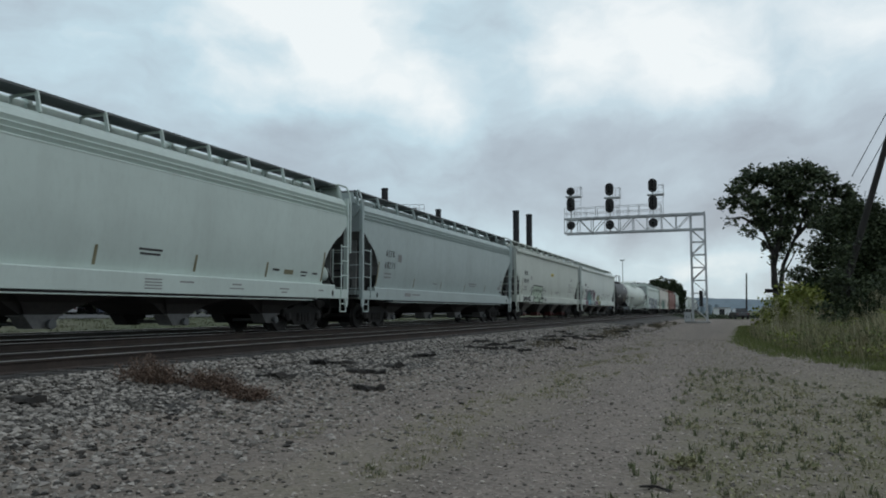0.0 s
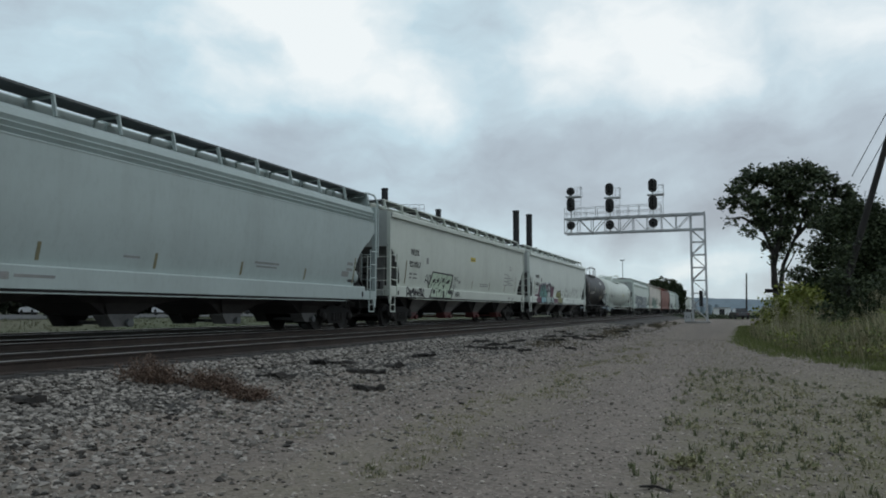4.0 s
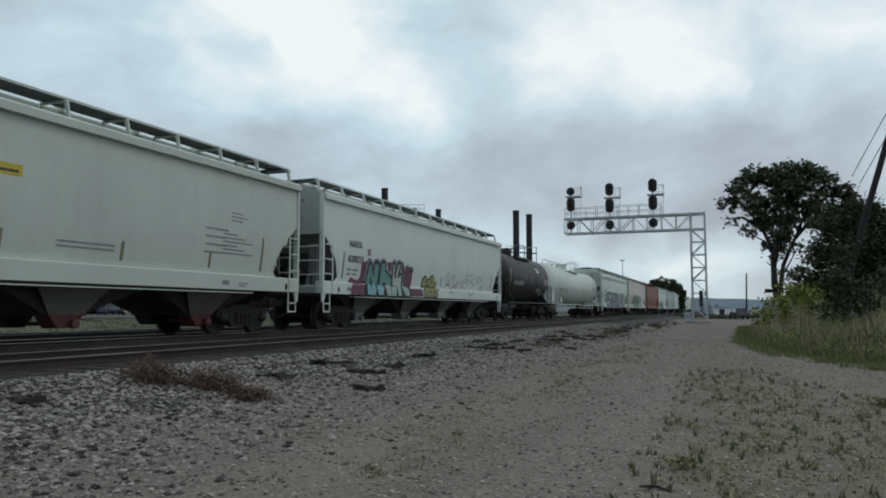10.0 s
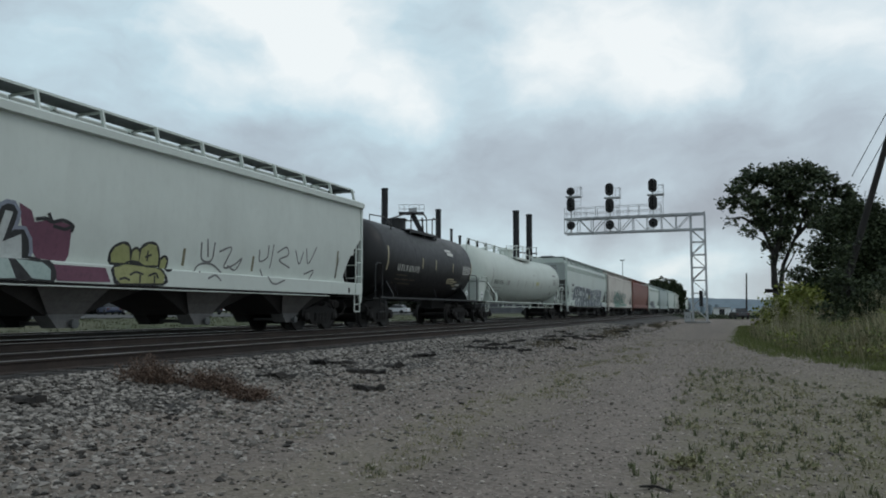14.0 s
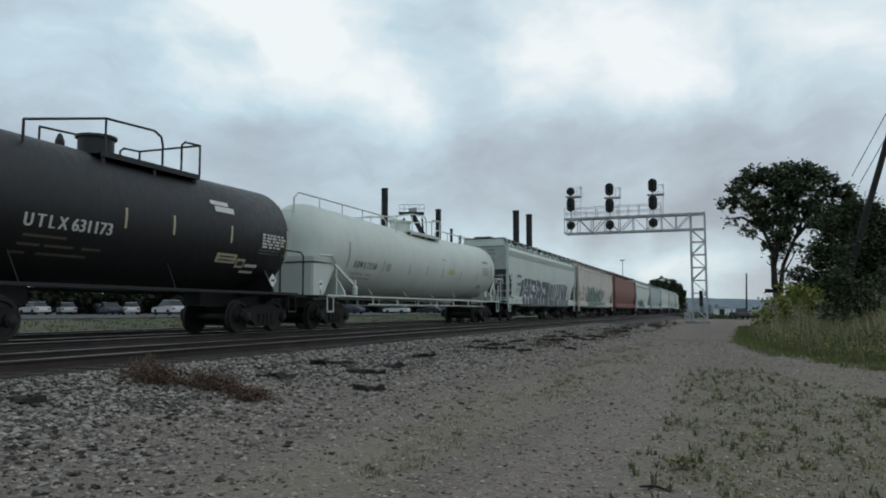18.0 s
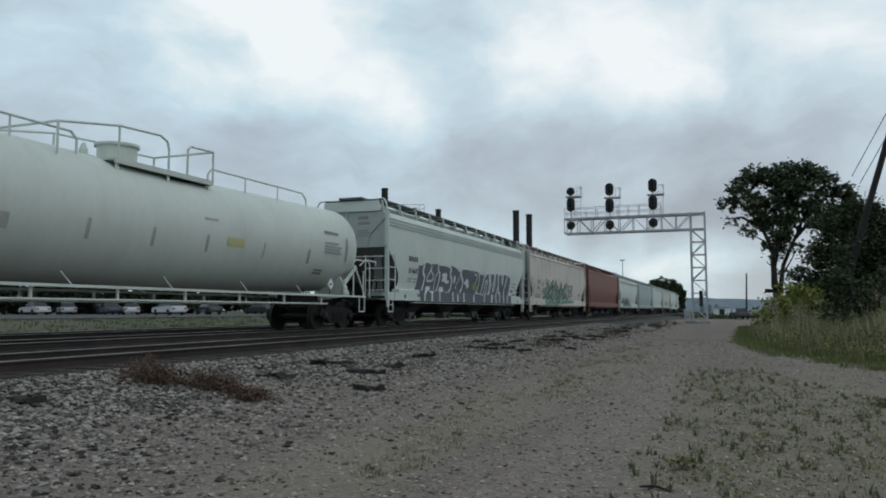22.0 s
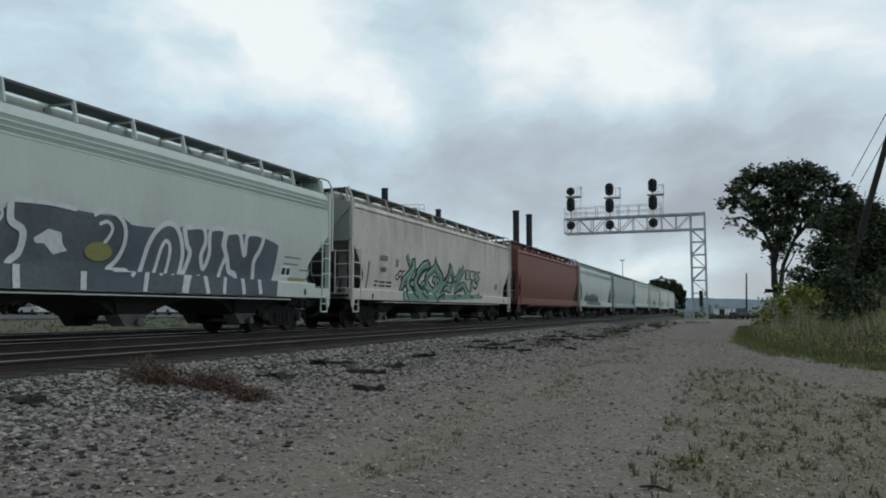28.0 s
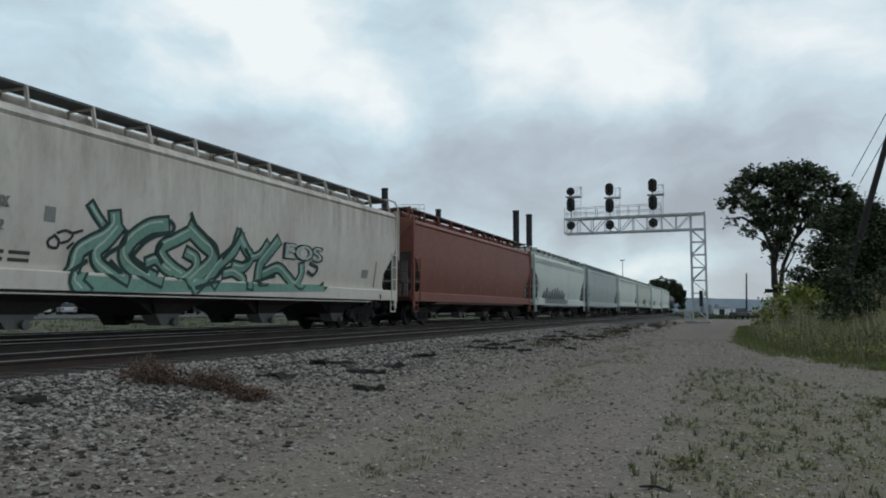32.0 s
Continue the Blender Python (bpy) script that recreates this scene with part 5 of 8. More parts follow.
tree("thicket_tree", (5.1, 40.5, 0.1),
     [([across(0, 0, 0), across(0.1, 0, 1.8), across(0, 0, 4.2)], 0.2, 0.08), ([across(0.6, 0, 0), across(0.9, 0.2, 2.4), across(1.3, 0, 4.6)], 0.16, 0.06)],
     [clump(0.4, 0, 5.3, 1.2, 0.8), clump(1.8, 0.3, 5.2, 1.3, 0.8), clump(-0.5, 0, 4.2, 1.0, 0.9), clump(1.0, -0.3, 3.9, 1.5, 1.1), clump(2.5, 0, 4.0, 1.4, 1.1), clump(0.2, 0, 2.4, 1.4, 1.0), clump(-1.4, 0, 2.5, 0.8, 0.6), clump(-1.2, 0.2, 1.2, 0.9, 0.8), clump(1.9, 0.2, 2.2, 1.5, 1.2), clump(3.5, 0, 2.6, 1.3, 1.3), clump(3.2, 0.2, 5.1, 1.1, 0.8), clump(0.8, -0.2, 0.9, 1.5, 0.8), clump(3.0, -0.2, 0.9, 1.5, 0.9), clump(-0.4, 0.2, 5.2, 0.8, 0.5), clump(0.5, 0, 5.9, 0.9, 0.5), clump(1.5, 0.2, 6.0, 0.8, 0.5), clump(-1.2, 0, 3.5, 0.75, 0.6), clump(-2.0, 0.2, 2.9, 0.55, 0.35), clump(-1.8, 0, 1.9, 0.7, 0.6), clump(-2.1, 0.1, 1.0, 0.6, 0.6)],
     62000, 0.085, LEAFDARK, "dense dark green thicket tree behind weeds", 12, 0.27)
tree("thicket_bush", (3.75, 29.6, 0.1),
     [([across(0, 0, 0), across(0.1, 0, 1.2), across(0.2, 0, 2.6)], 0.08, 0.03)],
     [clump(-0.3, 0, 2.0, 0.5, 0.5), clump(0.1, 0.2, 2.9, 0.4, 0.55), clump(0.1, 0, 1.0, 0.9, 0.7), clump(1.0, 0, 1.5, 0.8, 0.9), clump(1.5, 0.2, 0.8, 0.9, 0.8), clump(0.45, 0.2, 3.5, 0.22, 0.4)],
     7000, 0.07, LEAFDARK, "dark leafy bush and vines round a leaning pole", 13, 0.18)
tree("thicket_bush", (6.4, 33.5, 0.1),
     [([across(0, 0, 0), across(0.1, 0, 1.2), across(0, 0, 2.2)], 0.1, 0.04)],
     [clump(-1.3, 0, 1.4, 0.9, 0.8), clump(-0.5, 0, 2.2, 0.9, 0.7), clump(0.6, 0.2, 2.5, 0.9, 0.8), clump(0.1, 0, 1.0, 1.3, 0.9), clump(1.4, 0, 1.3, 1.0, 1.0)],
     9000, 0.08, LEAFDARK, "dark leafy bush at the roadside", 16, 0.22)
tree("yellow_green_shrub", (2.45, 38.3, 0.05),
     [([across(0, 0, 0), across(0, 0, 1.2)], 0.05, 0.02)],
     [clump(-0.5, 0, 1.5, 0.5, 0.5), clump(0.3, 0.1, 1.95, 0.55, 0.5), clump(0.1, 0, 1.0, 0.9, 0.7), clump(1.0, 0.2, 1.5, 0.6, 0.7), clump(1.8, 0.2, 1.2, 0.6, 0.6), clump(-1.0, 0, 0.8, 0.5, 0.6), clump(2.6, 0, 1.0, 0.6, 0.6)],
     5200, 0.085, LEAFYELLOW, "yellow-green leafy shrub in tall grass", 14, 0.22)
tree("far_round_tree", (-16.4, 197, 0.6),
     [([(0, 0, 0), (0, 0, 4.5)], 0.35, 0.15)],
     [clump(0.4, 0, 5.8, 4.4, 2.9), clump(-2.8, 0, 4.6, 2.6, 1.9), clump(3.6, 0, 4.7, 2.6, 2.4), clump(4.9, 0, 2.6, 1.4, 1.7)],
     11000, 0.36, LEAFDARK, "round dark tree far beyond the train", 15)

# broad-leaved weeds
def weed_clumps(seed):
    rn = random.Random(seed)
    out = []
    for _ in range(240):
        y = rn.uniform(14, 44)
        d = 0.8 + rn.random() * 6
        x = verge_edge(y) + d
        h = min(1.0, 0.25 + 0.2 * d) * rn.uniform(0.6, 1.2)
        out.append((x, y, ground_z(x, y) + h * 0.6, 0.16, 0.16, h * 0.45))
    return out


# weeds along the road's edge
rnd = random.Random(5)


def verge_edge(y):
    """x of the verge's edge at y along the road."""
    for (ya, xa), (yb, xb) in zip(((9, 6.5), (14, 3.9), (16.7, 2.76), (21.8, 0.95), (31, 0.1), (45, 0.35), (70, 0.9)), ((14, 3.9), (16.7, 2.76), (21.8, 0.95), (31, 0.1), (45, 0.35), (70, 0.9), (120, 1.4))):
        if ya <= y < yb:
            return xa + (xb - xa) * (y - ya) / (yb - ya)
    return 2.0


low, tall = [], []
for _ in range(6500):
    y = rnd.uniform(12, 60)
    d = rnd.random() ** 1.4 * 9
    x = verge_edge(y) + d + rnd.gauss(0, 0.12)
    if d < 2.2:
        low.append((x, y, rnd.uniform(0.6, 1.2) * (0.6 + 0.5 * d)))
    if d > 0.9:
        tall.append((x, y, min(1.25, 0.35 + 0.38 * d) * (0.75 + 0.5 * noise.noise((x * 0.6, y * 0.4, 0)))))
v, f_ = blades(low, 0.2, 0.007, 0.14, 12, 0.6, 21)
raw("verge_grass", v, f_, TURF, "short green grass along the gravel road", category="grass")
v, f_ = blades(tall, 1.0, 0.010, 0.22, 6, 0.7, 22)
v2, f2 = leaves(weed_clumps(26), 9000, 0.045, 27, 0.09)
v3, f3 = leaves(weed_clumps(36), 16000, 0.04, 37, 0.1)
raw("green_weeds", v3, f3, LEAFMID, "mid-green leafy weeds among the tall grass", category="weeds")
raw("leafy_weeds", v2, f2, LEAFYELLOW, "yellow-green broad-leaved weeds on the verge", category="weeds")
raw("tall_weeds", v, f_, REEDS, "tall dry grass and weeds on the verge", category="weeds")
stems = []
for _ in range(420):
    y = rnd.uniform(15, 46)
    d = 1.0 + rnd.random() * 4.5
    stems.append((verge_edge(y) + d, y, rnd.uniform(0.6, 1.15)))
v, f_ = blades(stems, 1.45, 0.009, 0.1, 3, 0.25, 45)
heads = [(x, y, ground_z(x, y) + 1.3 * k, 0.05, 0.05, 0.16 * k) for x, y, k in stems[::2]]
v2, f2 = leaves(heads, 5200, 0.02, 46, 0.035)
raw("seed_stalks", v + v2, f_ + [tuple(i + len(v) for i in q) for q in f2], STALK, "pale dry seed stalks standing over the verge", category="weeds")
spots, sparse, dark, mats = [], [], [], []


def patch(x, y):
    """How far a spot lies inside the weedy patch beside the wheel track."""
    right = 1.9 + (11.2 - y) * 0.31
    return min(x + 0.72 + 0.25 * noise.noise((x, y * 0.6, 3)), right - x, (16.2 - y) * 0.5)


for _ in range(9000):
    x, y = rnd.uniform(-1.2, 4.5), 4.0 + rnd.random() ** 1.3 * 13
    d = patch(x, y)
    k = noise.noise((x * 1.3, y * 0.8, 7)) + 0.5 * noise.noise((x * 3.1, y * 2.3, 2))
    if d > 0 and k + 0.35 * min(1.0, d) > -0.1:
        if rnd.random() < 0.1:
            mats.append((x, y, ground_z(x, y) + 0.006, 0.16, 0.16, 0.006))
        if rnd.random() < 0.15:
            spots.append((x, y, rnd.uniform(0.4, 1.1)))
    if d > -0.12 and rnd.random() < 0.065 + 0.06 * (k > 0.1):
        dark.append((x, y, rnd.uniform(0.5, 1.4)))
for _ in range(1500):
    x, y = rnd.gauss(-2.6, 0.4), 5 + rnd.random() ** 1.2 * 24
    if noise.noise((x * 1.1, y * 0.35, 9)) > -0.02:
        sparse.append((x, y, rnd.uniform(0.4, 1.1)))
        if rnd.random() < 0.12:
            dark.append((x, y, rnd.uniform(0.3, 0.75)))
for _ in range(1100):
    x, y = rnd.gauss(-3.9, 0.6), 6 + rnd.random() ** 1.2 * 34
    if noise.noise((x * 1.1, y * 0.3, 4)) > 0.1:
        sparse.append((x, y, rnd.uniform(0.3, 0.9)))
for _ in range(500):
    sparse.append((rnd.uniform(-1.5, 2.5), rnd.uniform(13, 34), rnd.uniform(0.4, 0.9)))
v, f_ = blades(spots, 0.07, 0.004, 0.08, 8, 1.0, 23)
raw("gravel_weeds", v, f_, WEED, "thin dull green weeds growing in the gravel", category="weeds")
v, f_ = blades(sparse, 0.06, 0.004, 0.07, 9, 1.0, 24)
raw("sparse_weeds", v, f_, WEED, "sparse weeds along the gravel road", category="weeds")
v, f_ = leaves(mats, 12000, 0.014, 29, 0.05)
raw("ground_mat_weeds", v, f_, MAT, "low olive-tan weeds matted over the gravel", category="weeds")
v, f_ = blades(dark, 0.085, 0.005, 0.026, 11, 0.55, 25)
raw("weed_stalks", v, f_, WEEDDARK, "small dark upright weeds standing in the gravel", category="weeds")
v, f_ = leaves([(-0.35, 6.05, 0.05, 0.17, 0.13, 0.04), (0.5, 6.4, 0.03, 0.13, 0.06, 0.02), (1.9, 10.8, 0.05, 0.35, 0.3, 0.05)], 1500, 0.02, 30, 0.03)
raw("creeping_weeds", v, f_, WEED, "small creeping green weeds in the gravel", category="weeds")


bank = []
for _ in range(800):
    y = rnd.uniform(22, 74)
    x = -5.6 + 0.012 * (y - 22) + rnd.gauss(0, 0.45)
    if noise.noise((x * 0.9, y * 0.22, 5)) > -0.05:
        bank.append((x, y, rnd.uniform(0.4, 1.2)))
v, f_ = blades(bank, 0.2, 0.011, 0.12, 8, 0.9, 38)
raw("bank_weeds", v, f_, DRYWEED, "dull brown weeds along the ballast edge", category="weeds")
far_tufts = [(-21.3 - rnd.random() ** 1.5 * 18, rnd.uniform(6, 110), rnd.uniform(0.5, 1.3)) for _ in range(5200)]
v, f_ = blades(far_tufts, 0.16, 0.016, 0.4, 7, 0.7, 28)
raw("field_grass", v, f_, FIELDTURF, "rough green grass beyond the tracks", category="grass")


def dead_bush(at, r, h, seed, label):
    t = thing("dead_weed_clump", pose(at[0], at[1], ground_z(*at)), label, "weeds", "dead weed clumps")
    rn = random.Random(seed)
    bm = B()
    for _ in range(240):
        a, d = rn.uniform(0, 6.28), r * math.sqrt(rn.random())
        p = Vector((d * math.cos(a), 0.7 * d * math.sin(a), 0))
        q = p + Vector((rn.gauss(0, 0.13), rn.gauss(0, 0.1), h * rn.uniform(0.3, 1) * math.sqrt(max(0.05, 1.05 - (d / r) ** 2))))
        rod(bm, p, q, 0.005, 3, 0.002)
        for _ in range(9):
            c = p.lerp(q, rn.uniform(0.35, 1.05)) + Vector((rn.gauss(0, 0.04), rn.gauss(0, 0.04), rn.gauss(0, 0.02)))
            s = rn.uniform(0.01, 0.026)
            m_ = Euler((rn.uniform(-1, 1), rn.uniform(-1, 1), rn.uniform(0, 6))).to_matrix()
            vs = [bm.verts.new(c + m_ @ Vector(k)) for k in ((-s, 0, 0), (0, -s * 0.5, 0), (s, 0, 0), (0, s * 0.5, 0))]
            bm.faces.new(vs)
    part("dry_growth", bm, RUSTBUSH, t)
    return t


dead_bush((-6.93, 7.62), 0.42, 0.36, 3, "dead reddish-brown weed clump on the ballast")
dead_bush((-6.28, 8.0), 0.36, 0.3, 4, "dead reddish-brown weed clump on the ballast")
dead_bush((-5.78, 8.02), 0.3, 0.15, 5, "low rusty-brown weed clump on the ballast")


# ---- loose stones ----
def stones(region, count, lo, hi, seed):
    rn = random.Random(seed)
    verts, faces = [], []
    base = [(1, 0, 0), (-1, 0, 0), (0, 1, 0), (0, -1, 0), (0, 0, 1), (0, 0, -1)]
    tri = [(0, 2, 4), (2, 1, 4), (1, 3, 4), (3, 0, 4), (2, 0, 5), (1, 2, 5), (3, 1, 5), (0, 3, 5)]
    for _ in range(count):
        x, y = region(rn)
        s = rn.uniform(lo, hi) * rn.uniform(0.6, 1.2)
        m_ = Euler((rn.uniform(0, 6), rn.uniform(0, 6), rn.uniform(0, 6))).to_matrix()
        k = [Vector(b) * s * rn.uniform(0.6, 1.15) for b in base]
        i = len(verts)
        z = ground_z(x, y) + s * 0.15
        verts += [tuple(Vector((x, y, z)) + Vector((1.15, 1.0, 0.62)) * (m_ @ c)) for c in k]
        faces += [(a + i, b + i, c + i) for a, b, c in tri]
    return verts, faces


def shoulder_spot(rn):
    y = 3 + rn.random() ** 2.0 * 47
    return -7.5 + abs(rn.gauss(0, 1.55)), y


v, f_ = stones(shoulder_spot, 36000, 0.018, 0.05, 31)
raw("shoulder_ballast", v, f_, STONE, "pale crushed ballast stones beside the track", category="ballast")
v, f_ = stones(lambda rn: (rn.uniform(-5.5, 3.5), 3.2 + rn.random() ** 1.9 * 30), 30000, 0.007, 0.024, 32)
raw("road_chips", v, f_, CHIP, "small stone chips on the gravel road", category="gravel")


# ---- lettering and graffiti on the cars ----
STYLE = {"A": "ribbed", "B": "ribbed", "C": "flat", "D": "flat", "E": "centre", "F": "round", "G": "round", "H": "ribbed", "I": "round", "J": "flat", "K": "flat", "L": "round", "M": "flat"}


STEP = random.Random(9)
# shift and stretch of the lettering along each car
ALONG = {"B": (-0.33, 1.0), "C": (0.12, 1.0), "D": (0.2, 1.0), "E": (0.42, 1.01), "F": (0.2, 1.0), "V": (0.27, 1.0)}


def along(key, y):
    shift, stretch = ALONG.get(key, (0.0, 1.0))
    return shift + stretch * y



def spray(name, a, b):
    return surface(name, a, b, 2.5, 0.6, 0, 0)


INK = spray("black_spray_paint", (0.012, 0.013, 0.014), (0.03, 0.03, 0.032))
SLATE = spray("slate_spray_paint", (0.07, 0.09, 0.103), (0.125, 0.15, 0.165))
SLATELIGHT = spray("light_slate_spray_paint", (0.12, 0.14, 0.165), (0.17, 0.19, 0.22))
CHALKDULL = spray("dull_white_spray_paint", (0.6, 0.65, 0.65), (0.7, 0.74, 0.73))
YELLOWDULL = spray("dull_yellow_decal", (0.24, 0.24, 0.08), (0.3, 0.3, 0.12))
CHALK = spray("white_spray_paint", (0.72, 0.74, 0.74), (0.8, 0.82, 0.82))
SILVER = spray("pale_grey_spray_paint", (0.4, 0.43, 0.42), (0.5, 0.53, 0.52))
LAVENDER = spray("lavender_spray_paint", (0.2, 0.225, 0.28), (0.26, 0.28, 0.33))
BACKDROP = spray("slate_blue_spray_paint", (0.082, 0.102, 0.13), (0.12, 0.142, 0.172))
PALEGREEN = spray("pale_green_spray_paint", (0.36, 0.46, 0.34), (0.45, 0.54, 0.43))
TEAL = spray("teal_spray_paint", (0.09, 0.215, 0.195), (0.15, 0.31, 0.285))
AQUA = spray("pale_aqua_spray_paint", (0.3, 0.4, 0.38), (0.4, 0.49, 0.46))
SKYBLUE = spray("light_blue_spray_paint", (0.16, 0.36, 0.43), (0.26, 0.46, 0.5))
MAGENTA = spray("plum_spray_paint", (0.11, 0.042, 0.07), (0.17, 0.068, 0.105))
OLIVE = spray("yellow_spray_paint", (0.25, 0.265, 0.10), (0.34, 0.345, 0.16))
SEAGREEN = spray("sea_green_spray_paint", (0.12, 0.25, 0.20), (0.19, 0.35, 0.28))
DEEPGREEN = spray("deep_green_spray_paint", (0.01, 0.032, 0.03), (0.022, 0.055, 0.05))
PENCIL = spray("grey_marker_scrawl", (0.15, 0.155, 0.155), (0.22, 0.22, 0.215))
PALE = spray("pale_highlight_spray_paint", (0.36, 0.47, 0.42), (0.45, 0.55, 0.5))


def curve(points, k=5):
    """A smooth line through the points."""
    p = [Vector(q) for q in points]
    p = [p[0] * 2 - p[1]] + p + [p[-1] * 2 - p[-2]]
    out = []
    for i in range(1, len(p) - 2):
        for j in range(k):
            t = j / k
            out.append(0.5 * (2 * p[i] + (p[i + 1] - p[i - 1]) * t + (2 * p[i - 1] - 5 * p[i] + 4 * p[i + 1] - p[i + 2]) * t * t + (3 * p[i] - p[i - 1] - 3 * p[i + 1] + p[i + 2]) * t ** 3))
    return out + [p[-2]]


def ribbon(points, width, cap=True):
    """A stroke of the given width: pairs of edge points along a line, that on_side() joins into one strip."""
    p = [Vector(q) for q in points]
    if cap:
        p[0] = p[0] + (p[0] - p[1]).normalized() * width * 0.4
        p[-1] = p[-1] + (p[-1] - p[-2]).normalized() * width * 0.4
    pairs = []
    for i, q in enumerate(p):
        d = (p[min(i + 1, len(p) - 1)] - p[max(i - 1, 0)]).normalized()
        nrm = Vector((-d.y, d.x)) * width / 2
        pairs.append((q + nrm, q - nrm))
    return [{"pairs": pairs}]


def oval(y, z, ry, rz, k=18):
    return [tuple(Vector((y + ry * math.cos(2 * math.pi * i / k), z + rz * math.sin(2 * math.pi * i / k))) for i in range(k))]


def on_side(key, name, polys, material, layer=1, label=""):
    """Lays flat shapes, given in metres along the car and up, on its flank and over its side sill."""
    style = STYLE[key]
    lo, hi = SILLS[style]
    off = 0.006 * layer - 0.001
    me_bm = B()
    for upper in (True, False):
        bm = B()
        for poly in polys:
            jog = STEP.uniform(0, 0.004)
            if isinstance(poly, dict):
                rows = [[bm.verts.new((jog + 0.00012 * i, along(key, q[0]), q[1])) for q in pair] for i, pair in enumerate(poly["pairs"])]
                for a, b in zip(rows, rows[1:]):
                    bm.faces.new((a[0], b[0], b[1], a[1]))
            else:
                face = bm.faces.new([bm.verts.new((jog, along(key, q[0]), q[1])) for q in poly])
                face.normal_update()
                bmesh.ops.triangulate(bm, faces=[face])
        for cut_z, keep_up in ((hi, upper),) if upper else ((hi, False), (lo, True)):
            g = bm.verts[:] + bm.edges[:] + bm.faces[:]
            bmesh.ops.bisect_plane(bm, geom=g, plane_co=(0, 0, cut_z), plane_no=(0, 0, 1), clear_inner=keep_up, clear_outer=not keep_up)
        if upper:
            level_cuts(bm, hi + 0.15, 3.1, 0.15)
        for v in bm.verts:
            v.co.x += off + side_x(style, max(v.co.z, hi) if upper else lo)
        tmp = bpy.data.meshes.new("flat")
        bm.to_mesh(tmp)
        bm.free()
        me_bm.from_mesh(tmp)
        bpy.data.meshes.remove(tmp)
    for face in me_bm.faces:
        face.normal_update()
        if face.normal.x < 0:
            face.normal_flip()
    return part(name, me_bm, material, CARS[key], label)


def letters(text):
    """The outline of a line of text as a mesh, one unit wide and high."""
    cu = bpy.data.curves.new("letters", "FONT")
    cu.body = text
    ob = new("letters", cu)
    dg = bpy.context.evaluated_depsgraph_get()
    me = bpy.data.meshes.new_from_object(ob.evaluated_get(dg))
    bpy.data.objects.remove(ob)
    bpy.data.curves.remove(cu)
    v = [q.co.copy() for q in me.vertices]
    x0, x1, y0, y1 = min(q.x for q in v), max(q.x for q in v), min(q.y for q in v), max(q.y for q in v)
    for q in me.vertices:
        q.co = ((q.co.x - x0) / (x1 - x0), (q.co.y - y0) / (y1 - y0), 0)
    return me


def write(key, text, y, z, width, height, material, bold=0.0, radius=None, zc=0, lift=0.0):
    """Letters on a flank; on a tank they follow its curve."""
    me = letters(text)
    bm = B()
    bm.from_mesh(me)
    bpy.data.meshes.remove(me)
    for v in bm.verts:
        yy, zz = along(key, y) + v.co.x * width, z + v.co.y * height
        x = (side_x(STYLE[key], zz) if radius is None else tank_x(key, radius, zc, yy, zz)) + 0.02 * (key == "F" and radius is None) + 0.008 + lift
        v.co = (x, yy, zz)
    if bold:
        for shift in (bold, -bold):
            copy = bmesh.ops.duplicate(bm, geom=bm.faces[:])
            for v in copy["geom"]:
                if isinstance(v, bmesh.types.BMVert):
                    v.co.y += shift
                    v.co.x += 0.001 if shift > 0 else -0.001
    part("lettering", bm, material, CARS[key], "painted lettering")


def bars(key, spots, material, radius=None, zc=0, name="marking_bar"):
    """Small plain bars (y, z, width, height) where fine print stands."""
    for y, z, w, h in spots:
        y = along(key, y)
        if radius is None:
            bm = flank_patch(STYLE[key], y, z, w, h)
        else:
            bm, k = B(), 6
            rows = []
            for i in range(k + 1):
                zz = z + h * i / k
                rows.append([bm.verts.new((tank_x(key, radius, zc, yy, zz) + 0.009, yy, zz)) for yy in (y, y + w)])
            for a, b in zip(rows, rows[1:]):
                bm.faces.new((a[0], a[1], b[1], b[0]))
        part(name, bm, material, CARS[key])


def outlined(key, poly, fill, ink, width, layer, label, halo=None, halo_width=0.0):
    """A painted letter: a filled shape with a sprayed outline and, outside that, a halo."""
    loop = curve(list(poly) + [poly[0], poly[1]], 3)
    if halo:
        on_side(key, "graffiti_halo", ribbon(loop, halo_width, False), halo, layer - 1)
    on_side(key, "graffiti_outline", ribbon(loop, width, False), ink, layer)
    on_side(key, "graffiti_letter", [poly], fill, layer + 1, label)


# B: lettered grey car
write("B", "A C F X", -7.3, 2.70, 0.75, 0.25, LETTER, 0.012)
write("B", "6 8 2 7 1", -7.34, 2.25, 0.88, 0.25, LETTER, 0.012)
bars("B", [(-7.3, 2.02, 0.6, 0.06), (-7.3, 1.88, 0.6, 0.06), (-6.2, 2.55, 0.35, 0.3), (-2.2, 1.8, 0.5, 0.05), (2.6, 1.95, 1.2, 0.06), (2.7, 1.85, 1.0, 0.05), (7.6, 1.8, 0.5, 0.18), (7.9, 2.2, 0.4, 0.1), (7.9, 2.0, 0.4, 0.1), (-5.7, 1.2, 0.6, 0.14), (-5.0, 1.25, 0.9, 0.06)], FADED)
bars("B", [(8.1, 1.62, 0.5, 0.1)], LETTER)
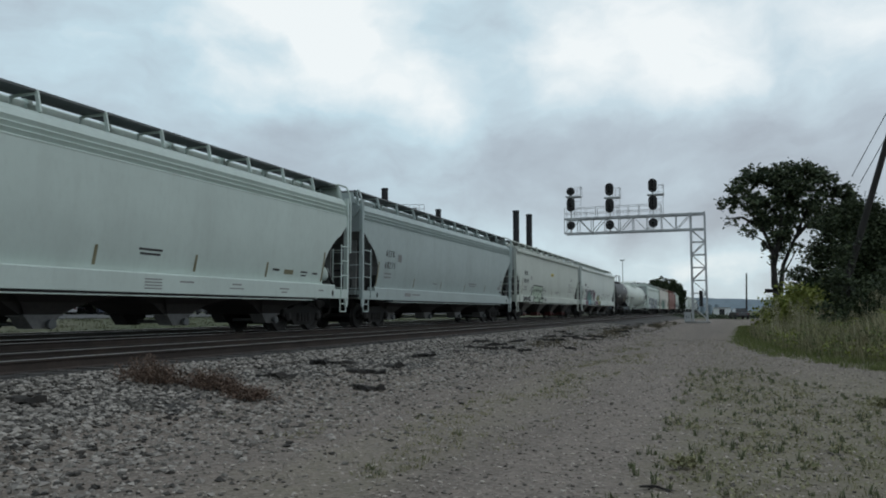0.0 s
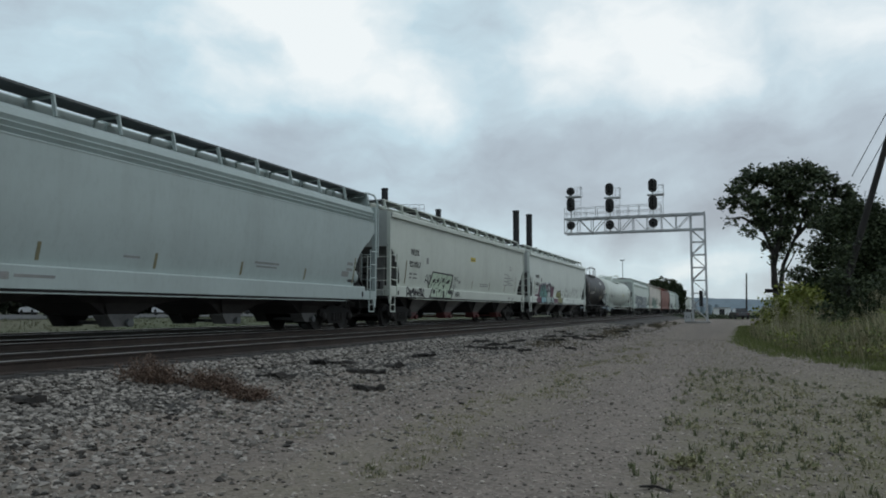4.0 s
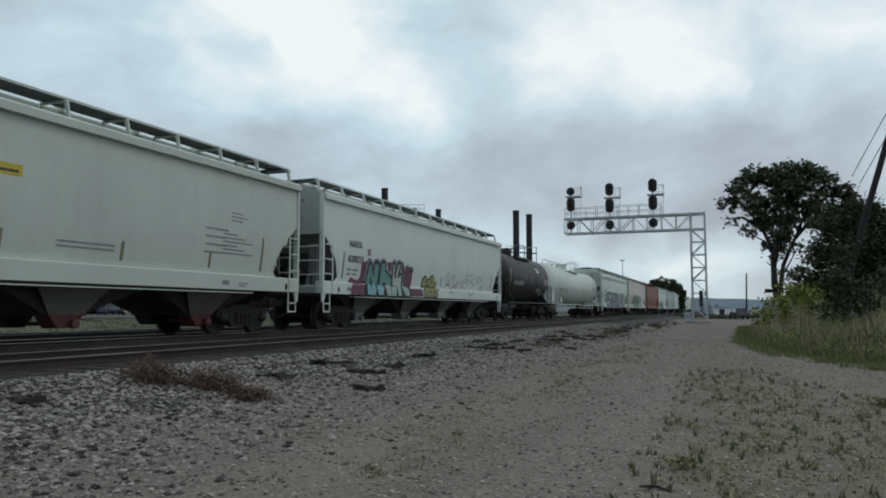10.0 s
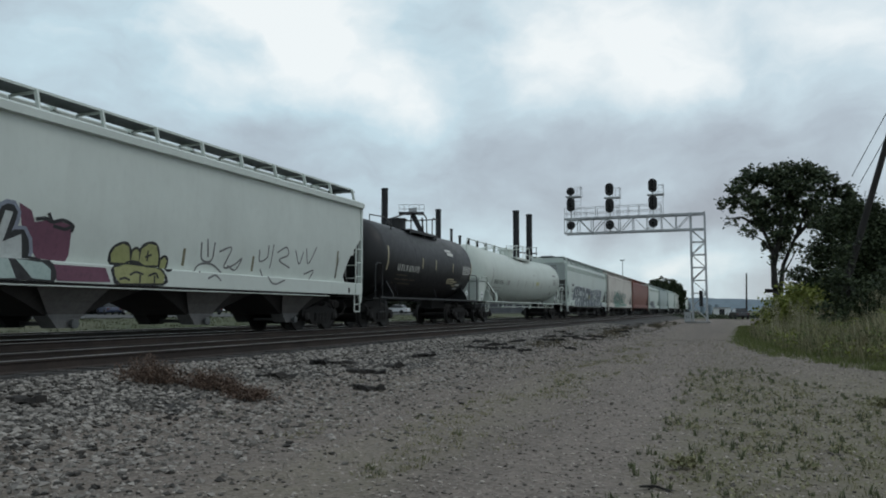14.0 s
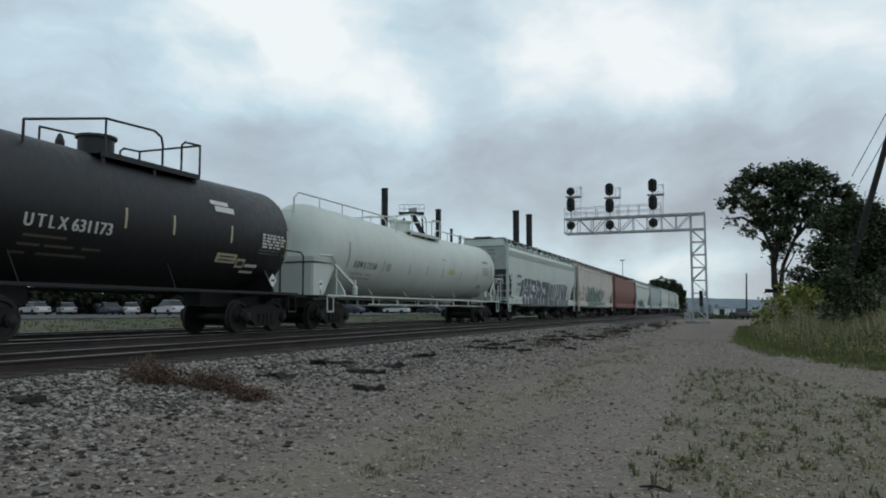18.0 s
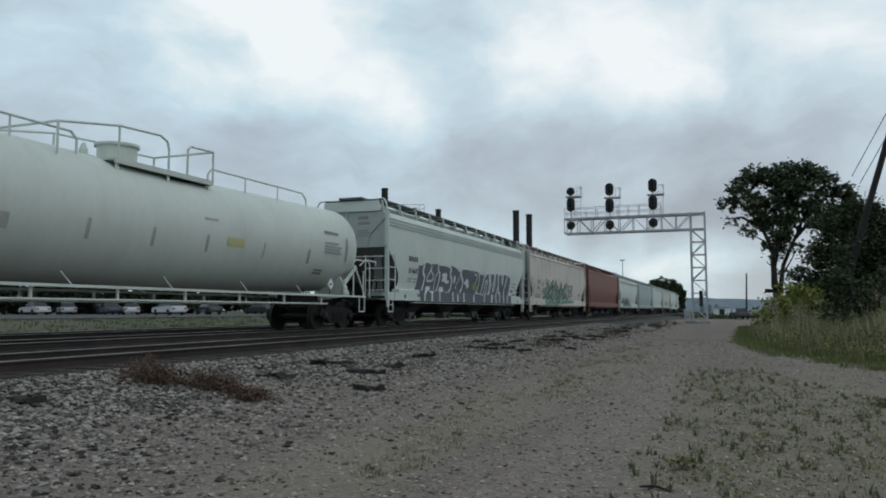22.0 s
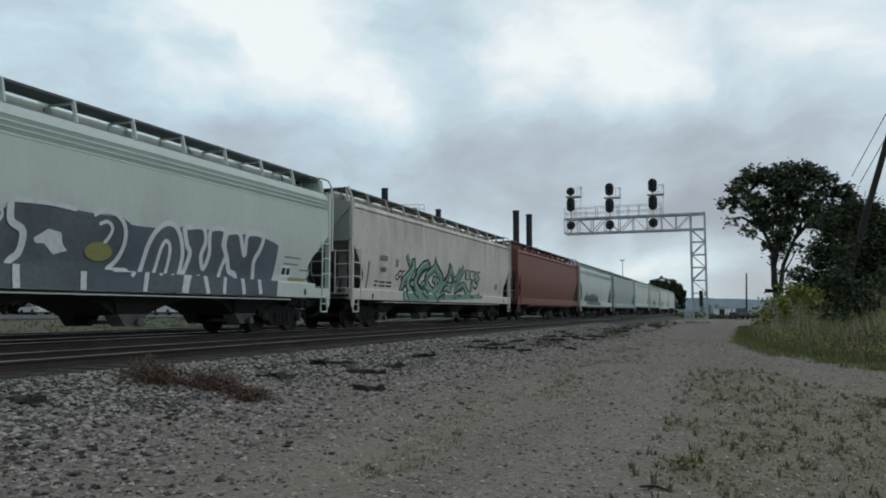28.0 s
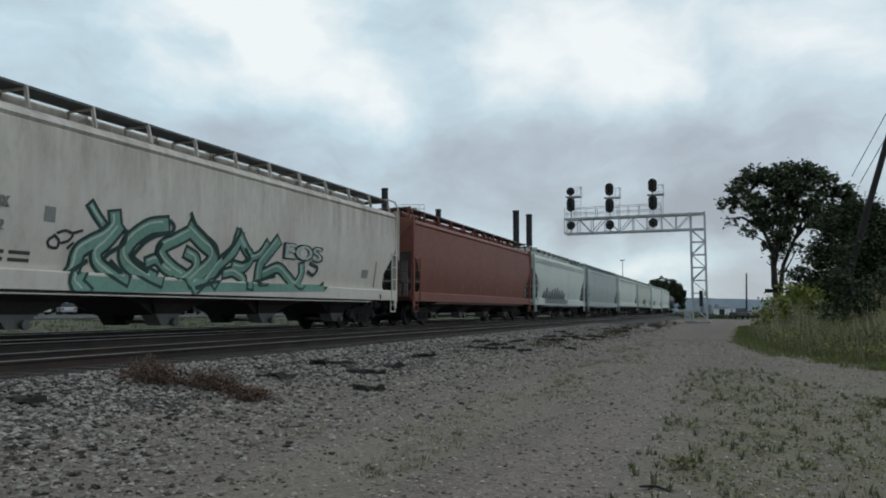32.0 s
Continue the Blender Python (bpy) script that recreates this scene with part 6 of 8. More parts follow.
# A: plain car, small stencils
bars("A", [(0.0, 2.0, 0.75, 0.05), (0.05, 1.9, 0.65, 0.05)], LETTER)
bars("A", [(1.2, 1.3, 0.5, 0.04)] + [(0.05, 1.12 + 0.07 * k, 0.55, 0.03) for k in range(4)] + [(3.2, 1.3, 0.4, 0.04), (3.1, 1.2, 0.6, 0.03), (5.4, 1.25, 0.5, 0.04), (5.5, 1.15, 0.3, 0.04), (7.6, 1.25, 0.3, 0.05)], FADED)
bars("A", [(5.9, 1.72, 0.5, 0.14)], REFLECT)
bars("A", [(5.3, 1.8, 0.35, 0.06), (6.8, 1.8, 0.4, 0.05), (7.5, 1.78, 0.3, 0.06), (6.85, 1.7, 0.3, 0.04)], LETTER)
# C: cream car
write("C", "WLPX", -8.07, 2.93, 0.9, 0.26, LETTER, 0.014)
write("C", "921012", -8.14, 2.43, 1.14, 0.25, LETTER, 0.014)
bars("C", [(-8.08, 2.12, 0.3, 0.07), (-7.7, 2.12, 0.42, 0.07), (-8.08, 1.96, 0.25, 0.07), (-7.7, 1.96, 0.42, 0.07), (-6.33, 2.66, 0.24, 0.26), (1.2, 2.0, 1.5, 0.04), (1.2, 1.9, 1.5, 0.04), (5.6, 2.7, 0.9, 0.05), (5.6, 2.5, 0.8, 0.05), (5.6, 2.3, 0.9, 0.05), (5.6, 2.1, 0.7, 0.05), (-2.1, 1.95, 0.3, 0.12)], FADED)
bars("C", [(6.6, 3.2 - 0.1 * k, 0.5 + 0.2 * (k % 2), 0.035) for k in range(3)] + [(6.3, 2.62 - 0.1 * k, 0.6 + 0.35 * ((k * 7) % 3), 0.04) for k in range(6)] + [(6.2, 1.3, 0.3, 0.12), (6.9, 1.34, 0.4, 0.04), (6.9, 1.27, 0.3, 0.04)], FADED)
bars("C", [(-0.47, 3.12, 0.8, 0.22)], YELLOW, name="warning_label")
bars("C", [(-0.35, 3.18, 0.6, 0.05)], LETTER)
PANEL = (((-5.55, 2.37), (-2.9, 2.34), (-2.97, 1.72), (-3.43, 1.18), (-6.22, 1.19), (-5.87, 1.61), (-5.95, 1.71)),)
PANEL_FILL = (((-5.49, 2.31), (-3.05, 2.26), (-3.16, 1.75), (-3.56, 1.22), (-6.09, 1.23), (-5.77, 1.61), (-5.83, 1.71)),)
PANEL_INK = (((-5.5, 1.94), (-5.29, 2.06), (-5.18, 2.05), (-5.21, 1.91), (-5.49, 1.86)),
    ((-5.79, 1.55), (-5.53, 1.57), (-5.54, 1.39), (-5.82, 1.38)),
    ((-4.91, 2.06), (-4.69, 2.1), (-4.73, 1.94), (-4.99, 1.88)),
    ((-4.99, 1.65), (-4.82, 1.63), (-5.02, 1.45), (-5.21, 1.44)),
    ((-4.26, 2.12), (-4, 2.12), (-4.09, 1.93), (-4.33, 1.92)),
    ((-4.22, 1.81), (-3.95, 1.78), (-4.07, 1.63)),
    ((-4.58, 1.55), (-4.38, 1.51), (-4.39, 1.19), (-4.64, 1.19)),
    ((-3.85, 1.89), (-3.56, 2.06), (-3.31, 2.08), (-3.48, 1.88)),
    ((-3.98, 1.57), (-3.42, 1.58), (-3.46, 1.39), (-3.95, 1.4)),
    ((-3.05, 2.26), (-2.95, 2.27), (-3.07, 1.72), (-3.46, 1.2), (-3.58, 1.22), (-3.18, 1.74)))
PANEL_SEAMS = (((-4.89, 2.3), (-5, 1.94), (-5.29, 1.75), (-5.28, 1.58), (-5.39, 1.26)),
    ((-4.35, 2.29), (-4.49, 1.94), (-4.73, 1.75), (-4.72, 1.56), (-4.79, 1.23)),
    ((-3.68, 2.28), (-3.88, 1.95), (-4.05, 1.64), (-4.16, 1.22)),
    ((-5.49, 1.86), (-5.62, 1.66), (-5.67, 1.57)))
on_side("C", "graffiti_outline", PANEL, INK, 1, "black outline of block graffiti")
on_side("C", "graffiti_letter", PANEL_FILL, PALEGREEN, 2, "pale green block graffiti")
for pts in PANEL_SEAMS:
    on_side("C", "graffiti_seam", ribbon(pts, 0.045, False), INK, 3)
for shape in PANEL_INK:
    on_side("C", "graffiti_stroke", [shape], INK, 4, "black counter of a block letter")
for pts in (((-6.35, 1.85), (-6.2, 2.2), (-6.05, 1.85)), ((-6.3, 1.95), (-6.1, 1.95)), ((-5.98, 1.85), (-5.9, 2.2), (-5.75, 2.0), (-5.95, 1.8))):
    on_side("C", "scrawl", ribbon(curve(pts), 0.04), INK, 2)
# three short lines of small tags
rnd = random.Random(47)
for z, y0, count in ((2.02, -2.75, 3), (1.68, -2.78, 2), (1.28, -3.0, 4)):
    for i in range(count):
        y = y0 + 0.19 * i
        loop = [(y + rnd.uniform(-0.02, 0.03), z), (y + rnd.uniform(0.0, 0.06), z + rnd.uniform(0.16, 0.24)), (y + rnd.uniform(0.09, 0.15), z + rnd.uniform(0.1, 0.2)), (y + rnd.uniform(0.02, 0.08), z + rnd.uniform(0.05, 0.1)), (y + rnd.uniform(0.1, 0.17), z + rnd.uniform(-0.02, 0.04))]
        on_side("C", "scrawl", ribbon(curve(loop), 0.028), INK, 2)
rnd = random.Random(41)
for i in range(9):
    y = -8.6 + i * 0.2
    loop = [(y + rnd.uniform(-0.05, 0.1), rnd.uniform(1.2, 1.3)), (y + rnd.uniform(0.0, 0.2), rnd.uniform(1.45, 1.6)), (y + rnd.uniform(0.15, 0.3), rnd.uniform(1.3, 1.45)), (y + rnd.uniform(-0.05, 0.1), rnd.uniform(1.25, 1.4)), (y + rnd.uniform(0.2, 0.35), rnd.uniform(1.2, 1.5))]
    on_side("C", "scrawl", ribbon(curve(loop), rnd.uniform(0.045, 0.08)), INK, 1)
# D: off-white car
write("D", "NAHX", -8.33, 2.84, 0.93, 0.24, LETTER, 0.014)
write("D", "620235", -8.38, 2.32, 1.14, 0.24, LETTER, 0.014)
bars("D", [(-8.4, 2.02, 0.3, 0.07), (-8.0, 2.02, 0.4, 0.07), (-8.4, 1.87, 0.3, 0.07), (-8.0, 1.87, 0.3, 0.07), (-6.95, 2.62, 0.26, 0.26), (-8.6, 1.3, 0.3, 0.14)], FADED)
PLUM = (((-8.17, 1.71), (-8.04, 1.81), (-7.81, 1.73), (-7.5, 1.73), (-7.38, 1.86), (-7.36, 2.06), (-7.37, 2.33), (-7, 2.42), (-6.81, 2.56), (-6.59, 2.53), (-6.63, 1.65), (-7.96, 1.55), (-8.23, 1.56)),
    ((-8.33, 1.37), (-8.22, 1.53), (-7.04, 1.58), (-7.09, 1.18), (-8.35, 1.16)))
PLUM_REST = (((-5.3, 2.47), (-4.77, 2.53), (-4.69, 2.13), (-5.1, 2.17)),
    ((-3.99, 2.64), (-3.72, 2.53), (-3.62, 2.31), (-3.23, 2.41), (-2.77, 2.34), (-2.75, 1.75), (-2.81, 1.61), (-3.48, 1.63), (-3.86, 2.09)),
    ((-3.28, 1.53), (-1.95, 1.53), (-1.8, 1.23), (-3.15, 1.21)))
NAK_GREEN = (((-6.75, 2.34), (-6.62, 2.3), (-6.36, 1.87), (-6.31, 2.37), (-6.06, 2.37), (-5.98, 2.26), (-5.97, 1.59), (-6.32, 1.57), (-6.6, 1.9), (-6.59, 1.58), (-6.9, 1.59), (-6.83, 2.06)),
             ((-5.76, 2.4), (-5.49, 2.44), (-5.4, 2.12), (-5.0, 1.96), (-4.7, 1.81), (-4.64, 1.61), (-5.13, 1.59), (-5.3, 1.72), (-5.5, 1.69), (-5.49, 1.59), (-5.73, 1.58), (-5.79, 2.0)),)
NAK_WHITE = (((-4.69, 2.45), (-4.56, 2.43), (-4.56, 2.04), (-4.44, 1.8), (-4.34, 2.2), (-4.27, 2.46), (-4.11, 2.45), (-4.21, 2.06), (-4.25, 1.89), (-3.89, 2.06), (-3.8, 1.59), (-4.54, 1.58), (-4.67, 1.84)),)
NAK_BLUE = (((-7.12, 1.57), (-6.89, 1.59), (-6.79, 1.41), (-6.72, 1.6), (-6.54, 1.61), (-6.39, 1.45), (-6.39, 1.21), (-7.06, 1.21)),
             ((-6.35, 1.57), (-5.76, 1.58), (-5.7, 1.41), (-5.78, 1.22), (-6.14, 1.21), (-6.28, 1.39)),)
NAK_PALE = (((-5.69, 1.59), (-5.21, 1.61), (-5.09, 1.41), (-5.06, 1.2), (-5.4, 1.2), (-5.51, 1.4)),
             ((-5.1, 1.55), (-4.58, 1.59), (-4.59, 1.21), (-5.01, 1.2)),
             ((-4.54, 1.58), (-4.23, 1.58), (-4.06, 1.23), (-4.38, 1.21)),
             ((-4.08, 1.58), (-3.5, 1.55), (-3.31, 1.43), (-3.31, 1.22), (-3.72, 1.24), (-3.91, 1.43)),)
CAP = (((-3.58, 2.38), (-3.39, 2.41), (-3.23, 2.36), (-2.99, 2.42), (-2.75, 2.34), (-2.76, 2.23)),
    ((-3.32, 2.5), (-3.27, 2.41)),
    ((-3.18, 2.28), (-2.93, 2.25), (-2.77, 2.32)))
YELLOW_LOBES = (((-1.64, 1.67), (-1.68, 1.84), (-1.59, 1.99), (-1.37, 2.09), (-1.19, 2.04), (-1.1, 1.68)),
    ((-1.08, 1.74), (-1.07, 1.94), (-0.96, 2.01), (-0.87, 1.94), (-0.85, 1.74)),
    ((-0.84, 1.73), (-0.81, 2.02), (-0.61, 2.15), (-0.37, 2.13), (-0.25, 1.88), (-0.24, 1.68), (-0.65, 1.66)),
    ((-0.17, 1.61), (-0.16, 1.81), (-0.06, 1.88), (0.04, 1.81), (0, 1.6)),
    ((-1.72, 1.55), (-1.2, 1.65), (-0.65, 1.63), (-0.36, 1.57), (-0.2, 1.45), (-0.23, 1.26), (-1.54, 1.22), (-1.69, 1.36)))
YELLOW_INK = (((-1.23, 1.68), (-1.04, 1.73), (-0.81, 1.7)),
    ((-0.61, 1.98), (-0.6, 1.77)),
    ((-0.66, 1.85), (-0.51, 1.9)),
    ((-1.26, 1.42), (-1.09, 1.48), (-0.89, 1.44)),
    ((-0.71, 1.42), (-0.5, 1.48), (-0.42, 1.38)),
    ((-0.98, 1.26), (-0.97, 1.41)),
    ((-0.53, 1.26), (-0.53, 1.41)),
    ((-1.55, 1.31), (-1.42, 1.34), (-1.29, 1.3)))
for shape in PLUM + PLUM_REST:
    on_side("D", "graffiti_cloud", [shape], MAGENTA, 1, "plum graffiti cloud")
for pts in CAP:
    on_side("D", "graffiti_cap", ribbon(curve(pts) if len(pts) > 2 else pts, 0.07), INK, 2)
for shapes, fill, label in ((NAK_GREEN, TEAL, "teal graffiti letter"), (NAK_WHITE, SILVER, "pale grey graffiti letter"), (NAK_BLUE, SKYBLUE, "light blue foot of a graffiti letter"), (NAK_PALE, AQUA, "pale grey foot of a graffiti letter")):
    for shape in shapes:
        outlined("D", shape, fill, INK, 0.2, 3, label, LAVENDER if shapes in (NAK_GREEN, NAK_WHITE) else None, 0.36)
on_side("D", "graffiti_outline", [((-7.3, 1.2), (-7.25, 1.62), (-6.9, 1.66), (-3.75, 1.62), (-3.45, 1.5), (-3.4, 1.2))], INK, 2, "black ground of the graffiti letters")
for shape in YELLOW_LOBES:
    outlined("D", shape, OLIVE, INK, 0.1, 1, "yellow bubble graffiti")
for pts in YELLOW_INK:
    on_side("D", "graffiti_stroke", ribbon(curve(pts) if len(pts) > 2 else pts, 0.045), INK, 3)
for pts in ([(1.19, 2.32), (1.26, 1.92), (1.63, 1.91), (1.7, 2.36)],
            [(1.41, 2.42), (1.48, 2.01)],
            [(1.02, 1.59), (1.21, 1.79), (1.69, 1.81), (2.08, 1.63)],
            [(1.92, 2.16), (2.4, 2.29), (2.17, 1.77), (2.6, 1.86), (2.88, 2.05), (2.66, 1.72), (2.32, 1.81)],
            [(1.36, 1.44), (1.64, 1.53), (1.85, 1.41)],
            [(3.66, 2.32), (3.71, 2.02), (4.05, 2.15), (4.08, 2.48)],
            [(4.33, 2.53), (4.24, 1.87)],
            [(4.55, 2.33), (4.99, 2.51), (5.11, 2.29), (4.67, 2.11), (5.24, 1.92)],
            [(5.5, 2.45), (5.75, 2.06), (5.94, 2.42)],
            [(6.1, 2.55), (6.28, 2.1), (6.69, 2.63)],
            [(3.78, 1.79), (4.21, 1.4), (4.79, 1.52)],
            [(6.12, 1.76), (6.62, 1.9), (6.45, 1.62)]):
    on_side("D", "scrawl", ribbon(curve(pts) if len(pts) > 2 else pts, 0.05), PENCIL, 1)
on_side("D", "scrawl", ribbon([(8.05, 1.75), (8.2, 2.4)], 0.05), PENCIL, 1)
# U: black tank
UR, UZ = 1.5, 2.72
write("U", "U T L X", -3.8, 2.24, 0.98, 0.25, WHITELET, 0.014, UR, UZ)
write("U", "631173", -2.7, 2.24, 1.02, 0.25, WHITELET, 0.014, UR, UZ)
bars("U", [(-3.75, 2.05, 1.0, 0.05), (-3.8, 1.88, 0.5, 0.05), (-3.2, 1.88, 0.7, 0.05), (-2.3, 1.88, 0.5, 0.05), (-3.85, 1.72, 0.3, 0.05), (-3.3, 1.72, 1.2, 0.05)], spray("faint_tan_lettering", (0.08, 0.07, 0.05), (0.12, 0.1, 0.07)), UR, UZ)
TAPE = spray("cream_reflective_tape", (0.42, 0.38, 0.24), (0.52, 0.47, 0.32))
bars("U", [(1.66, 3.38, 0.72, 0.11), (1.78, 3.2, 0.78, 0.15), (3.3, 1.84, 0.55, 0.08), (3.2, 1.68, 0.6, 0.06)], WHITELET, UR, UZ)
rnd = random.Random(45)
for k in range(7):
    y = 3.8 if k < 5 else 3.7
    while y < 4.75:
        w_ = rnd.uniform(0.1, 0.26)
        bars("U", [(y, 2.75 - 0.085 * k, w_, 0.055 if k < 5 else 0.025)], WHITELET if k < 5 else FADED, UR, UZ)
        y += w_ + rnd.uniform(0.03, 0.09)
bars("U", [(-4.85, 2.2, 0.1, 0.95), (5.0, 2.2, 0.09, 0.8), (-1.36, 2.43, 0.07, 0.45), (0.16, 2.43, 0.07, 0.46), (2.36, 2.42, 0.07, 0.45), (1.95, 1.9, 0.85, 0.24), (2.85, 1.8, 0.38, 0.24)], TAPE, UR, UZ)
bars("U", [(2.05, 1.95, 0.65, 0.04), (2.05, 2.04, 0.65, 0.04), (2.9, 1.86, 0.28, 0.12)], LETTER, UR + 0.003, UZ)
# V: white tank
VR, VZ = 1.45, 2.70
write("V", "D O W X  7 3 5 6 0", -8.05, 2.16, 1.78, 0.24, LETTER, 0.006, VR, VZ)
FAINT = spray("faint_grey_stencil", (0.33, 0.34, 0.32), (0.4, 0.41, 0.38))
bars("V", [(-8.05, 1.93, 0.9, 0.06), (-6.95, 1.93, 0.5, 0.06), (-8.1, 1.78, 0.5, 0.06), (-7.4, 1.78, 0.4, 0.06), (-6.95, 1.78, 0.5, 0.06), (-5.45, 2.15, 0.4, 0.3), (0.4, 2.94, 0.55, 0.06), (6.4, 2.52, 1.12, 0.06), (6.4, 2.62, 1.0, 0.06), (6.4, 2.72, 1.12, 0.06), (6.4, 2.84, 0.9, 0.06)], FAINT, VR, VZ)
bars("V", [(6.42, 3.16, 0.92, 0.1)], FADED, VR, VZ)
bars("V", [(6.05, 1.82, 0.55, 0.07), (6.05, 1.92, 0.55, 0.06)], FADED, VR, VZ)
bars("V", [(-8.6, 2.13, 0.11, 0.9), (-5.72, 2.12, 0.1, 0.42), (-3.28, 2.12, 0.1, 0.44), (-1.4, 2.12, 0.09, 0.44), (0.5, 2.12, 0.09, 0.44), (2.98, 2.12, 0.09, 0.44), (5.44, 2.12, 0.09, 0.44), (7.85, 2.3, 0.1, 0.84)], FAINT, VR + 0.003, VZ)


def placard(key, y, z, x):
    """A square hazard plate hung on its corner beside the side rail."""
    bm = B()
    r = 0.19
    prism(bm, [(y - r, z), (y, z - r), (y + r, z), (y, z + r)], "X", x, x + 0.012)
    p_ = part("placard", bm, CHALK, CARS[key], "white diamond-shaped placard")
    bm = B()
    box(bm, x + 0.0125, x + 0.014, y - 0.09, y + 0.09, z - 0.03, z + 0.03)
    part("marking_bar", bm, LETTER, p_)
    bm = B()
    beam(bm, (x - 0.02, y, 1.12), (x - 0.02, y, z), 0.03, 0.03)
    part("placard_bracket", bm, GRIME_SHADE, CARS[key])


for key, y, x in (("V", 6.95, 1.5), ("V", -9.98, 1.29), ("U", 4.3, 1.5)):
    placard(key, y, 1.5, x)
bars("V", [(1.33, 2.34, 0.76, 0.24)], PALEYELLOW, VR, VZ, "warning_label")
# E: large letters
write("E", "51468", -8.28, 2.17, 0.92, 0.22, LETTER, 0.012)
bars("E", [(7.35, 1.53, 1.0, 0.1)], OLIVE)
bars("E", [(-8.3 + 0.19 * k, 2.66, 0.14, 0.21) for k in range(5)] , LETTER)
bars("E", [(-8.3, 1.92, 0.5, 0.05), (-7.7, 1.92, 0.3, 0.05), (-8.3, 1.8, 0.4, 0.05), (-7.7, 1.8, 0.3, 0.05), (7.0, 2.2, 0.9, 0.05), (7.0, 2.0, 0.8, 0.05), (7.9, 1.85, 0.6, 0.05), (-7.6, 1.2, 0.3, 0.14)], FADED)
LETTER_FIELD = ((-7.28, 2.54), (-6.88, 2.55), (-6.66, 2.71), (-6.34, 2.74), (-5.94, 2.66), (-5.73, 2.68), (-5.13, 2.72), (-4.86, 2.7), (-3.56, 2.65), (-3.25, 2.76), (-2.72, 2.68), (-2.15, 2.45), (-1.88, 2.72), (-1.04, 2.72), (-0.5, 2.66), (0.0, 2.64), (0.69, 2.66), (0.97, 2.51), (1.79, 2.53), (2.33, 2.62), (3.92, 2.63), (5.96, 2.61), (6.64, 2.53), (6.48, 1.05), (-7.26, 1.05), (-7.39, 1.48), (-7.27, 2.11))
LETTER_SHADE = ((-7.28, 2.54), (-6.88, 2.55), (-6.72, 2.25), (-6.67, 1.86), (-6.8, 1.46), (-6.83, 1.05), (-7.26, 1.05), (-7.39, 1.48), (-7.27, 2.11))
LETTER_COUNTERS = (((-6.26, 1.68), (-5.78, 1.7), (-5.79, 1.45), (-5.9, 1.39), (-5.88, 1.05), (-6.07, 1.05), (-6.06, 1.41), (-6.3, 1.43)),
                   ((-4.52, 2.31), (-4.01, 2.38), (-3.85, 2.28), (-3.88, 2.05), (-3.54, 2.04), (-3.59, 1.9), (-3.99, 1.88), (-4.18, 1.98), (-4.46, 1.93), (-4.49, 2.09), (-4.28, 2.15), (-4.52, 2.17)),
                   ((-4.64, 1.71), (-4.27, 1.72), (-4.17, 1.62), (-4.03, 1.45), (-4.54, 1.48), (-4.71, 1.52)),
                   ((-2.88, 2.34), (-2.71, 2.21), (-2.76, 1.97), (-2.97, 1.93), (-2.98, 2.19)),
                   ((-1.14, 2.22), (-0.84, 2.17), (-0.77, 1.95), (-0.64, 1.83), (-0.95, 1.73), (-1.2, 1.93), (-1.38, 1.92), (-1.44, 2.01)))
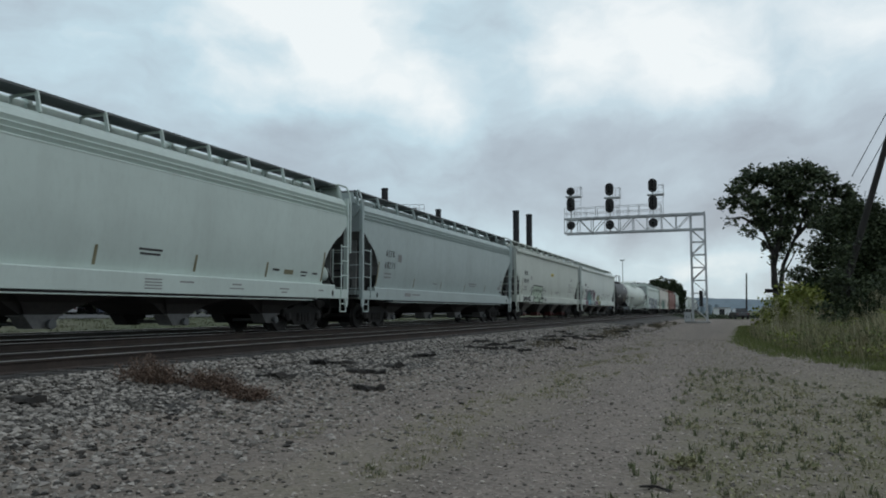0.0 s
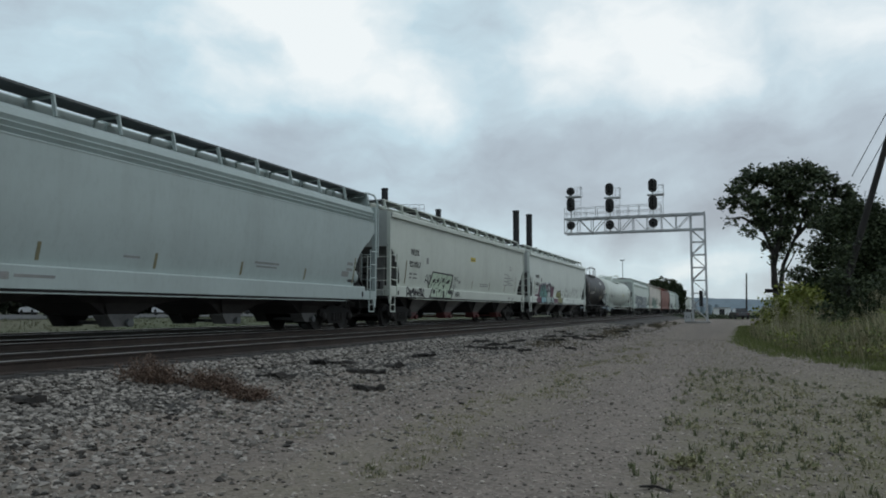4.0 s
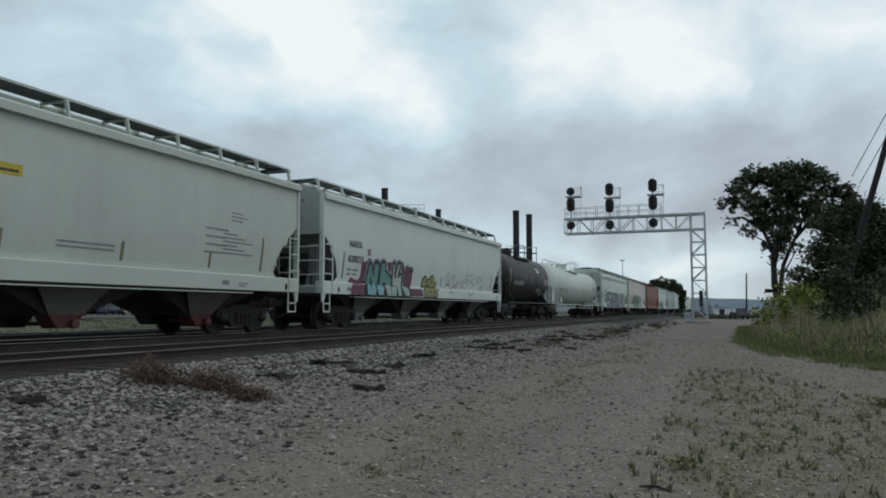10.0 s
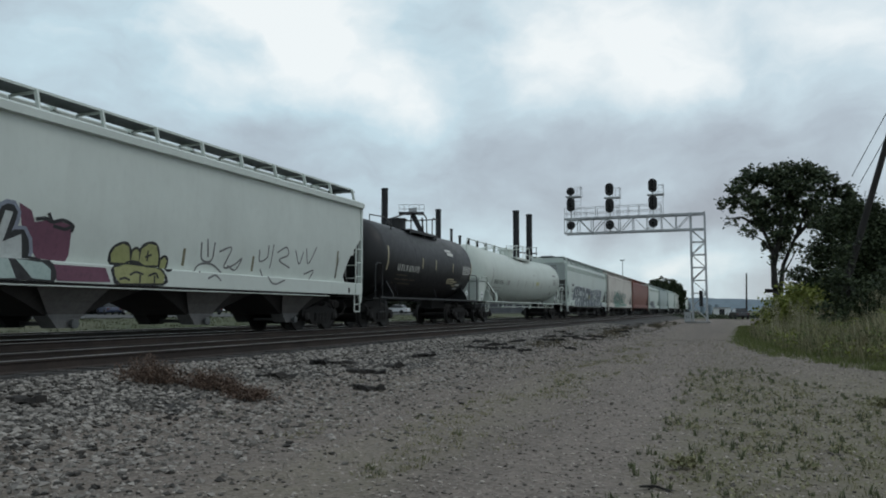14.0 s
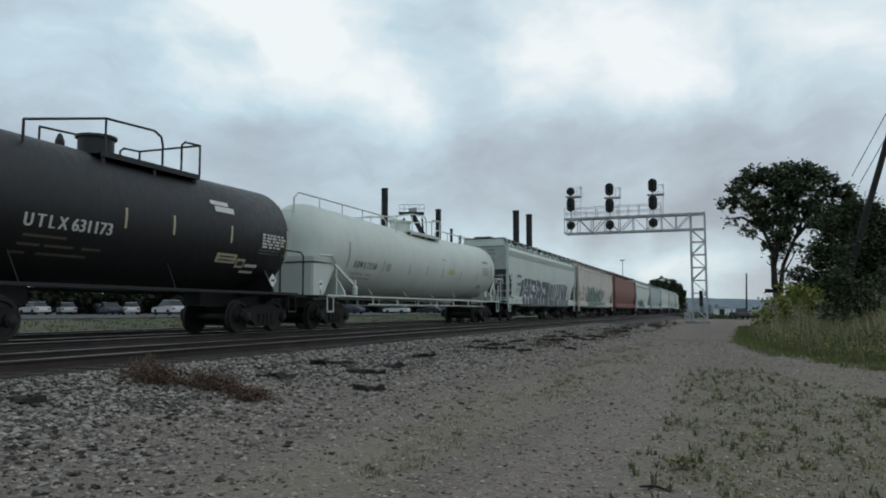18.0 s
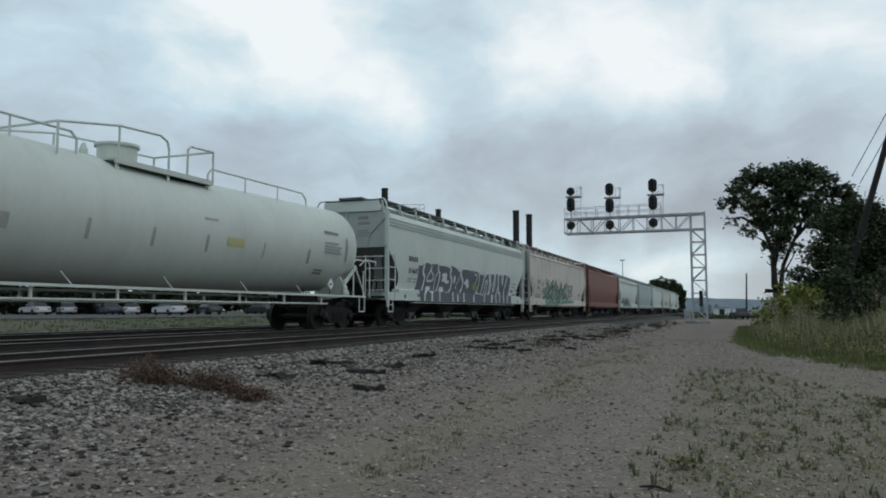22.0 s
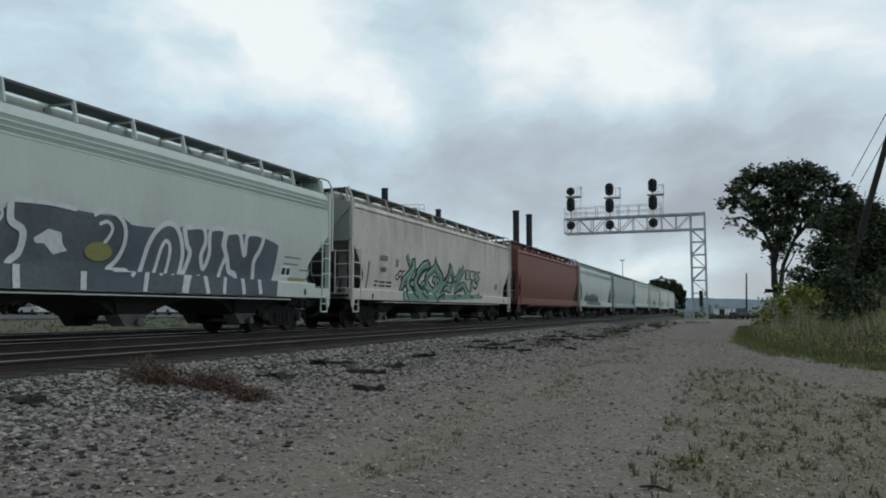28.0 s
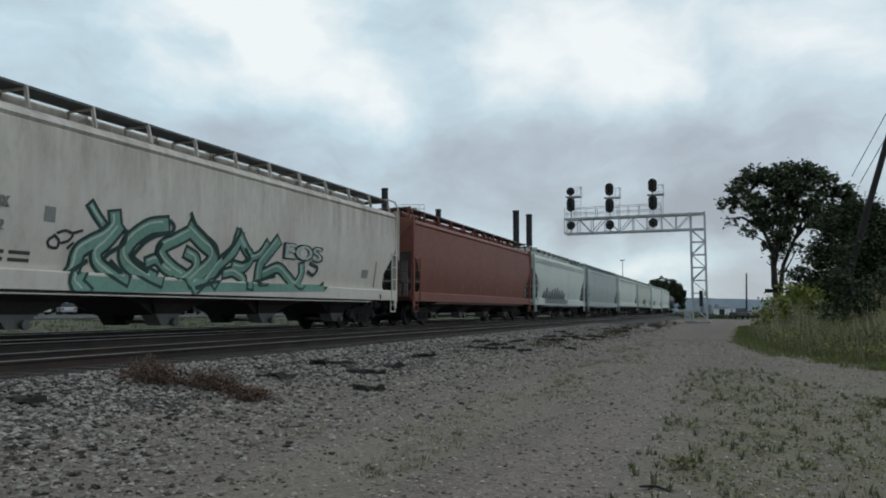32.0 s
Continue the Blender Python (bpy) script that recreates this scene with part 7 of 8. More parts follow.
LETTER_EDGES = ((((-6.66, 2.69), (-6.76, 2.39), (-6.74, 2.22), (-6.56, 2.09), (-6.59, 1.81), (-6.68, 1.46), (-6.83, 1.35), (-6.83, 1.05)), 0.14),
                (((-6.66, 2.7), (-6.34, 2.74), (-5.99, 2.69)), 0.06),
                (((-5.82, 2.6), (-5.89, 2.41), (-5.72, 2.27), (-5.59, 2.15), (-5.64, 1.97), (-6.23, 1.93), (-6.24, 2.11), (-6.05, 2.3), (-5.94, 2.46)), 0.08),
                (((-5.08, 2.69), (-5.04, 2.43), (-4.85, 2.29), (-4.86, 1.96), (-4.96, 1.59), (-5.09, 1.42), (-5.08, 1.05)), 0.12),
                (((-5.08, 2.32), (-5.27, 2.18), (-5.36, 1.88), (-5.37, 1.54)), 0.06),
                (((-4.91, 2.69), (-4.3, 2.71), (-3.56, 2.64), (-3.55, 2.38)), 0.07),
                (((-3.43, 2.65), (-3.45, 2.28), (-3.23, 2.06), (-3.27, 1.66), (-3.42, 1.47), (-3.41, 1.05)), 0.14),
                (((-3.2, 2.75), (-2.56, 2.66), (-2.15, 2.42), (-2.32, 2.11), (-2.59, 1.8), (-2.47, 1.66)), 0.06),
                (((-2.74, 1.42), (-2.71, 1.05)), 0.16),
                (((-2.0, 2.65), (-1.96, 2.29), (-1.69, 2.12), (-1.71, 1.72), (-1.89, 1.51), (-1.87, 1.05)), 0.15),
                (((-1.94, 2.68), (-1.15, 2.71), (-0.53, 2.67)), 0.09),
                (((-0.37, 1.43), (-0.36, 1.05)), 0.15),
                (((-0.1, 2.62), (0.16, 2.73), (0.52, 2.69), (0.76, 2.46), (0.8, 2.1), (0.65, 1.73), (0.42, 1.52)), 0.11),
                (((0.39, 1.5), (0.96, 1.51), (0.92, 1.38)), 0.10),
                (((0.08, 1.79), (0.2, 1.99), (0.36, 2.2), (0.42, 2.39), (0.27, 2.51), (0.06, 2.44)), 0.08),
                (((1.32, 1.06), (1.39, 1.59), (1.51, 2.14), (1.77, 2.53), (2.12, 2.68), (2.43, 2.53), (2.64, 2.03), (2.63, 1.48), (2.56, 1.06)), 0.13),
                (((1.8, 1.44), (1.91, 2.06), (2.06, 2.26), (2.21, 2.06), (2.18, 1.46)), 0.10),
                (((2.61, 2.63), (2.76, 2.23), (2.9, 2.02), (2.79, 1.59), (2.65, 1.06)), 0.14),
                (((2.61, 2.63), (3.27, 2.7), (3.42, 2.35), (3.31, 2.0), (3.47, 1.68), (3.61, 2.07), (3.56, 2.41), (3.61, 2.69), (4.12, 2.72), (4.1, 2.33), (4.26, 2.07), (4.13, 1.66), (4.08, 1.07)), 0.13),
                (((3.32, 1.52), (3.48, 1.06)), 0.14),
                (((4.22, 2.67), (4.74, 2.72), (4.92, 2.36), (5.07, 2.14), (5.13, 2.7), (5.82, 2.72), (5.72, 2.33), (5.52, 2.03), (5.53, 1.74), (5.68, 1.09)), 0.15),
                (((4.22, 2.67), (4.18, 2.29), (4.34, 2.0), (4.49, 1.68), (4.79, 1.56), (4.93, 1.07)), 0.15))
LETTER_GROUND = ((0.83, 2.53), (1.34, 2.5), (1.69, 2.5), (2.5, 2.63), (4.22, 2.7), (5.86, 2.69), (6.49, 2.58), (6.41, 1.06), (-0.06, 1.06), (-0.08, 1.35), (0.89, 1.4))
LETTER_FILLS = (((1.32, 1.06), (1.39, 1.59), (1.51, 2.14), (1.77, 2.53), (2.12, 2.68), (2.43, 2.53), (2.64, 2.03), (2.63, 1.48), (2.56, 1.06)),
                ((2.66, 1.06), (2.79, 1.59), (2.9, 2.02), (2.76, 2.23), (2.61, 2.63), (3.27, 2.7), (3.42, 2.35), (3.56, 2.41), (3.61, 2.69), (4.12, 2.72), (4.1, 2.33), (4.26, 2.07), (4.13, 1.66), (4.08, 1.06)),
                ((4.93, 1.06), (4.79, 1.56), (4.49, 1.68), (4.34, 2.0), (4.18, 2.29), (4.22, 2.67), (4.74, 2.72), (4.92, 2.36), (5.06, 2.3), (5.13, 2.7), (5.82, 2.72), (5.72, 2.33), (5.52, 2.03), (5.53, 1.74), (5.69, 1.06)))
on_side("E", "graffiti_block", [LETTER_FIELD], SLATE, 1, "slate grey graffiti letters run together")
for shape in (LETTER_SHADE, LETTER_GROUND):
    on_side("E", "graffiti_shade", [shape], BACKDROP, 2, "slate blue graffiti shadow")
for shape in LETTER_FILLS:
    on_side("E", "graffiti_letter", [shape], SLATE, 3, "slate grey graffiti letter")
for shape in LETTER_COUNTERS:
    on_side("E", "graffiti_counter", [shape], CHALKDULL, 3, "white graffiti counter")
for pts, w in LETTER_EDGES:
    on_side("E", "graffiti_edge", ribbon(curve(pts) if len(pts) > 2 else pts, w, False), CHALKDULL, 4, "white graffiti outline")
on_side("E", "warning_label", [oval(0.13, 1.87, 0.36, 0.2)[0]], YELLOWDULL, 5, "dull yellow round label")
on_side("E", "data_plate", [((6.9, 1.62), (7.42, 1.64), (7.4, 1.98), (6.88, 1.96))], CHALK, 1, "white data plate with two dark panels")
for y in (6.95, 7.19):
    on_side("E", "data_panel", [((y, 1.7), (y + 0.18, 1.7), (y + 0.18, 1.9), (y, 1.9))], INK, 2)
# F: stained car
write("F", "GCBX", -7.85, 2.52, 0.62, 0.21, FADED, 0.02)
write("F", "7182", -7.8, 2.1, 0.5, 0.19, FADED, 0.02)
bars("F", [(-8.15, 1.7, 0.35, 0.06), (-7.7, 1.68, 0.5, 0.07), (-7.1, 1.68, 0.45, 0.07), (-8.15, 1.55, 0.25, 0.06), (-7.7, 1.54, 0.5, 0.07), (-7.1, 1.54, 0.45, 0.07)], LETTER)
bars("F", [(-6.45, 2.35, 0.26, 0.3), (6.9, 1.8, 0.5, 0.3)], FADED)
bars("F", [(-8.8, 1.45, 0.1, 1.0)], spray("brown_rust_streak", (0.12, 0.085, 0.05), (0.18, 0.13, 0.08)), name="rust_strip")
TAG = (((-6.16, 2.1), (-6.3, 1.99), (-6.25, 1.88), (-6.08, 1.87), (-6.05, 2.01), (-6.16, 2.1)),
    ((-6.1, 2.16), (-5.92, 2.22), (-5.75, 2.19), (-5.52, 2.26)),
    ((-5.98, 1.97), (-5.82, 2.03), (-5.74, 2.14)),
    ((-5.82, 1.88), (-5.71, 1.99)))
for pts in TAG:
    on_side("F", "scrawl", ribbon(curve(pts) if len(pts) > 2 else pts, 0.06), INK, 1)
WILD = ((((-4.7, 2.64), (-4.68, 2.44), (-4.91, 2.21), (-5.27, 2.02), (-5.54, 1.82), (-5.59, 1.5), (-5.71, 1.21), (-5.51, 1.03)), 0.26),
    (((-4.56, 2.41), (-4.85, 2.08), (-5.09, 1.85), (-5, 1.63), (-4.66, 1.44), (-4.41, 1.33)), 0.21),
    (((-5.34, 2.79), (-5.19, 2.62), (-5.02, 2.46)), 0.12),
    (((-3.19, 2.63), (-3.65, 2.53), (-4.1, 2.25), (-4.31, 1.96), (-4.19, 1.7), (-3.72, 1.48), (-3.4, 1.38)), 0.30),
    (((-2.3, 2.54), (-2.74, 2.33), (-3.2, 2.1), (-3.14, 1.87), (-2.77, 1.64), (-2.35, 1.48)), 0.25),
    (((-2.26, 2.6), (-1.84, 2.36), (-1.38, 2.13), (-1.4, 1.86), (-1.75, 1.57), (-2.16, 1.25)), 0.35),
    (((-3.57, 1.74), (-3.32, 1.81), (-3.04, 1.65), (-2.79, 1.55)), 0.18),
    (((-2.31, 2.03), (-1.99, 1.91), (-1.97, 1.65), (-2.36, 1.36)), 0.22),
    (((-0.35, 2.65), (-0.54, 2.22), (-1.05, 1.84), (-1.46, 1.36)), 0.26),
    (((-0.35, 2.65), (-0.04, 2.32), (0.24, 2.08), (-0.04, 1.8), (-0.44, 1.81)), 0.23),
    (((-0.77, 1.61), (-0.4, 1.66), (0.06, 1.48), (0.08, 1.31)), 0.19),
    (((1.46, 2.63), (1.01, 2.22), (0.71, 1.9), (0.72, 1.47)), 0.27),
    (((0.96, 2.53), (0.64, 2.2), (0.19, 2.07)), 0.15),
    (((0.96, 1.68), (1.62, 1.88), (2.21, 1.63), (2.67, 1.43), (2.92, 1.73), (2.88, 1.98)), 0.23))
WILD_INK = (((-4.36, 2.36), (-4.39, 2.09), (-4.74, 1.87), (-4.88, 1.73)),
    ((-4.68, 1.68), (-4.35, 1.46), (-4.3, 1.37)),
    ((-5.33, 1.64), (-5.69, 1.4)),
    ((-4.16, 1.87), (-3.99, 1.71), (-3.57, 1.53)),
    ((-4.03, 1.91), (-3.73, 2.21), (-3.29, 2.4), (-2.9, 2.46)),
    ((-3.02, 2.73), (-2.88, 2.61), (-2.98, 2.41)),
    ((-3.25, 2.18), (-3.34, 1.96), (-3.15, 1.76)),
    ((-2.3, 2.99), (-2.13, 2.74), (-1.81, 2.56), (-1.42, 2.31), (-1.09, 2)),
    ((-0.33, 2.72), (-0.57, 2.38), (-0.96, 2)),
    ((-0.04, 2.29), (0.19, 2.07), (-0.07, 1.93)),
    ((-2.13, 1.19), (-1.2, 1.44), (-0.87, 1.73)),
    ((0.44, 1.37), (1.07, 1.55), (1.49, 1.63)),
    ((3.33, 2.11), (3.82, 1.99), (3.59, 1.75), (3.26, 1.85)),
    ((4.3, 1.53), (4.08, 1.35)))
on_side("F", "graffiti_block", (((-5.92, 1.36), (-4.41, 1.33), (-1.77, 1.34), (4.48, 1.48), (4.08, 1.24), (-5.59, 1)),), SEAGREEN, 1, "sea-green graffiti band along the sill")
for pts, w in WILD:
    on_side("F", "graffiti_outline", ribbon(curve(pts), w + 0.15), DEEPGREEN, 1, "dark green-black graffiti outline")
for pts, w in WILD:
    on_side("F", "graffiti_letter", ribbon(curve(pts), w), SEAGREEN, 2, "sea-green wild-style graffiti stroke")
    on_side("F", "graffiti_highlight", ribbon(curve([(y - w * 0.22, z + w * 0.22) for y, z in pts]), 0.05, False), PALE, 3)
for pts in WILD_INK:
    on_side("F", "graffiti_shade", ribbon(curve(pts) if len(pts) > 2 else pts, 0.11), DEEPGREEN, 4, "black graffiti shading")
write("F", "EOS", 1.86, 2.16, 2.13, 0.5, INK, 0.09)
write("F", "EOS", 1.91, 2.2, 2.03, 0.42, PALE, 0.03, lift=0.006)
# H, J, K: low tags on the cars that stay far off
rnd = random.Random(43)
for i in range(9):
    y = -6.2 + i * 0.85
    pts = [(y, 1.3), (y + 0.15, 2.1 + rnd.uniform(-0.3, 0.2)), (y + 0.45, 1.7), (y + 0.55, 1.3)]
    on_side("H", "graffiti_outline", ribbon(curve(pts), 0.38), INK, 1, "dark graffiti stroke")
    on_side("H", "graffiti_letter", ribbon(curve(pts), 0.2), SLATELIGHT, 2)
for key, a, b in (("K", -2.0, 4), ("L", -5.0, 3)):
    for i in range(b):
        y = a + i * 0.9
        on_side(key, "graffiti_letter", ribbon(curve([(y, 1.4), (y + 0.2, 2.3), (y + 0.5, 1.6), (y + 0.7, 2.1)]), 0.3), SLATE, 1, "dark graffiti stroke")


# ---- across the tracks: parking lot, plant, trees ----
bm = B()
prism(bm, [(-96, 14), (-39.5, 14), (-37, 210), (-82, 210)], "Z", 0.50, 0.70)
tagged(part("parking_lot", bm, ASPHALT), "worn asphalt parking lot beyond the grass", "parking lot", "", "structure")


def car_body_paint(name, c):
    m, n, l, p = graph(name)
    p.inputs["Base Color"].default_value = rgba(c)
    p.inputs["Roughness"].default_value, p.inputs["Coat Weight"].default_value = 0.4, 0.6
    f_ = noise_node(n, l, coords(n), 3.0)
    l.new(blend(n, l, f_, tuple(v * 0.85 for v in c), c), p.inputs["Base Color"])
    return m


def sedan(at, turn, paint, label, tall=1.0):
    car = thing("parked_car", pose(*at, 0, 0, turn), label, "car", "parked cars")
    bm = B()
    outline = [(-2.25, 0.32), (2.2, 0.32), (2.28, 0.62), (2.05, 0.82), (1.2, 0.92), (-1.55, 0.95 * tall), (-2.2, 0.9 * tall), (-2.3, 0.55)]
    prism(bm, outline, "X", -0.87, 0.87)
    part("body", bm, paint, car)
    bm = B()
    rows = []
    for x, k in ((0.8, 0), (0.62, 1)):
        rows.append([(-1.75, 0.93 * tall), (1.1, 0.9)] if k == 0 else [(-1.2, 1.45 * tall), (0.25, 1.45 * tall)])
    v = []
    for (a, b), w in ((rows[0], 0.83), (rows[1], 0.64)):
        v += [bm.verts.new((-w, a[0], a[1])), bm.verts.new((w, a[0], a[1])), bm.verts.new((w, b[0], b[1])), bm.verts.new((-w, b[0], b[1]))]
    for i in range(4):
        bm.faces.new((v[i], v[(i + 1) % 4], v[4 + (i + 1) % 4], v[4 + i]))
    bm.faces.new(v[4:])
    bmesh.ops.recalc_face_normals(bm, faces=bm.faces)
    part("cabin_glass", bm, GLASS, car, "dark window glass")
    bm = B()
    box(bm, -0.65, 0.65, -1.22, 0.27, 1.445 * tall, 1.49 * tall, 0.02)
    part("roof", bm, paint, car)
    for s in (-1, 1):
        for y in (-1.38, 1.38):
            bm = lathe(B(), [(0.2, s * 0.9), (0.33, s * 0.9), (0.33, s * 0.7), (0.2, s * 0.7)], "X", 16, (0, y, 0.33))
            w = part("wheel", bm, TYRE, car)
            bm = lathe(B(), [(0.0, s * 0.9), (0.2, s * 0.885)], "X", 12, (0, y, 0.33))
            part("hubcap", bm, GALV, w)
        bm = B()
        box(bm, *sorted((s * 0.5, s * 0.8)), 2.2, 2.27, 0.6, 0.75)
        part("headlight", bm, CHALK, car)
        bm = B()
        box(bm, *sorted((s * 0.55, s * 0.82)), -2.31, -2.26, 0.62, 0.8)
        part("tail_light", bm, REDGATE, car)
    return car


WHITECAR, SILVERCAR, DARKCAR, BLUECAR = car_body_paint("white_car_paint", (0.6, 0.61, 0.62)), car_body_paint("silver_car_paint", (0.42, 0.43, 0.45)), car_body_paint("black_car_paint", (0.02, 0.021, 0.024)), car_body_paint("navy_car_paint", (0.03, 0.045, 0.09))
rnd = random.Random(61)
paints = ((WHITECAR, "white parked sedan in the lot"), (SILVERCAR, "silver parked sedan in the lot"), (DARKCAR, "black parked sedan in the lot"), (WHITECAR, "white parked car in the lot"), (BLUECAR, "navy blue parked sedan in the lot"))
PARKED = ((-79.0, 67.0, 74, 0, 1.06), (-76.6, 69.5, 55, 1, 1.0), (-87.0, 80.0, 75, 2, 1.0), (-84.6, 80.9, 80, 2, 1.1), (-70.5, 70.2, 60, 4, 1.0), (-68.1, 71.2, 48, 0, 1.0), (-58.6, 67.0, 70, 0, 1.12), (-61.1, 76.9, 62, 2, 1.0), (-63.0, 90.3, 80, 2, 1.1), (-59.3, 93.7, 60, 4, 1.0), (-92.0, 68.0, 70, 2, 1.0), (-96.0, 62.0, 80, 1, 1.0), (-55.5, 104.0, 80, 4, 1.0), (-54.0, 118.0, 85, 0, 1.0), (-53.0, 131.0, 80, 2, 1.0), (-52.0, 146.0, 90, 1, 1.0))
for x, y, turn, kind, tall_ in PARKED:
    sedan((x, y, 0.70), turn, *paints[kind], tall_)
sedan((0.98, 110.13, 0.02), 12, DARKCAR, "dark parked car at the end of the gravel road")
sedan((0.80, 160.69, 0.02), 80, WHITECAR, "white parked car at the end of the gravel road")
# low white shed at the end of the road
shed = thing("white_shed", pose(-1.40, 130.69, 0), "small white flat-roofed shed far down the road", "shed")
part("wall", box(B(), -1.3, 1.3, -1.2, 1.2, 0, 1.6), CHALK, shed)
part("roof", box(B(), -1.45, 1.45, -1.35, 1.35, 1.6, 1.72), GALV, shed)
part("door", box(B(), -0.4, 0.4, -1.25, -1.2, 0, 1.45), GLASS, shed)

# dark trees behind the lot
TREELINE = []
for k in range(30):
    u = k / 29
    x, y = -98 + 26 * u + rnd.uniform(-5, 5), 15 + 230 * u
    h = rnd.uniform(3.2, 6.0)
    if k < 3:
        cl = [(rnd.uniform(-3, 3), rnd.uniform(-3, 3), h * rnd.uniform(0.3, 0.75), rnd.uniform(2.5, 4), rnd.uniform(2.5, 4), h * 0.32) for _ in range(7)]
        TREELINE.append(tree("lot_tree", (x, y, 0.6), [([(0, 0, 0), (0.2, 0, h * 0.5)], 0.25, 0.1)], cl, 2600, 0.42, LEAFDEEP, "dark green tree behind the parking lot", 70 + k))
    else:
        copy_thing(TREELINE[k % 3], pose(x, y, 0.6, 0, 0, rnd.uniform(0, 360)))


# low scrub where the road ends
scrub = []
for k in range(90):
    x = rnd.uniform(-9, 24)
    scrub.append((x, rnd.uniform(112, 150), rnd.uniform(0.1, 0.35), 1.3, 1.3, rnd.uniform(0.15, 0.4)))
v, f_ = leaves(scrub, 9000, 0.16, 69, 0.25)
raw("far_scrub", v, f_, LEAF, "low green scrub at the end of the road", category="scrub")
# continuous hedge behind the lot
hedge = []
for k in range(300):
    u = k / 299
    hedge.append((-102 + 26 * u + rnd.uniform(-1.5, 1.5), 5 + 245 * u, rnd.uniform(1.4, 4.6), 1.8, 2.0, rnd.uniform(1.1, 1.9)))
v, f_ = leaves(hedge, 46000, 0.38, 68, 0.5)
raw("far_hedge", v, f_, LEAFDEEP, "dense dark hedge behind the parking lot", category="hedge")


# ---- plant with black stacks ----
def stack(at, r, top, label):
    s = thing("smokestack", pose(*at), label, "smokestack", "smokestacks")
    part("shaft", lathe(B(), [(r, 0), (r, top), (r * 0.8, top), (r * 0.8, top - 0.6)], "Z", 20), STACK, s)
    part("rim", lathe(B(), [(r, top - 0.35), (r + 0.08, top - 0.35), (r + 0.08, top - 0.05), (r, top - 0.05)], "Z", 20), STACK, s)
    return s


stack((-64.3, 134.4, 0), 0.66, 25.7, "tall black steel smokestack of a plant")
stack((-61.6, 157.0, 0), 0.62, 24.2, "tall black steel smokestack of a plant")
stack((-45.1, 163.4, 0), 0.72, 23.9, "tall black steel smokestack of a plant")
stack((-43.6, 169.4, 0), 0.70, 23.7, "tall black steel smokestack of a plant")
for k in range(6):
    stack((-59.0 + 1.75 * k, 158.5 + 0.9 * k, 0), 0.3, 18.8 - 0.55 * k + (1.0 if k == 0 else 0), "short black vent pipe on the plant roof")
plant = thing("plant_building", pose(-52, 166, 0, 0, 0, -14), "large grey industrial plant building behind the train", "building")
part("wall", box(B(), -16, 12, -4, 10, 0, 9.0), surface("grey_plant_cladding", (0.1, 0.105, 0.11), (0.15, 0.155, 0.16), 0.5, 0.8, 0, 0.02, (6, 6, 0.1)), plant)
part("roof", box(B(), -16.3, 12.3, -4.3, 10.3, 9.0, 9.4), GRATING, plant)
for k in range(6):
    part("window", box(B(), -14 + 4.2 * k, -11.5 + 4.2 * k, -4.06, -3.9, 5.5, 7.5), GLASS, plant)
tower = thing("conveyor_head", pose(-61.5, 141.5, 0), "steel conveyor head with a railed platform on a sloping gallery", "conveyor")
V2 = lambda r, z: across(r, 0, z)
for a, b in ((-2.2, -1.6), (3.6, 2.2)):
    part("leg", beam(B(), V2(a, 0), V2(b, 20.4), 0.35, 0.35), STACK, tower)
bm = beam(B(), V2(2.6, 16.5), V2(0.2, 21.1), 1.2, 1.0)
part("gallery", bm, STACK, tower, "dark sloping conveyor gallery")
bm = B()
prism(bm, [across(r, d, 0)[:2] for r, d in ((-2.6, -1.5), (2.6, -1.5), (2.6, 1.5), (-2.6, 1.5))], "Z", 21.2, 21.5)
part("platform", bm, STACK, tower)
part("drive_housing", beam(B(), V2(-0.6, 21.95), V2(1.1, 22.2), 0.9, 0.8), GALV, tower, "pale grey drive housing")
part("chute", beam(B(), V2(2.6, 16.8), V2(0.9, 14.6), 1.0, 0.8), STACK, tower)
for k in range(6):
    r = -2.6 + 5.2 * k / 5
    part("rail_post", rod(B(), V2(r, 21.5), V2(r, 23.2), 0.06), GALV, tower)
for z in (22.3, 23.2):
    part("handrail", rod(B(), V2(-2.6, z), V2(2.6, z), 0.06), GALV, tower)
part("walkway", beam(B(), V2(-5.4, 19.9), V2(-1.2, 19.9), 0.25, 0.25), GALV, tower)
walk_ = thing("stack_catwalk", pose(-44.4, 165.2, 0), "steel catwalk between two stacks", "catwalk")
part("deck", beam(B(), V2(-3.6, 14.6), V2(3.6, 14.2), 0.9, 0.2), STACK, walk_)
part("handrail", rod(B(), V2(-3.6, 16.0), V2(3.6, 15.5), 0.07), GALV, walk_)
for r in (-3.4, -1.2, 1.2, 3.4):
    part("post", rod(B(), V2(r, 0), V2(r, 15.7), 0.08), STACK, walk_)

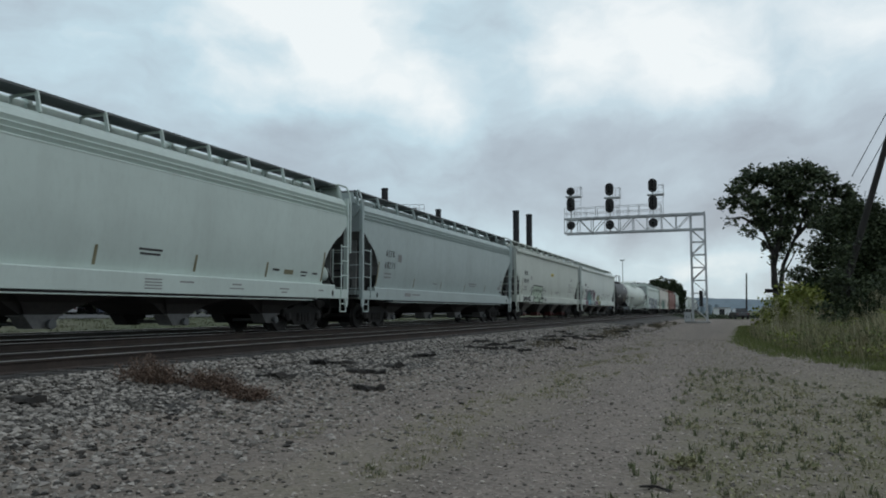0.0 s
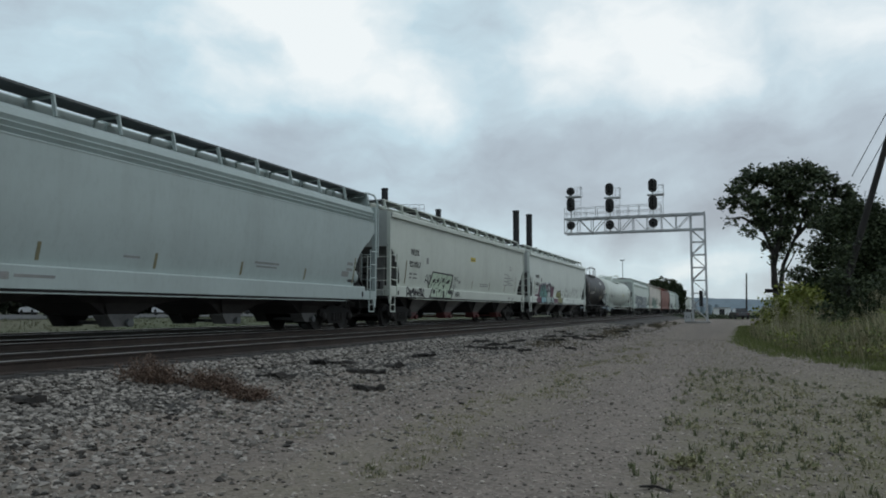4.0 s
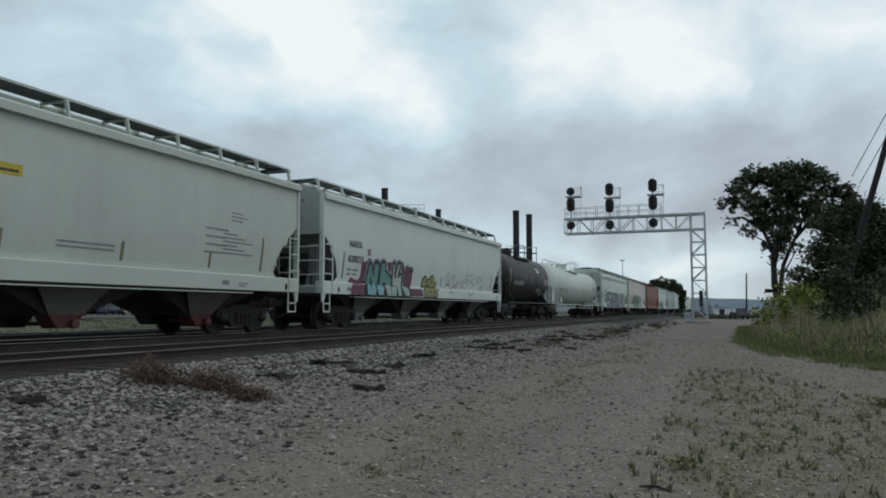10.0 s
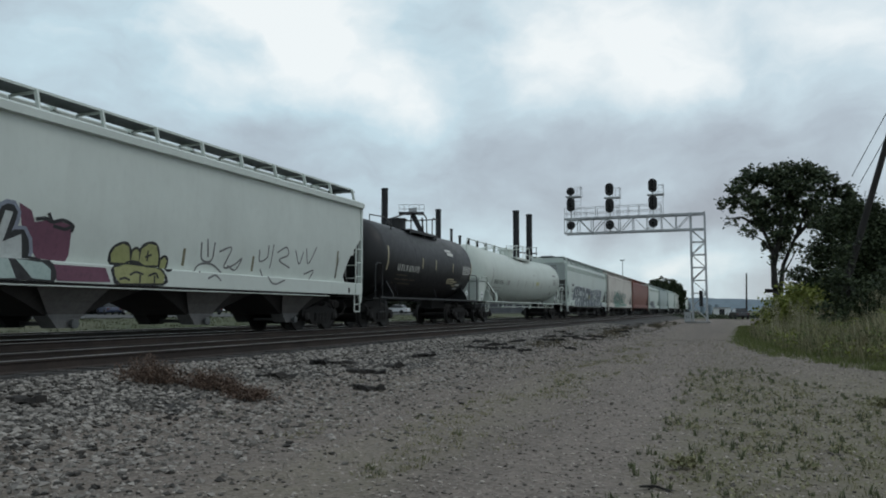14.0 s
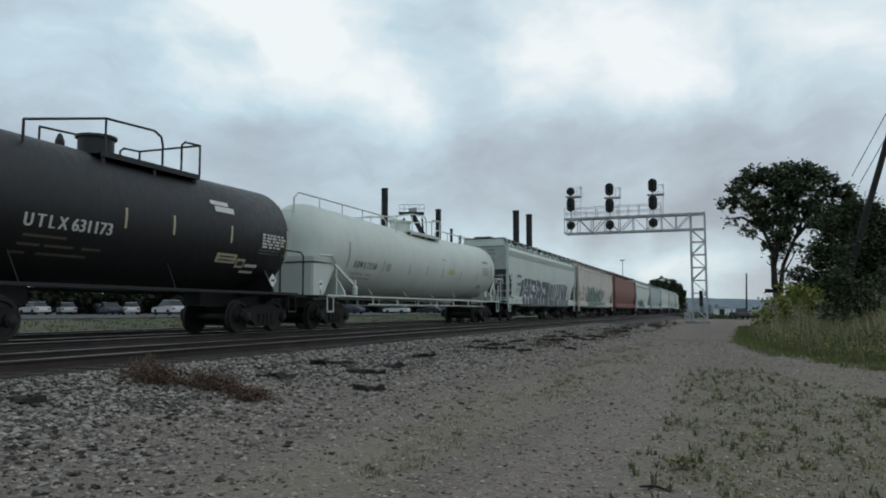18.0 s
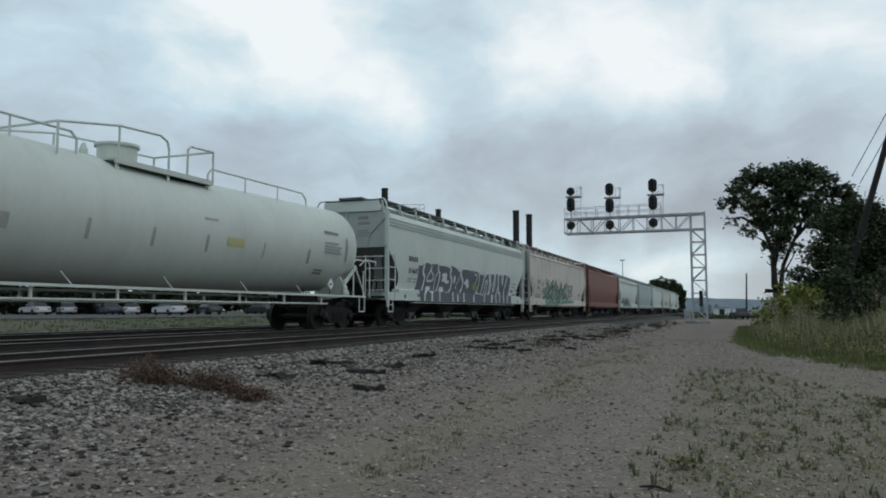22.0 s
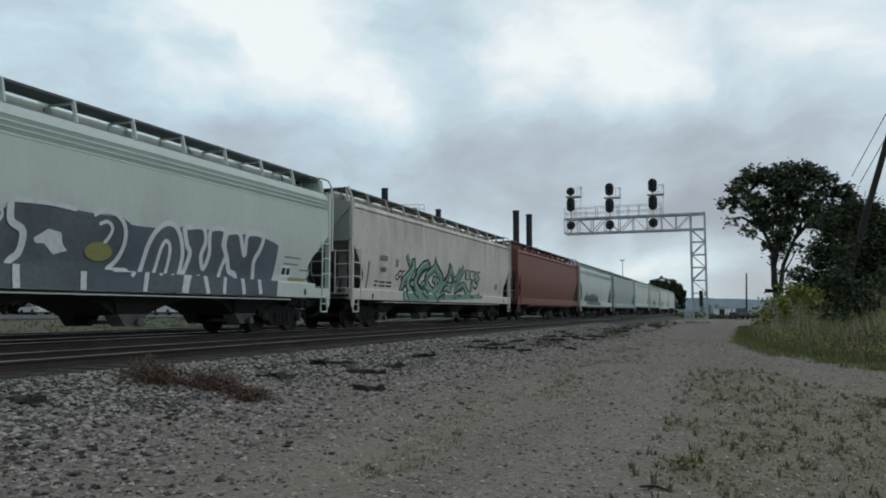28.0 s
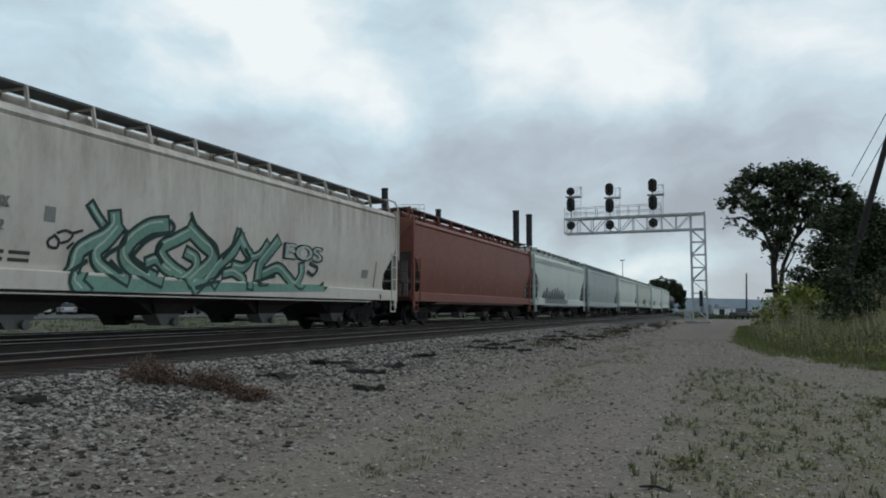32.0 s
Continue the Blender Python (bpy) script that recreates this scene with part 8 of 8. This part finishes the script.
# ---- far poles and mast ----
mast = thing("light_mast", pose(-26.8, 203.5, 0), "thin tall light mast beyond the train", "light mast")
part("pole", rod(B(), (0, 0, 0), (0, 0, 14.6), 0.16, 8, 0.09), GALV, mast)
part("head", box(B(), -0.6, 0.6, -0.2, 0.2, 14.5, 14.8), GALV, mast)
pole = thing("utility_pole", pose(3.05, 173.2, 0), "thin distant wooden utility pole", "utility pole")
part("pole", rod(B(), (0, 0, 0), (0.25, 0, 9.2), 0.2, 8, 0.15), POLEWOOD, pole)
for k, (x, y, h) in enumerate(((-6.4, 190, 2.9), (-5.0, 200, 2.6), (-3.6, 215, 2.8), (-2.4, 230, 2.2))):
    p_ = thing("storage_silo", pose(x, y, 0), "small distant silo painted haze blue", "silo", "distant silos")
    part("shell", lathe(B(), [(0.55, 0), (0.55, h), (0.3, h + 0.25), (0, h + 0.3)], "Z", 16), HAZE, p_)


# ---- signal cases at the bridge foot ----
def relay_case(at, size, paint, label):
    c = thing("relay_case", pose(*at), label, "relay case", "relay cases")
    w, d, h = size
    part("body", box(B(), -w / 2, w / 2, -d / 2, d / 2, 0.15, h, 0.02), paint, c)
    part("lid", box(B(), -w / 2 - 0.06, w / 2 + 0.06, -d / 2 - 0.06, d / 2 + 0.06, h, h + 0.08), paint, c)
    part("plinth", box(B(), -w / 2 + 0.05, w / 2 - 0.05, -d / 2 + 0.05, d / 2 - 0.05, 0, 0.15), CONCRETE, c)
    for s in (-1, 1):
        dr = part("door", box(B(), *sorted((s * 0.02, s * (w / 2 - 0.05))), -d / 2 - 0.02, -d / 2 - 0.004, 0.25, h - 0.08), paint, c)
        part("handle", box(B(), *sorted((s * 0.08, s * 0.13)), -d / 2 - 0.06, -d / 2 - 0.02, h * 0.5, h * 0.5 + 0.2), GRIME_SHADE, dr)
    return c


relay_case((-3.9, 75.4, 0), (0.6, 0.6, 1.0), GALV, "grey metal relay case at the signal bridge foot")

grey_pole = thing("utility_pole", pose(2.81, 54.68, 0.05), "short pale grey pole beside the spreading tree", "utility pole")
part("pole", rod(B(), (0, 0, 0), (0, 0, 6.0), 0.12, 10, 0.1), GALV, grey_pole)
part("crossbar", box(B(), -0.65, 0.05, -0.08, 0.08, 2.35, 2.6), POLEWOOD, grey_pole)

# ---- leaning pole and wires ----
lean = thing("leaning_pole", pose(3.3, 30.4, 0.1), "dark leaning wooden utility pole at the thicket", "utility pole")
foot, top_ = Vector((0, 0, 0)), Vector((2.49, 0.25, 8.34))
part("shaft", rod(B(), foot, foot.lerp(top_, 1.0), 0.13, 12, 0.10), POLEWOOD, lean)
for k, (a, b) in enumerate((((0.93, -0.14, 5.95), (1.75, -3.21, 7.8)), ((1.19, -0.02, 5.69), (1.73, -3.15, 7.04)))):
    part("guy_wire", rod(B(), a, b, 0.014, 5), CABLE, lean, "thin dark guy wire")


# ---- broken timbers on the shoulder ----
def timber(at, length, width, turn, seed, thick=0.075):
    rn = random.Random(seed)
    t = thing("broken_timber", pose(at[0], at[1], ground_z(*at) + 0.012, rn.uniform(-5, 5), rn.uniform(-6, 6), turn), "dark rotten piece of sleeper timber on the ballast", "timber", "broken timbers")
    bm = B()
    k = 7
    rings = []
    for i in range(k + 1):
        x = -length / 2 + length * i / k
        w, h = width * rn.uniform(0.3, 1.15), thick * rn.uniform(0.4, 1.3)
        j = rn.uniform(-0.05, 0.05)
        rings.append([bm.verts.new((x + rn.uniform(-0.06, 0.06), y + j, z)) for y, z in ((-w / 2, 0), (w / 2, 0), (w / 2 * rn.uniform(0.6, 1), h), (-w / 2 * rn.uniform(0.6, 1), h * rn.uniform(0.7, 1)))])
    for a, b in zip(rings, rings[1:]):
        for i in range(4):
            bm.faces.new((a[i], a[(i + 1) % 4], b[(i + 1) % 4], b[i]))
    bm.faces.new(rings[0])
    bm.faces.new(rings[-1])
    bmesh.ops.recalc_face_normals(bm, faces=bm.faces)
    part("plank", bm, OLDWOOD, t)


TIMBERS = ((-6.8, 5.6, 0.6), (-6.3, 9.5, 0.55), (-6.5, 11.7, 0.6), (-5.9, 11.3, 0.3), (-5.8, 11.5, 0.55), (-5.1, 10.1, 0.45), (-6.2, 14.6, 0.7), (-6.4, 20.1, 1.1), (-6.4, 22.8, 0.8), (-6.1, 26.2, 1.2), (-6.1, 29.2, 1.0), (-5.5, 38.4, 1.4), (-6.6, 11.2, 0.3), (-5.9, 12.7, 0.4))
for k, (x, y, w) in enumerate(TIMBERS):
    timber((x, y), w, 0.15, 20 + (k * 37) % 50 - 25, 80 + k)
rnd = random.Random(62)
for k in range(26):
    y = rnd.uniform(16, 60)
    timber((rnd.gauss(-6.1, 0.5), y), rnd.uniform(0.25, 0.8), 0.12, rnd.uniform(-10, 60), 120 + k)
timber((-0.5, 5.3), 0.2, 0.035, 12, 150, 0.018)

# ---- sleepers ----
bm = B()
box(bm, -1.3, 1.3, -0.11, 0.11, 0.24, 0.412, 0.012)
TIE_MESH = to_mesh("tie", bm, TIE)
rnd = random.Random(63)
for bed, centre in ((near_track, NEAR_C), (train_track, TRAIN_C), (far_track, -18.3)):
    for k in range(150 if centre > -15 else 100):
        shared("tie", TIE_MESH, bed, pose(centre + rnd.uniform(-0.03, 0.03), 2 + k * 0.5, rnd.uniform(-0.006, 0.004), 0, 0, rnd.uniform(-0.8, 0.8)))
v, f_ = stones(lambda rn: (rn.choice((NEAR_C, TRAIN_C)) + rn.uniform(-1.9, 1.9), 2 + rn.random() ** 1.6 * 40), 7000, 0.025, 0.05, 33)
v2, f2 = stones(lambda rn: (rn.uniform(-7.85, -6.9), 2.5 + rn.random() ** 1.7 * 45), 12000, 0.022, 0.05, 34)
v2 = [(a, b, c + 0.03) for a, b, c in v2]
raw("bed_edge_ballast", v2, f2, STONE, "pale ballast stones against the track bed", category="ballast")
v = [(a, b, c + 0.03) for a, b, c in v]
raw("track_ballast", v, f_, DARKSTONE, "oily dark ballast stones between the rails", category="ballast")


# ---- motion ----
def travelled(t):
    """Metres the train has rolled towards the viewer."""
    return 4.6144 * t - 0.014777 * t * t + 0.000116 * t ** 3


def motions():
    for car in CARS.values():
        y = car.location.y
        walk(car, [(t, pose(TRAIN_C, y - travelled(t), RAIL_Z)) for t in range(0, 33, 2)])
    steps = [k * 4 / 30 for k in range(241)]
    for wheel, d in WHEELSETS:
        walk(wheel, [(t, pose(0, d, WHEEL_R, math.degrees(travelled(t) / WHEEL_R) % 360, 0, 0)) for t in steps])
    walk(cloud_layer, [(t, pose(0, 0, 0, 0, 0, 4.4 * t / 32)) for t in range(0, 33, 4)])


motions()
